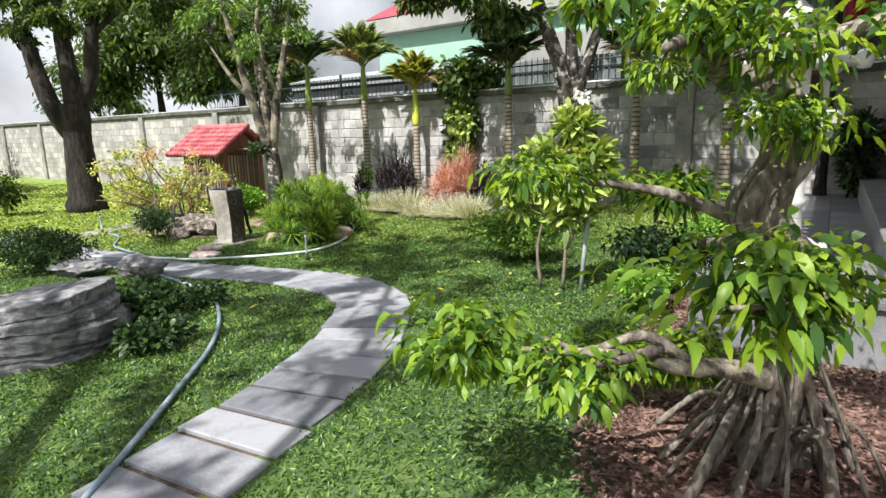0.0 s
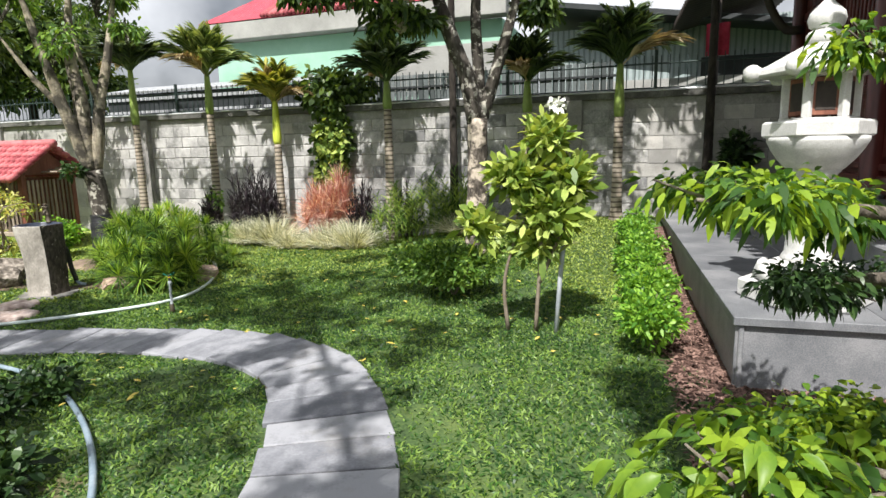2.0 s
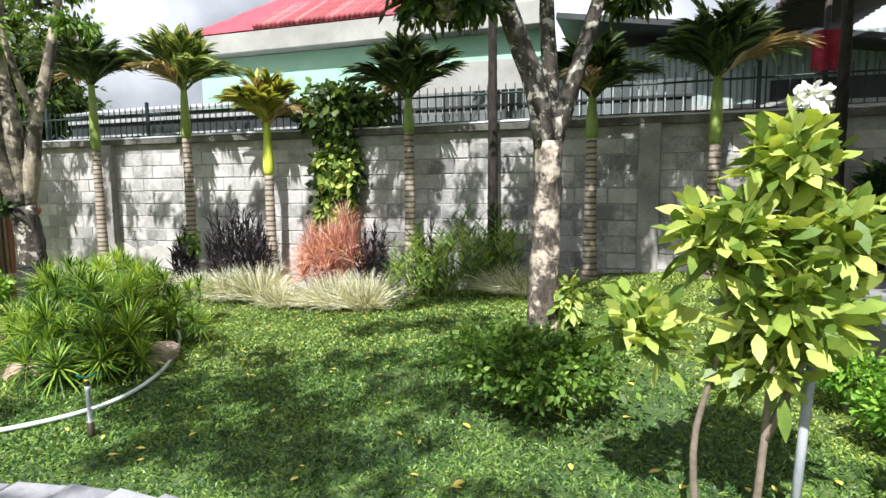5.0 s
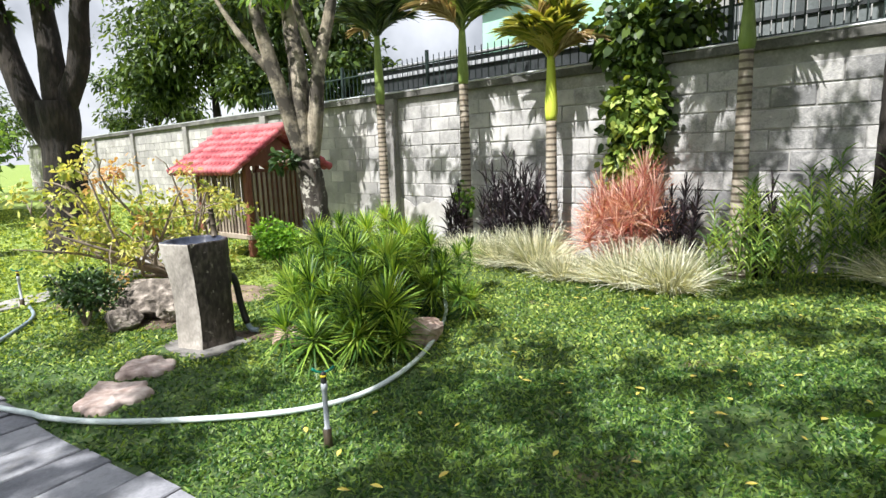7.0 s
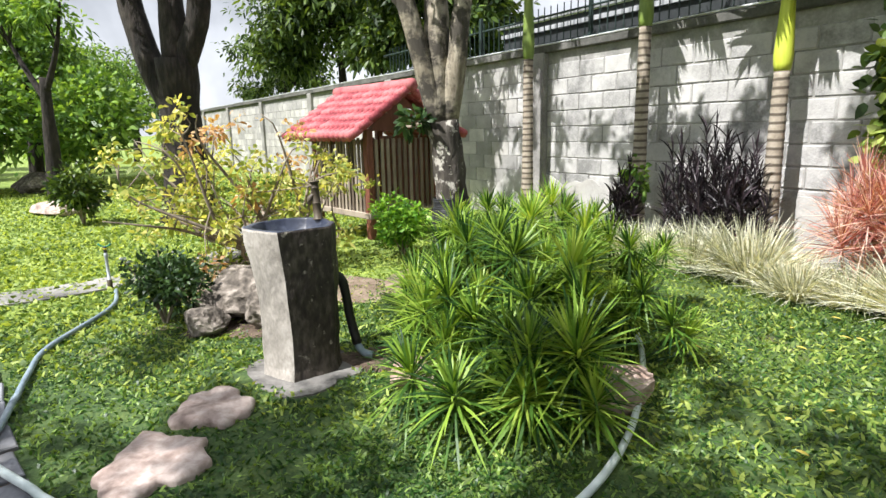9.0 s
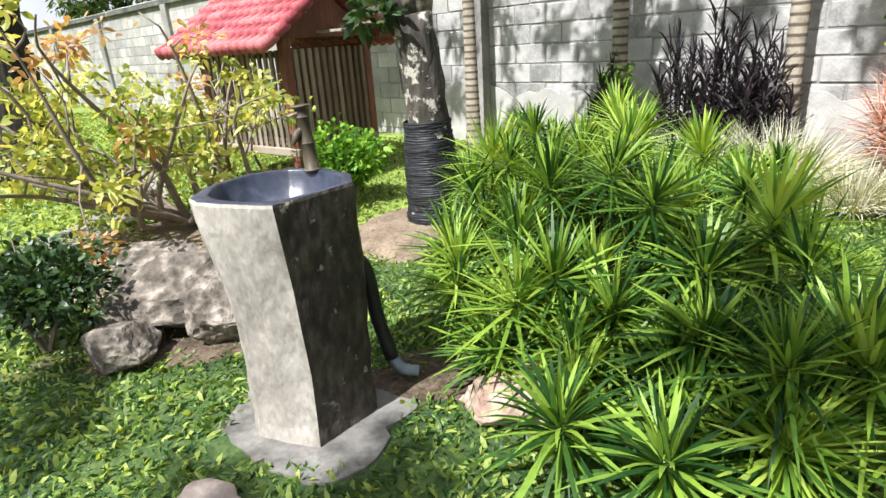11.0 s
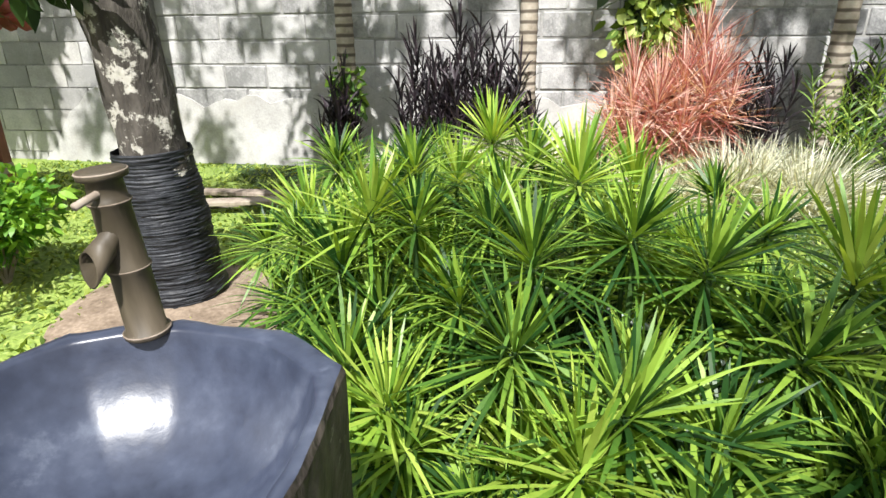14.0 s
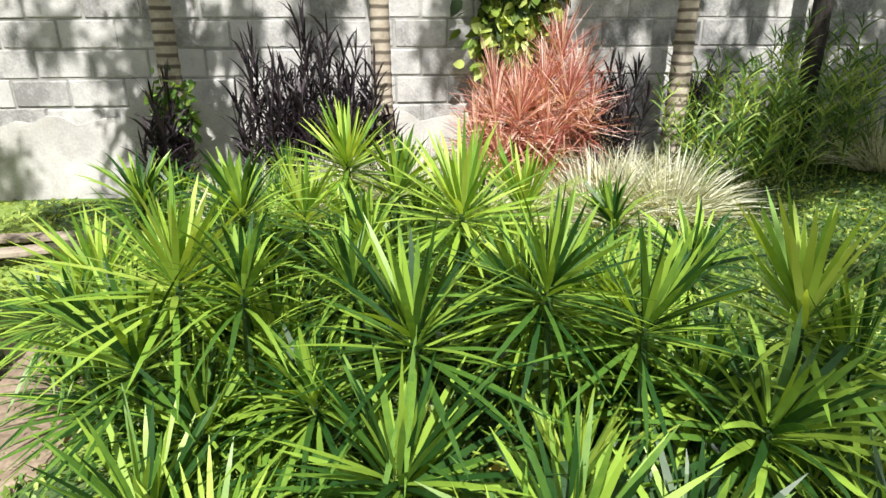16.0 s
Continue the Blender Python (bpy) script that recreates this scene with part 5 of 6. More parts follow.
        for _ in range(6):
            o = ball(1, 0.3)[0] * np.array(r) * 0.7
            geo = clump(np.array(T([c])[0]) + o, np.array(r) * (0.55, 0.55, 0.8), int(n * (0.8 if near else 1.0)) // 6, size, size * 0.46, up=-0.05, droop=0.55, shell=0.3, flat=0.55)
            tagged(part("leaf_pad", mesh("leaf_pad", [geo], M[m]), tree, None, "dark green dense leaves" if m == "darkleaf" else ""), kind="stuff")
        if near:
            # the outermost leaves of the pads beside the walk, one by one
            for i in range(90):
                q = ball(1, 0.85)[0]
                turn = math.atan2(q[1], q[0]) + rng.uniform(-0.7, 0.7)
                tilt = rng.uniform(-0.1, 0.75)
                p = np.array(T([c])[0]) + q * np.array(r) * 1.08
                part("leaf", leaf_kinds[i % 4], tree, Matrix.Translation(p) @ Matrix.Rotation(turn, 4, "Z") @ Matrix.Rotation(tilt, 4, "Y") @ Matrix.Rotation(rng.uniform(-0.6, 0.6), 4, "X"))
        sticks = []
        for _ in range(8):
            o = ball(1, 0.5)[0] * np.array(r) * 0.8
            b = np.array(T([c])[0])
            sticks.append(tube(curve([b - (0, 0, r[2] * 0.5), b + o * 0.5 - (0, 0, 0.03), b + o], 6), np.linspace(0.008, 0.003, 6), 5))
        tagged(part("branchwork", mesh("branchwork", sticks, M["bonsaibark"]), tree), kind="stuff")


def build_mulch():
    ys = np.linspace(-1.0, 8.0, 90)
    v = []
    for y in ys:
        x0 = float(mulch_edge(y)) + 0.05 * math.sin(y * 9)
        for t in np.linspace(0, 1, 12):
            x = x0 + t * (3.6 if y < 4 else 1.3)
            v.append((x, y, float(gz(x, y)) + (0.02 if t > 0 else -0.01) + 0.01 * noise.noise(Vector((x * 9, y * 9, 0)))))
    i, j = np.meshgrid(np.arange(len(ys) - 1), np.arange(11), indexing="ij")
    f = np.stack([i * 12 + j, i * 12 + j + 1, (i + 1) * 12 + j + 1, (i + 1) * 12 + j], -1).reshape(-1, 4)
    tagged(new("mulch_bed", mesh("mulch_bed", [(np.array(v), [f])], M["mulch"], True)), "reddish-brown bark mulch bed by the terrace", "mulch", kind="structure")
    n = 16000
    y = np.concatenate([rng.uniform(1.0, 4.6, n), rng.uniform(4.4, 7.5, 2500)])
    x = mulch_edge(y) + rng.random(len(y)) * np.where(y < 4.4, 2.2, 0.6)
    d = unit(np.column_stack([rng.normal(size=(len(y), 2)), rng.normal(size=len(y)) * 0.3]))
    tagged(new("mulch_chips", mesh("mulch_chips", [blades(np.column_stack([x, y, gz(x, y) + 0.026]), d, rng.uniform(0.02, 0.05, len(y)), rng.uniform(0.01, 0.02, len(y)), 0.0, (0.7, 1.0, 0.6), 0.7)], M["mulch"])), "loose red-brown bark chips over the bed", "mulch", kind="stuff")


# ---- little shed with a red roof ----
def build_shed():
    turn = Matrix.Rotation(radians(-30), 4, "Z")
    shed = thing("garden_shed", Matrix.Translation((-4.95, 13.35, 0.0)) @ turn, "small raised wooden shed under a red tiled roof", "shed")
    w, d = 1.25, 1.0
    part("floor", bm_mesh("floor", box(w + 0.1, d + 0.1, 0.08, 0.01), M["wood"]), shed, Matrix.Translation((0, 0, 0.24)))
    leg = bm_mesh("leg", box(0.09, 0.09, 1.3, 0.008), M["woodred"])
    for sx in (-1, 1):
        for sy in (-1, 1):
            part("corner_post", leg, shed, Matrix.Translation((sx * w / 2, sy * d / 2, 0)))
    slat = bm_mesh("slat", box(0.045, 0.02, 0.88, 0.004), M["wood"])
    for i in range(14):
        part("slat", slat, shed, Matrix.Translation((-w / 2 + 0.09 + i * 0.083, -d / 2 - 0.03, 0.30)))
        part("slat", slat, shed, Matrix.Translation((-w / 2 + 0.09 + i * 0.083, d / 2 + 0.03, 0.30)))
    for i in range(11):
        for sx in (-1, 1):
            part("slat", slat, shed, Matrix.Translation((sx * (w / 2 + 0.03), -d / 2 + 0.09 + i * 0.083, 0.30)) @ Matrix.Rotation(math.pi / 2, 4, "Z"))
    for z in (0.36, 1.12):
        part("rail", bm_mesh("rail", box(w, 0.03, 0.05, 0.004), M["wood"]), shed, Matrix.Translation((0, -d / 2 - 0.005, z)))
    part("back_panel", bm_mesh("back_panel", box(w - 0.1, 0.02, 0.9, 0.003), M["woodred"]), shed, Matrix.Translation((0, d / 2 - 0.02, 0.3)))
    bm = bmesh.new()
    for x in (w / 2 + 0.02, w / 2 + 0.05):
        a = [bm.verts.new((x, -0.55, 1.27)), bm.verts.new((x, 0.55, 1.27)), bm.verts.new((x, 0, 1.66))]
        bm.faces.new(a)
    part("gable", bm_mesh("gable", bm, M["woodred"]), shed)
    for y in (-0.72, -0.36, 0.0, 0.36, 0.72):
        part("rafter", bm_mesh("rafter", box(w + 0.34, 0.06, 0.06, 0.005), M["wood"]), shed, Matrix.Translation((0, y, 1.69 - abs(y) * 0.62)))
    for k in range(3):
        part("board", bm_mesh("board", box(0.9, 0.10, 0.025, 0.004), M["wood"]), shed, Matrix.Translation((0.55, -0.1 + 0.12 * k, 1.30 + 0.03 * k)) @ Matrix.Rotation(0.2 * k, 4, "Z"))
    tilem = mesh("roof_tile", [tube([(0, 0, 0), (0, 0.09, 0.004), (0, 0.19, 0.018)], [0.052, 0.055, 0.060], 8, True)], M["tile"], True)
    slope = math.atan2(0.50, 0.8)
    for sgn in (1, -1):
        side = Matrix.Translation((0, 0, 1.76)) @ Matrix.Rotation(0 if sgn > 0 else math.pi, 4, "Z") @ Matrix.Rotation(-slope, 4, "X")
        for i in range(15):
            for j in range(6):
                part("roof_tile", tilem, shed, side @ Matrix.Translation((-0.79 + i * 0.112, 0.02 + j * 0.165, -0.004 * j)))
        part("roof_board", bm_mesh("roof_board", box(1.64, 1.02, 0.02, 0.003), M["tile"]), shed, side @ Matrix.Translation((0, 0.52, -0.03)))
    part("ridge", mesh("ridge", [tube([(-0.86, 0, 1.79), (0, 0, 1.785), (0.86, 0, 1.79)], 0.075, 10)], M["tile"], True), shed)


# ---- beyond the wall ----
def build_beyond():
    turn = Matrix.Rotation(WALL_ANGLE, 4, "Z")
    base = Matrix.Translation(W0) @ turn
    # neighbour's house; local x along the wall, y away from the garden
    h = thing("neighbour_house", base @ Matrix.Translation((-0.14, 2.38, 0.395)) @ Matrix.Scale(0.75, 4), "mint-green neighbouring house with a red tiled roof", "house")
    part("wall", bm_mesh("wall", box(9.4, 5.0, 5.6, 0), M["mint"]), h, Matrix.Translation((-0.7, 2.5, -0.6)))
    part("lower_wall", bm_mesh("lower_wall", box(4.0, 0.1, 1.2, 0.01), M["plaster"]), h, Matrix.Translation((1.95, -0.053, 3.2)), "off-white plaster band")
    part("fascia", bm_mesh("fascia", box(9.8, 0.5, 0.52, 0.02), M["plaster"]), h, Matrix.Translation((-0.7, -0.15, 5.02)), "off-white plaster fascia")
    bm = bmesh.new()
    pts = [(-5.7, -0.5, 5.56), (2.6, -0.5, 5.56), (2.6, 5.6, 5.56), (-5.7, 5.6, 5.56), (-3.2, 2.6, 7.6), (0.2, 2.6, 7.6)]
    vs = [bm.verts.new((p[0], max(p[1], -0.42), p[2])) for p in pts]
    for q in ((0, 1, 5, 4), (1, 2, 5), (2, 3, 4, 5), (3, 0, 4), (3, 2, 1, 0)):
        bm.faces.new([vs[i] for i in q])
    part("roof", bm_mesh("roof", bm, M["tileroof"]), h, None, "red tiled hipped roof")
    tl = mesh("roof_tile", [tube([(0, 0, 0), (0, 1.5, 0.87), (0, 3.0, 1.74)], 0.07, 6)], M["tile"], True)
    for i in range(26):
        part("roof_tile", tl, h, Matrix.Translation((-3.3 + i * 0.14, -0.45, 5.62)))
    for x in (-3.6, -0.4, 2.6):
        wdw = part("window", bm_mesh("window", box(1.3, 0.06, 0.9, 0.01), M["plaster"]), h, Matrix.Translation((x, -0.03, 2.4)))
        part("pane", bm_mesh("pane", box(1.1, 0.03, 0.74, 0.004), M["darksheet"]), wdw, Matrix.Translation((0, -0.03, 0.08)))
    ln = thing("lean_to", base @ Matrix.Translation((-2.6, 1.15, 0)), "dark lean-to with a grey sheet roof behind the wall", "shed")
    part("roof", bm_mesh("roof", box(6.6, 1.1, 0.05, 0.005), M["sheet"]), ln, Matrix.Translation((-0.6, 0.45, 3.08)) @ Matrix.Rotation(radians(12), 4, "X"), "grey corrugated sheet roof")
    part("wall", bm_mesh("wall", box(6.4, 0.06, 2.96, 0.005), M["darksheet"]), ln, Matrix.Translation((-0.6, 0.0, 0.0)), "dark cladding")
    beam = bm_mesh("beam", box(6.4, 0.05, 0.07, 0.005), M["sheet"])
    for z in (2.5, 2.8):
        part("beam", beam, ln, Matrix.Translation((-0.6, -0.06, z)))
    b2 = thing("neighbour_building", base @ Matrix.Translation((6.75, 4.6, 0)), "grey-blue clad building with a dark mono-pitch roof", "building")
    part("wall", bm_mesh("wall", box(7.2, 3.0, 4.2, 0), M["greyblue"]), b2, Matrix.Translation((0.3, 1.5, 0)))
    part("roof", bm_mesh("roof", box(8.4, 4.0, 0.12, 0.01), M["darksheet"]), b2, Matrix.Translation((0.3, 1.2, 4.02)) @ Matrix.Rotation(radians(9), 4, "Y"), "dark sheet roof")
    part("opening", bm_mesh("opening", box(2.4, 0.05, 1.3, 0.005), M["darksheet"]), b2, Matrix.Translation((1.2, -0.03, 2.1)), "dark open bay")
    part("ledge", bm_mesh("ledge", box(7.0, 0.06, 0.65, 0.005), M["plaster"]), b2, Matrix.Translation((1.0, -0.045, 2.35)), "off-white panel fence")
    fence = thing("slat_fence", base @ Matrix.Translation((2.8, 0.9, 0)), "dark upright slat screen behind the wall", "fence")
    sl = bm_mesh("slat", box(0.10, 0.02, 2.95, 0.003), M["slatdark"])
    for i in range(40):
        part("slat", sl, fence, Matrix.Translation((-2.2 + i * 0.115, 0, 0)))
    for z in (2.3, 2.7):
        part("rail", bm_mesh("rail", box(4.7, 0.03, 0.04, 0.003), M["darksheet"]), fence, Matrix.Translation((0.05, -0.026, z)))
    cl = thing("hanging_cloth", base @ Matrix.Translation((6.72, 1.0, 0)), "dark red cloth hung on a pole", "cloth")
    me = []
    xs, zs = np.linspace(-0.17, 0.17, 14), np.linspace(2.95, 3.45, 10)
    x, z = np.meshgrid(xs, zs, indexing="ij")
    y = 0.03 * np.sin(x * 30 + z * 2)
    i, j = np.meshgrid(np.arange(13), np.arange(9), indexing="ij")
    part("cloth", mesh("cloth", [(np.stack([x, y, z], -1).reshape(-1, 3), [np.stack([i * 10 + j, (i + 1) * 10 + j, (i + 1) * 10 + j + 1, i * 10 + j + 1], -1).reshape(-1, 4)])], M["cloth"], True), cl)
    part("pole", mesh("pole", [tube([(0, 0.08, 0), (0, 0.08, 1.8), (0, 0.08, 3.9)], 0.04, 8)], M["eave"], True), cl)


def build_trees():
    # multi-stemmed tree with a netted trunk
    t1 = Vector((-3.27, 11.5, -0.06))

    def wall_shade_cells(spots, root, fill):
        """Unseen crown cells, added between the sun and the given stretch of the wall."""
        out = []
        for s, z in spots:
            h = 6.0 + rng.uniform(-0.4, 0.5)
            q = W0 + WU * (s + rng.uniform(-0.2, 0.2))
            k = (h - z) / 1.32
            if rng.random() < fill:
                out.append(((q.x - 0.58 * k - root.x, q.y - 0.82 * k - root.y, h), (0.48, 0.48, 0.28), int(rng.uniform(130, 240))))
        return out

    limb = [([(0, 0, -0.05), (0.02, 0, 0.5), (-0.01, -0.01, 1.0), (-0.06, -0.02, 1.4)], [0.20, 0.155, 0.14, 0.14]),
            ([(-0.07, -0.02, 1.3), (-0.16, -0.08, 1.7), (-0.30, -0.15, 2.3), (-0.45, -0.22, 3.0), (-0.7, -0.3, 4.2)], [0.10, 0.085, 0.075, 0.055, 0.02]),
            ([(-0.08, -0.02, 1.35), (-0.12, 0, 1.8), (-0.12, 0.05, 2.4), (-0.2, 0.1, 3.2), (-0.1, 0.2, 4.4)], [0.125, 0.115, 0.09, 0.06, 0.02]),
            ([(-0.05, 0, 1.3), (0.06, 0, 1.8), (0.14, 0.0, 2.4), (0.3, 0.1, 3.1), (0.5, 0.2, 4.3)], [0.10, 0.085, 0.07, 0.05, 0.02]),
            ([(0.14, 0, 2.4), (0.02, -0.1, 2.9), (-0.1, -0.2, 3.6)], [0.05, 0.04, 0.015]),
            ([(-0.30, -0.15, 2.3), (-0.62, -0.25, 2.75), (-1.0, -0.3, 3.4)], [0.05, 0.035, 0.012])]
    crowns = [((-0.9, -0.3, 3.9), (0.8, 0.7, 0.5), 900), ((0.2, 0.2, 4.2), (0.9, 0.8, 0.6), 1200), ((-0.3, -0.4, 3.2), (0.7, 0.6, 0.35), 350), ((0.6, 0.1, 3.6), (0.5, 0.5, 0.35), 400)]
    crowns += wall_shade_cells([(s, z) for s in np.arange(-5.6, -3.5, 0.55) for z in (0.5, 1.3, 2.1)], t1, 0.95)
    tree = build_tree("garden_tree", t1, limb, M["bark"], crowns, M["freshleaf"], 0.10, "multi-stemmed pale-barked tree with a net-wrapped trunk", M["barkpale"])
    z = np.linspace(-0.03, 0.72, 170)
    rad = np.interp(z, [-0.03, 0.1, 0.45, 0.72], [0.222, 0.204, 0.186, 0.165]) + 0.0022 * np.sin(z * 400) + 0.004 * np.sin(z * 37)
    part("net_wrap", mesh("net_wrap", [tube(np.stack([0.02 - 0.03 * z, 0 * z, z], 1), rad, 22, False, 0.02)], M["net"], True), tree, None, "black shade net wrapped round the trunk")
    part("epiphyte", mesh("epiphyte", [clump((-0.28, -0.15, 1.42), (0.20, 0.14, 0.12), 110, 0.10, 0.05)], M["darkleaf"]), tree, None, "dark green ferns growing on the trunk")
    # tree in front of the wall
    p2 = on_ground(1.76, 8.17)
    build_tree("garden_tree", p2, [
        ([(0, 0, -0.05), (0.0, 0, 0.5), (0.02, 0, 1.2), (0.02, 0, 1.75)], [0.17, 0.135, 0.125, 0.13]),
        ([(0.0, 0, 1.7), (-0.10, 0, 2.2), (-0.3, 0.1, 2.8), (-0.6, 0.2, 3.8)], [0.115, 0.10, 0.08, 0.03]),
        ([(0.02, 0, 1.7), (0.06, 0.05, 2.3), (0.05, 0.1, 3.0), (0.15, 0.2, 4.0)], [0.09, 0.075, 0.06, 0.03]),
        ([(0.05, 0, 1.65), (0.18, -0.05, 2.1), (0.36, -0.1, 2.7), (0.6, -0.2, 3.6)], [0.085, 0.075, 0.06, 0.03])],
        # the two crowns near z 5.8 are also added, unseen, to shade the wall
        M["barkmottled"], [((-0.9, 0.2, 3.55), (0.9, 0.7, 0.45), 2200), ((0.1, 0.2, 4.1), (1.0, 0.9, 0.5), 1500), ((1.0, -0.2, 3.6), (0.7, 0.7, 0.4), 800), ((-1.7, 0.2, 3.25), (0.75, 0.5, 0.30), 1700), ((-0.9, 0.1, 2.98), (0.8, 0.5, 0.26), 1400), ((0.9, -0.1, 3.05), (0.6, 0.5, 0.22), 750), ((-1.5, -1.8, 5.8), (1.9, 1.5, 0.6), 2200), ((0.3, -1.4, 5.9), (1.6, 1.3, 0.6), 1800)] + wall_shade_cells([(s, z) for s in np.arange(0.9, 6.6, 0.5) for z in (0.4, 1.1, 1.8, 2.4)], p2, 0.92) + wall_shade_cells([(s, z) for s in np.arange(-3.2, 0.8, 0.6) for z in (1.0, 1.9)], p2, 0.55),
        M["treeleaf"], 0.11, "tall tree with lichen-patched grey bark before the wall", M["bark"])
    # old tree on the far lawn
    build_tree("old_tree", Vector((-8.45, 13.75, 0)), [
        ([(0, 0, -0.1), (0, 0, 0.6), (0.02, 0, 1.6), (0.05, 0, 2.4)], [0.46, 0.33, 0.29, 0.30]),
        ([(0, 0, 1.5), (-0.45, 0, 2.3), (-0.75, 0, 3.4), (-1.0, 0, 5.2)], [0.20, 0.19, 0.15, 0.08]),
        ([(0.05, 0, 2.3), (-0.05, 0.1, 3.4), (-0.25, 0.2, 5.2)], [0.22, 0.17, 0.08]),
        ([(0.1, 0, 2.2), (0.45, 0.1, 3.0), (0.62, 0.1, 4.0), (0.9, 0.2, 5.5)], [0.19, 0.16, 0.13, 0.06]),
        ([(0.6, 0.1, 3.9), (1.4, 0.2, 4.5), (2.2, 0.3, 4.6)], [0.08, 0.05, 0.02])],
        # the last crown is added high on the sun's side to shade the trunk
        M["barkdark"], [((-1.2, 0, 5.2), (1.3, 1.2, 0.9), 1600), ((0.4, 0, 5.6), (1.6, 1.3, 1.0), 2200), ((2.2, 0.2, 4.6), (1.3, 1.0, 0.9), 2000), ((3.0, 0.3, 3.7), (0.9, 0.8, 0.7), 1000), ((-1.0, 0, 4.0), (0.7, 0.6, 0.5), 400), ((0.3, -0.2, 4.1), (0.8, 0.6, 0.4), 500), ((-0.6, 0, 4.5), (1.3, 0.9, 0.5), 1100), ((1.1, 0, 4.5), (1.2, 1.0, 0.5), 1000), ((-1.4, -2.0, 5.6), (0.9, 0.8, 0.5), 1500)],
        M["treeleaf"], 0.15, "large old tree with very dark bark", thick=11)
    # trees behind the wall and on the far side of the lawn
    for x, y, h, r, n, m in ((-10.8, 23.0, 5.6, 3.6, 15000, "treeleaf"), (-6.6, 19.8, 4.9, 2.6, 10000, "treeleaf"), (-15.5, 27.0, 4.0, 2.8, 3600, "treeleaf"), (-18.5, 18.5, 4.4, 2.6, 3400, "freshleaf"), (-23, 24, 3.6, 3.0, 3000, "freshleaf"), (-27, 30, 4.0, 4.0, 2600, "treeleaf"), (9.5, 15.5, 3.2, 1.8, 2200, "freshleaf"), (13.5, 14.0, 3.6, 2.4, 2200, "freshleaf")):
        build_tree("background_tree", Vector((x, y, 0)), [([(0, 0, -0.1), (0.1, 0, h * 0.3), (0, 0.1, h * 0.7)], [0.22, 0.16, 0.08])], M["barkdark"],
                   [((0, 0, h), (r, r, r * 0.6), n), ((r * 0.5, 0, h * 0.72), (r * 0.6, r * 0.6, r * 0.4), n // 3), ((-r * 0.5, 0.2, h * 0.7), (r * 0.6, r * 0.6, r * 0.4), n // 3)], M[m], 0.20, "leafy green tree standing beyond the garden")
    build_tree("lawn_tree", Vector((-13.6, 15.4, 0)), [([(0, 0, -0.05), (0.05, 0, 0.9), (0.1, 0, 1.9), (0.15, 0, 2.5)], [0.20, 0.15, 0.12, 0.09]),
               ([(0.12, 0, 2.0), (-0.5, 0, 2.9), (-1.0, 0, 3.8)], [0.07, 0.05, 0.02]), ([(0.14, 0, 2.2), (0.6, 0, 3.0), (0.9, 0, 3.9)], [0.07, 0.05, 0.02])],
               M["barkdark"], [((-0.7, 0, 3.7), (1.0, 0.9, 0.6), 700), ((0.6, 0, 3.8), (1.0, 0.9, 0.7), 800)], M["freshleaf"], 0.14, "slender dark-trunked tree on the far lawn")
    # unseen broad crowns, added so that broken shade dapples the lawn, path and basin
    cells = []
    for gx in np.arange(-7.3, -0.9, 0.95):
        for gy in np.arange(-2.2, 6.3, 0.95):
            x, y = gx + rng.uniform(-0.3, 0.3), gy + rng.uniform(-0.3, 0.3)
            sx, sy = x + 2.8, y + 3.97
            # cells are left out where the ground or plants should stay in sun
            sunny = math.hypot(sx - 1.15, sy - 5.1) < 0.8 or math.hypot(sx - 1.5, sy - 2.4) < 0.9 or math.hypot(sx - 0.05, sy - 2.5) < 1.0 or (sx < -1.3 and sy < 3.4 and rng.random() < 0.55) or (math.hypot(sx + 3.25, sy - 9.35) < 0.85 and rng.random() < 0.4)
            if not sunny and rng.random() < (0.93 if 5.3 < sy < 8.7 and sx < -0.3 else 0.86):
                cells.append(((x + 3.6, y + 2.2, 6.3 + rng.uniform(-0.4, 0.5)), (0.72, 0.72, 0.35), int(rng.uniform(170, 430) + 150 * (5.3 < sy < 8.7 and sx < -0.3))))
    build_tree("shade_tree", Vector((-3.6, -2.2, 0)), [([(0, 0, -0.1), (0, 0.1, 2), (0.1, 0.3, 4.5)], [0.28, 0.20, 0.10]), ([(0.1, 0.3, 4.2), (0.6, 1.8, 5.4), (0.4, 4.2, 6.2), (0.2, 6.5, 6.4)], [0.055, 0.04, 0.03, 0.02]),
               ([(0.1, 0.3, 4.2), (-1.0, 1.8, 5.4), (-2.0, 4.2, 6.2)], [0.11, 0.08, 0.03]), ([(0.1, 0.3, 4.2), (1.2, 0.8, 5.6), (2.2, 1.6, 6.3)], [0.05, 0.035, 0.02])],
               M["barkdark"], cells, M["treeleaf"], 0.13, "unseen leafy tree added to shade the garden path", lump=34, tight=(0.14, 0.40))
    build_tree("shade_tree", Vector((4.6, -1.4, 0)), [([(0, 0, -0.1), (0, 0.1, 2), (0.1, 0.3, 4.4)], [0.26, 0.20, 0.14]), ([(0.1, 0.3, 4.2), (-1.0, 0.3, 5.3), (-3.0, 0.0, 6.3)], [0.12, 0.09, 0.03])],
               M["barkdark"], [((-6.0, -0.4, 6.5), (1.0, 1.0, 0.5), 240), ((-4.2, 0.2, 6.3), (1.2, 1.0, 0.5), 220), ((-1.6, 1.2, 6.0), (1.4, 1.2, 0.7), 900)], M["treeleaf"], 0.13, "unseen leafy tree added to shade the terrace bed", lump=60, tight=(0.15, 0.35))


# ---- build: setting, then things ----
build_ground()
build_path()
build_house()
build_lantern()
build_beyond()
build_mulch()
build_trees()

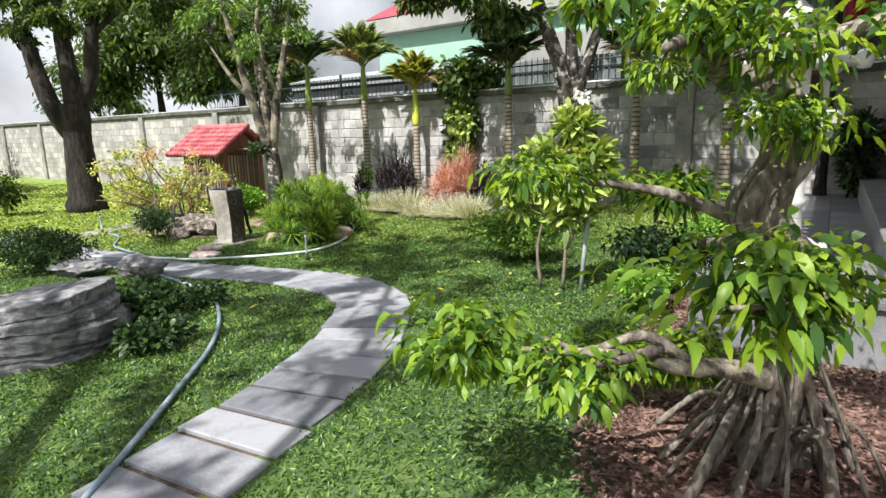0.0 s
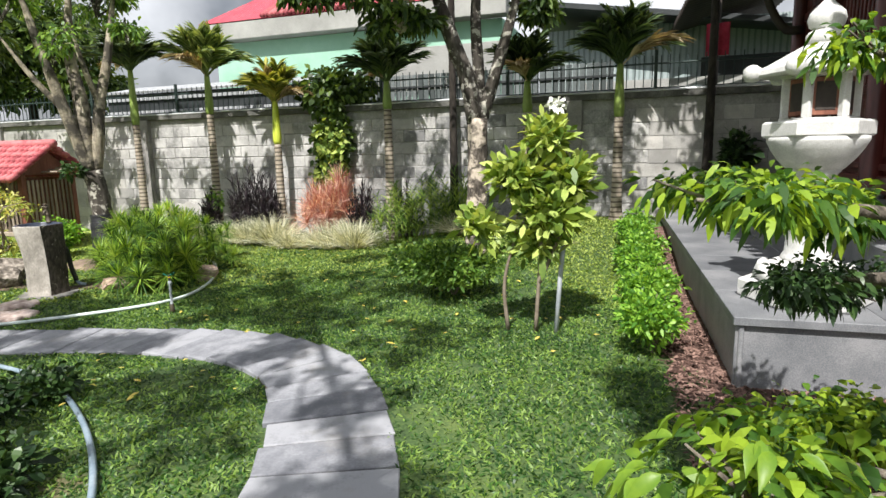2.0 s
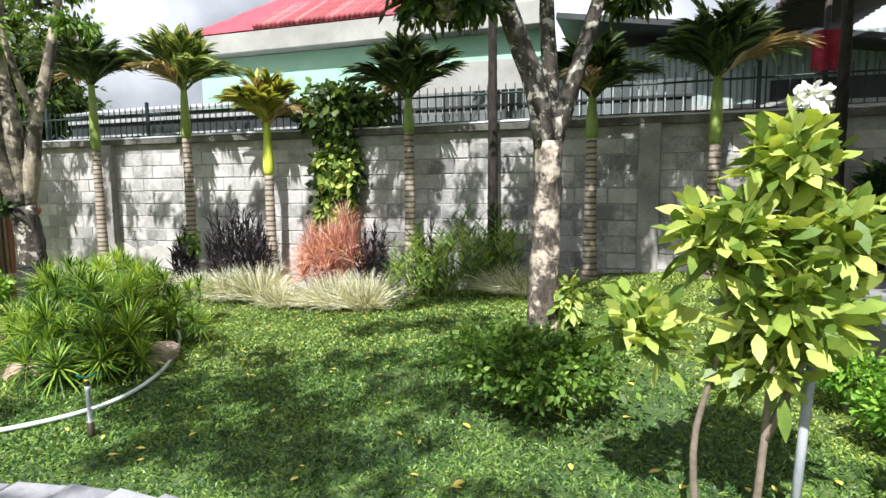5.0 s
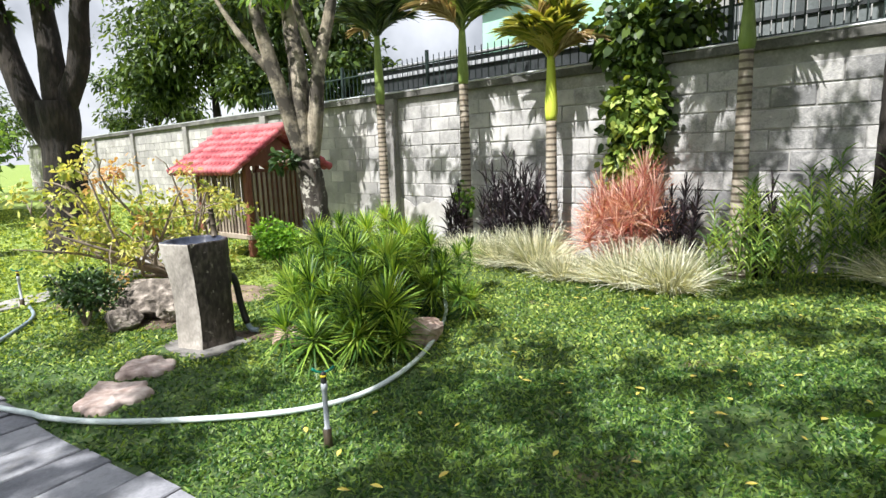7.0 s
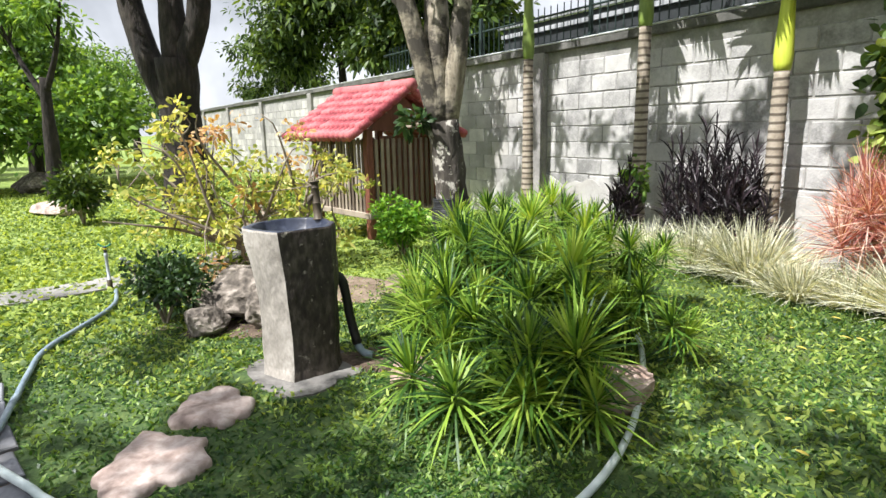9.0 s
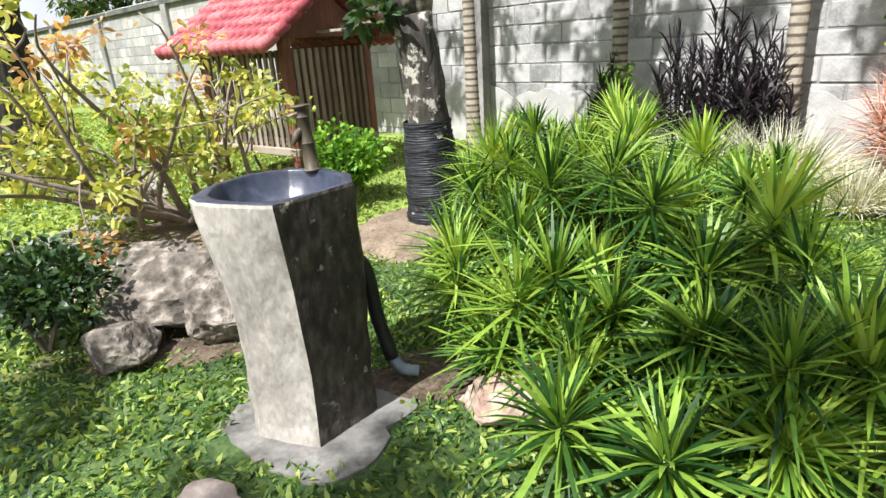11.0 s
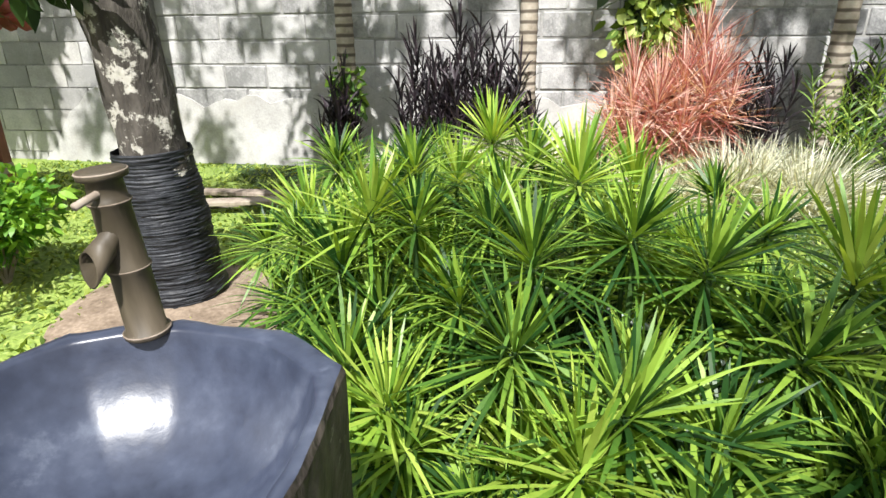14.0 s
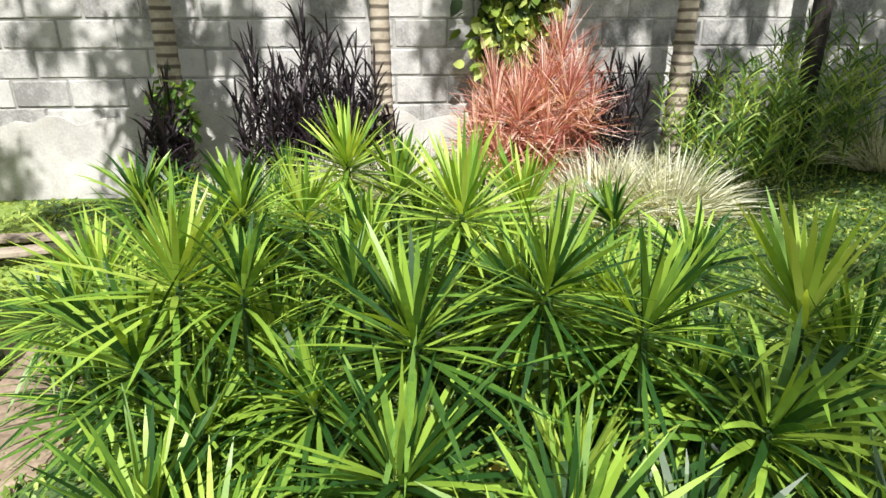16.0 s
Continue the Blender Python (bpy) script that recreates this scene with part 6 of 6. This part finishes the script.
for spec in ((-4.05, 2.16, 3.25, "shaftgreen", "palmdark", 1.15, "slim palm with a green crownshaft and drooping dark fronds"),
             (-2.19, 2.30, 3.05, "shaftgreen", "palm", 1.2, "palm with a pale ringed trunk and feathery green crown"),
             (-0.72, 1.71, 2.49, "shaftlime", "palmlime", 1.0, "short palm with a lime crownshaft and yellowing fronds"),
             (1.52, 2.25, 2.72, "shaftgreen", "palmdark", 1.1, "palm with a dark green tousled crown"),
             (3.92, 2.10, 2.60, "shaftgreen", "palmdark", 1.0, "palm with a short dark crown before the wall"),
             (5.30, 1.98, 2.75, "shaftgreen", "palmdark", 1.15, "palm with a green crownshaft near the house")):
    build_palm(spec[0], spec[1], spec[2], M[spec[3]], M[spec[4]], spec[5], spec[6], dead=4 if spec[3] == "shaftlime" else 1)
for s, h, d in ((2.65, 4.8, 0.25), (6.55, 4.2, 0.30)):
    build_palm(s, h - 0.6, h, M["shaftgreen"], M["palmdark"], 1.1, "tall thin grey palm stem against the wall", d, bark="barkdark", slim=0.85)

build_rosette_shrub()
build_basin()
build_sprinkler(-1.83, 7.60)
build_sprinkler(-6.05, 10.17)
hose("garden_hose", [(-5.0, 8.0), (-4.33, 7.92), (-4.12, 7.88), (-3.45, 7.76), (-2.94, 7.76), (-2.35, 7.86), (-1.97, 8.04), (-1.73, 8.36), (-1.57, 8.97), (-1.54, 9.85), (-1.66, 10.5), (-1.95, 10.9)], 0.017, M["hosewhite"], "pale green-white garden hose lying on the lawn")
hose("garden_hose", [(-1.30, 0.6), (-1.52, 1.6), (-1.56, 2.33), (-1.59, 3.07), (-1.67, 3.9), (-1.95, 4.8), (-2.41, 5.73), (-3.1, 6.5), (-3.9, 7.3), (-4.1, 7.75), (-4.3, 8.06), (-4.84, 8.58), (-5.17, 8.95), (-5.52, 9.72), (-5.9, 10.1)], 0.017, M["hoseblue"], "blue-grey garden hose snaking across the lawn and path")
build_bonsai()
build_shed()

# rocks and stepping stones
layered_boulder(-3.20, 4.10, 0.74, 0.44, 0.44, 0.12)
rock("boulder", -3.70, 6.92, (0.78, 0.5, 0.42), M["slate"], "low pale grey rock beside the path", 5, 0.3)
rock("boulder", -4.55, 7.05, (0.80, 0.5, 0.36), M["slate"], "low pale grey rock beside the path", 8, 0.3)
rock("boulder", -4.24, 9.86, (1.10, 0.62, 0.58), M["rock"], "weathered brown-grey rock behind the basin", 11, 0.2, rot=0.5)
rock("boulder", -3.98, 9.70, (0.36, 0.34, 0.40), M["rock"], "angular grey rock beside the basin", 14, 0.2)
rock("boulder", -4.35, 9.45, (0.42, 0.32, 0.24), M["rock"], "angular grey rock beside the basin", 17, 0.2)
rock("boulder", -4.75, 10.35, (0.8, 0.5, 0.36), M["rock"], "weathered brown-grey rock behind the basin", 19, 0.25)
rock("boulder", -2.66, 9.20, (0.58, 0.36, 0.32), M["rockpink"], "pinkish sandstone block under the shrub", 21, 0.3, rot=0.1, flat=0.45)
rock("boulder", -1.66, 9.24, (0.40, 0.30, 0.33), M["rockpink"], "pinkish sandstone block under the shrub", 24, 0.2, rot=0.5)
flagstone(-3.42, 8.10, 0.205, 0.235, 1.3, 0.35)
flagstone(-3.52, 8.57, 0.18, 0.20, 4.1, 0.9)
rock("boulder", -11.4, 13.8, (1.3, 0.7, 0.35), M["rockpale"], "pale flat rock on the far lawn", 37, 0.25)
rock("boulder", -11.9, 14.6, (1.0, 0.6, 0.35), M["rock"], "grey rock on the far lawn", 41, 0.25)
rock("boulder", -16.0, 16.6, (1.4, 0.9, 0.7), M["rock"], "rounded grey rock on the far lawn", 43, 0.25)

# planting
bush("ground_shrub", (-2.50, 4.70), (0.48, 0.44, 0.22), 1700, 0.07, 0.035, M["darkleaf"], "low dark leafy plants behind the boulder")
bush("ground_shrub", (-2.15, 3.95), (0.36, 0.40, 0.13), 1000, 0.07, 0.036, M["darkleaf"], "low dark leafy plants beside the boulder")
bush("ground_shrub", (-2.25, 5.35), (0.34, 0.34, 0.12), 800, 0.06, 0.032, M["darkleaf"], "low dark leafy plants beside the boulder")
bush("dark_shrub", (-5.15, 7.25), (0.95, 0.7, 0.34), 6000, 0.07, 0.020, M["darkleaf"], "spreading dark green juniper mound")
bush("round_shrub", (-4.85, 9.60), (0.50, 0.44, 0.35), 2400, 0.05, 0.024, M["darkleaf"], "small dense dark green shrub by the rocks")
bush("small_bush", (0.95, 6.72), (0.76, 0.62, 0.36), 5600, 0.055, 0.030, M["freshleaf"], "low leafy green bush on the lawn")
q = at_wall(6.95, 0.40)
bush("corner_shrub", (q.x, q.y), (0.34, 0.26, 0.75), 1500, 0.14, 0.06, M["darkleaf"], "tall dark leafy shrub in the wall corner")
bush("fern_bush", (-4.05, 12.1), (0.42, 0.38, 0.36), 2000, 0.07, 0.035, M["hedge"], "bright green bush beside the shed")
bush("far_bush", (-7.6, 14.6), (0.6, 0.5, 0.35), 900, 0.09, 0.05, M["hedge"], "bright green bush under the old tree")
bush("far_shrub", (-9.75, 12.9), (0.6, 0.55, 0.55), 1500, 0.10, 0.05, M["treeleaf"], "dark leafy shrub at the edge of the lawn")
for x, y, r, h in ((-16.4, 15.9, 1.9, 2.0), (-18.0, 13.2, 1.8, 1.7), (-16.0, 18.5, 2.2, 1.9), (-19, 20, 2.6, 2.6), (-18.5, 15.5, 2.2, 2.3), (-21, 12, 2.6, 2.4), (-24, 17, 3.0, 3.2), (-23, 8.5, 2.6, 2.6), (-27, 11.5, 3.0, 3.4), (-14.5, 10.2, 1.2, 0.9), (-26, 19.5, 3.0, 2.4), (-30, 23, 3.6, 3.0), (-21.5, 21.5, 2.0, 1.5)):
    bush("boundary_shrub", (x, y), (r, r, h), 4200, 0.2, 0.10, M["freshleaf"], "tall leafy green shrub at the garden's edge")
for k in range(8):
    q = H0 + HV * (0.55 + k * 0.58) - HU * (0.40 + 0.05 * math.sin(k * 2.3))
    bush("hedge_bush", (q.x, q.y), (0.33 - 0.01 * k, 0.36, 0.27 - 0.014 * k), 1700, 0.055, 0.024, M["hedge"], "bright green low hedge bush along the terrace", "hedge", group="hedge along the terrace")
for x, y in ((1.5, 3.95), (1.75, 3.55), (2.1, 3.35), (2.45, 3.1), (1.3, 3.6)):
    grass_clump("lilyturf", x, y, 120, 0.20, 0.008, M["darkleaf"], "dark green lilyturf at the foot of the terrace", "grass", 1.2, 0.9)

# young shrub tied to a stake
q = on_ground(1.12, 5.15)
young = thing("young_shrub", Matrix.Translation(q), "young pale-leaved shrub with a white flower tied to a stake", "shrub")
st = []
for pts in ([(-0.02, 0.02, 0), (0.0, 0, 0.5), (0.03, 0, 1.1), (0.05, 0, 1.6)], [(-0.20, 0.14, 0), (-0.24, 0.12, 0.4), (-0.16, 0.08, 0.8), (-0.15, 0.06, 1.2)], [(0.0, 0, 0.4), (0.15, -0.05, 0.8), (0.2, -0.08, 1.2)]):
    st.append(tube(curve(pts, 12), np.linspace(0.018, 0.006, 12), 7))
part("stem", mesh("stem", st, M["twig"], True), young)
geo = []
for c, r, n in (((0.05, 0, 1.50), (0.17, 0.16, 0.17), 260), ((-0.17, 0.05, 1.22), (0.22, 0.2, 0.18), 320), ((0.22, -0.05, 1.2), (0.22, 0.2, 0.2), 320), ((0.05, -0.05, 0.95), (0.30, 0.26, 0.2), 380), ((0.0, 0.05, 0.70), (0.22, 0.2, 0.15), 160), ((-0.42, 0.22, 0.85), (0.18, 0.18, 0.14), 150)):
    geo.append(clump(c, r, n, 0.13, 0.062, up=0.5, droop=0.25, shell=0.3, flat=0.5))
part("foliage", mesh("foliage", geo, M["shrub"]), young)
part("flower", mesh("flower", [clump((0.12, -0.02, 1.735), (0.062, 0.062, 0.045), 90, 0.045, 0.032, up=0.4, droop=0.3, shell=0.3)], M["petal"]), young, None, "white flower head")
part("stake", mesh("stake", [tube([(0.13, -0.03, -0.05), (0.16, -0.03, 0.4), (0.20, -0.03, 0.85)], 0.019, 10)], M["pipe"], True), young, None, "grey plastic pipe stake")

# sparse yellow-leaved shrub behind the basin
ys = thing("yellow_shrub", Matrix.Translation((-5.1, 11.35, 0.0)), "sparse twisted shrub with yellowing leaves", "shrub")
sticks, lv, orange = [], [], []
for k in range(26):
    a = k * 2.4
    rr = rng.uniform(0.6, 1.45)
    e = np.array([math.cos(a) * rr - 0.45, math.sin(a) * rr * 0.75 - 0.25, rng.uniform(0.45, 1.45)])
    mid = e * np.array([0.55, 0.55, 0.32]) + rng.normal(size=3) * 0.13
    line = curve([(0, 0, 0), mid * 0.5, mid, e * 0.8 + rng.normal(size=3) * 0.10, e], 14)
    sticks.append(tube(line, np.linspace(0.030, 0.005, 14), 6, True, 0.06))
    for _ in range(4):
        b = line[rng.integers(6, 13)]
        t = b + rng.normal(size=3) * 0.20 + np.array([0, 0, 0.10])
        sticks.append(tube(curve([b, (b + t) / 2 + rng.normal(size=3) * 0.03, t], 5), np.linspace(0.008, 0.003, 5), 5))
        tgt = orange if (e[2] > 1.2 and e[0] > -0.3 and rng.random() < 0.45) else lv
        tgt.append(clump(t, (0.17, 0.17, 0.13), 36, 0.076, 0.038, up=0.3, shell=0.2))
tagged(part("branchwork", mesh("branchwork", sticks, M["twig"], True), ys), kind="stuff")
part("foliage", mesh("foliage", lv, M["yellow"]), ys)
part("young_foliage", mesh("young_foliage", orange + [clump((-0.3, 0, 1.4), (0.2, 0.2, 0.1), 20, 0.07, 0.03)], M["orange"]), ys, None, "orange young leaves")

# border along the wall
def stem_plant(name, q, key, stems, spread, low, high, length, width, label, category, heads):
    """A clump of stems, each clothed with narrow leaves; with heads, the leaves sit in a tuft on top."""
    plant = thing(name, Matrix.Translation(on_ground(q.x, q.y, -0.01)), label, category)
    for i in range(stems):
        a = i * 2.4
        rr = spread * math.sqrt((i + 0.5) / stems)
        h = (high - (high - low) * (rr / spread) ** 2) * rng.uniform(0.72, 1.08)
        top = np.array([math.cos(a) * rr, math.sin(a) * rr, h])
        line = curve([(top[0] * 0.45, top[1] * 0.45, 0), (top[0] * 0.75, top[1] * 0.75, h * 0.5), top], 9)
        part("stem", mesh("stem", [tube(line, np.linspace(0.008, 0.004, 9), 5)], M[key]), plant)
        n = 115 if heads else 46
        t = np.linspace(0.72, 1.0, n) if heads else np.linspace(0.10, 1.0, n)
        p = np.stack([np.interp(t, np.linspace(0, 1, 9), line[:, c]) for c in range(3)], 1)
        g = np.arange(n) * 2.4 + rng.uniform(0, 6)
        rise = np.linspace(-0.35, 1.4, n) + rng.normal(size=n) * 0.2 if heads else np.linspace(0.5, 1.35, n) + rng.normal(size=n) * 0.25
        d = np.stack([np.cos(rise) * np.cos(g), np.cos(rise) * np.sin(g), np.sin(rise)], 1)
        part("leaves", mesh("leaves", [blades(p, d, length * rng.uniform(0.7, 1.1, n), width, 0.12 if heads else 0.35, BLADE, 0.6)], M[key]), plant)


for s, d, stems, spread, low, high, label in ((-1.50, 0.50, 15, 0.28, 0.75, 1.20, "dark purple fountain grass before the wall"), (-1.15, 0.48, 20, 0.34, 0.90, 1.38, "dark purple fountain grass before the wall"), (-0.84, 0.50, 13, 0.26, 0.65, 1.10, "dark purple fountain grass before the wall"),
                                              (-2.19, 0.60, 10, 0.18, 0.6, 0.95, "dark purple plant at the foot of a palm"), (0.98, 0.50, 13, 0.26, 0.65, 1.12, "dark purple fountain grass before the wall"), (1.75, 0.30, 7, 0.18, 0.6, 0.95, "dark purple plant among the reeds")):
    stem_plant("ornamental_grass", at_wall(s, d), "purple", stems, spread, low, high, 0.30, 0.016, label, "grass", False)
for s, d, stems, spread, low, high in ((0.18, 0.55, 13, 0.30, 0.45, 1.00), (0.52, 0.52, 15, 0.32, 0.45, 1.22)):
    stem_plant("cordyline", at_wall(s, d), "red", stems, spread, low, high, 0.42, 0.0085, "salmon-red spiky cordyline before the wall", "shrub", True)
for s, d, h in ((-2.0, 0.92, 0.42), (-1.55, 1.02, 0.52), (-1.08, 0.95, 0.60), (-0.55, 0.90, 0.68), (-0.88, 0.72, 0.62), (-0.08, 1.10, 0.42), (0.30, 1.02, 0.40), (0.72, 1.08, 0.62), (1.18, 1.14, 0.60), (1.0, 0.85, 0.58), (2.95, 0.8, 0.5), (3.25, 1.0, 0.42)):
    q = at_wall(s, d)
    grass_clump("variegated_grass", q.x, q.y, 760, h * 1.25, 0.0085, M["cream"], "cream variegated grass tussock in the border", "grass", 1.10, 0.32, 0.17)
for k in range(52):
    q = at_wall(1.48 + (k % 17) * 0.095 + rng.uniform(-0.05, 0.05), 0.42 + (k // 17) * 0.19 + rng.uniform(-0.07, 0.07))
    h = rng.uniform(0.7, 1.2) * (1.0 - 0.10 * (k // 17))
    stalk = thing("reed", Matrix.Translation(on_ground(q.x, q.y)), "upright leafy green reed in the border", "reed", "reeds in the border")
    lean = rng.normal(size=2) * 0.10
    line = curve([(0, 0, 0), (lean[0] * 0.4, lean[1] * 0.4, h * 0.5), (lean[0], lean[1], h)], 10)
    part("stem", mesh("stem", [tube(line, np.linspace(0.006, 0.003, 10), 5)], M["reed"]), stalk)
    nl = 40
    t = np.linspace(0.15, 1, nl)
    p = np.stack([np.interp(t, np.linspace(0, 1, 10), line[:, c]) for c in range(3)], 1)
    ang = np.arange(nl) * 2.4
    dd = unit(np.stack([np.cos(ang), np.sin(ang), np.full(nl, 1.25)], 1))
    part("leaves", mesh("leaves", [blades(p, dd, 0.22 * rng.uniform(0.8, 1.1, nl), 0.0135, 0.3, BLADE, 0.5)], M["reed"]), stalk)

# vine on the wall
vine = thing("climbing_vine", Matrix.Translation(W0) @ Matrix.Rotation(WALL_ANGLE, 4, "Z"), "leafy green vine climbing over the wall", "vine")
geo = []
for c, r, n in (((0.30, -0.16, 1.75), (0.46, 0.16, 0.80), 1300), ((0.25, -0.05, 2.65), (0.7, 0.4, 0.5), 1400), ((0.75, 0.1, 2.7), (0.45, 0.3, 0.35), 400)):
    geo.append(clump(c, r, n, 0.11, 0.085, up=-0.4, droop=0.2, shell=0.3, flat=0.1, prof=(0.5, 1.0, 0.75, 0.06)))
part("foliage", mesh("foliage", geo, M["treeleaf"]), vine)
low = [clump(c, r, n, 0.10, 0.08, up=-0.4, droop=0.2, shell=0.4, flat=0.1, prof=(0.5, 1.0, 0.75, 0.06)) for c, r, n in (((0.22, -0.22, 1.15), (0.36, 0.10, 0.34), 260), ((0.30, -0.28, 1.7), (0.42, 0.10, 0.5), 220))]
part("young_foliage", mesh("young_foliage", low, M["shrub"]), vine, None, "pale young hanging leaves")
st = [tube(curve([(0.2 + 0.15 * k, -0.06, 0.1), (0.1 + 0.2 * k, -0.08, 1.2), (0.25 + 0.1 * k, -0.08, 2.3), (0.3 + 0.1 * k, 0.0, 2.8)], 16), 0.012, 6) for k in range(3)]
part("stemwork", mesh("stemwork", st, M["twig"], True), vine)
for z, dx, m in ((1.0, -2.2, "freshleaf"), (0.55, 3.0, "shrub")):
    q = at_wall(dx, 0.40) if dx < 0 else Vector((1.90, 8.02, 0))
    v2 = thing("climber", Matrix.Translation((q.x, q.y, float(gz(q.x, q.y)))), "small leafy climber round a trunk", "vine")
    part("foliage", mesh("foliage", [clump((0, -0.05, z - 0.25), (0.16, 0.16, 0.3), 160, 0.09, 0.055, up=-0.2, shell=0.5)], M[m]), v2)

# red-flowering shrub beyond the wall
q = at_wall(-5.6, -1.6)
fl = bush("flowering_shrub", (q.x, q.y), (0.9, 0.7, 1.35), 1600, 0.12, 0.06, M["treeleaf"], "red-flowering shrub showing over the wall")
part("blossom", mesh("blossom", [clump((0, 0, 2.1), (0.9, 0.7, 0.55), 420, 0.09, 0.07, shell=0.8)], M["cloth"]), fl, None, "bright red blossom")

# planks by the tree
for k, (x, y, a) in enumerate(((-2.75, 13.0, 0.3), (-2.55, 13.1, -0.1), (-2.9, 12.85, 0.1))):
    pl = new("plank", bm_mesh("plank", box(1.0, 0.12, 0.03, 0.004), M["wood"]))
    pl.matrix_basis = Matrix.Translation(on_ground(x, y, 0.003 + 0.031 * k)) @ Matrix.Rotation(a - 0.5, 4, "Z")
    tagged(pl, "weathered reddish plank lying by the wall", "plank", "loose planks")
earth = lathe([(0.02, -0.045), (0.35, -0.047), (0.6, -0.058), (0.70, -0.09)], 28)
tagged(placed(new("bare_soil", mesh("bare_soil", [(earth[0], earth[1][:1])], M["earth"], True)), Matrix.Translation((-3.3, 11.3, 0.0)) @ Matrix.Diagonal((0.8, 1.0, 1, 1))), "bare sandy soil around the tree", "soil", kind="structure")

for (x, y, rx, ry, key, label) in ((-2.92, 9.42, 0.36, 0.24, "damp", "dark damp soil between basin and shrub"), (-4.85, 10.75, 1.25, 0.8, "earth", "pinkish bare soil under the yellow shrub"), (-4.2, 9.75, 0.50, 0.38, "damp", "dark soil around the rocks")):
    ang = np.linspace(0, 2 * np.pi, 40, endpoint=False)
    rim_r = 1 + 0.16 * np.sin(3 * ang + x) + 0.09 * np.sin(7 * ang + y)
    rings = []
    for k, dz in ((0.02, 0.018), (0.5, 0.018), (0.85, 0.014), (1.0, -0.012)):
        px, py = x + rx * k * rim_r * np.cos(ang), y + ry * k * rim_r * np.sin(ang)
        rings.append(np.column_stack([px, py, gz(px, py) + dz]))
    i, j = np.meshgrid(np.arange(3), np.arange(40), indexing="ij")
    f = np.stack([i * 40 + j, (i + 1) * 40 + j, (i + 1) * 40 + (j + 1) % 40, i * 40 + (j + 1) % 40], -1).reshape(-1, 4)
    tagged(new("bare_soil", mesh("bare_soil", [(np.concatenate(rings), [f])], M[key], True)), label, "soil", kind="structure")

# fallen leaves
n = 150
x, y = rng.uniform(-2.2, 2.0, n), rng.uniform(4.6, 11.0, n)
leafm = [mesh("fallen_leaf", [blades(np.zeros((1, 3)), np.array([[1.0, 0, 0.15]]), 0.07, 0.035, 0.3, LEAF, 1.0)], M["fallen"]) for _ in range(3)]
for i in range(n):
    if path_dist(x[i:i + 1], y[i:i + 1])[0] < 0.3 or in_house(x[i:i + 1], y[i:i + 1])[0]:
        continue
    ob = new("fallen_leaf", leafm[i % 3])
    ob.matrix_basis = Matrix.Translation(on_ground(x[i], y[i], 0.030)) @ Matrix.Rotation(rng.uniform(0, 6.28), 4, "Z") @ Matrix.Scale(rng.uniform(0.45, 1.05), 4)
    tagged(ob, "yellow fallen leaf lying on the turf", "leaf", "fallen leaves")

build_wall()
build_grass()
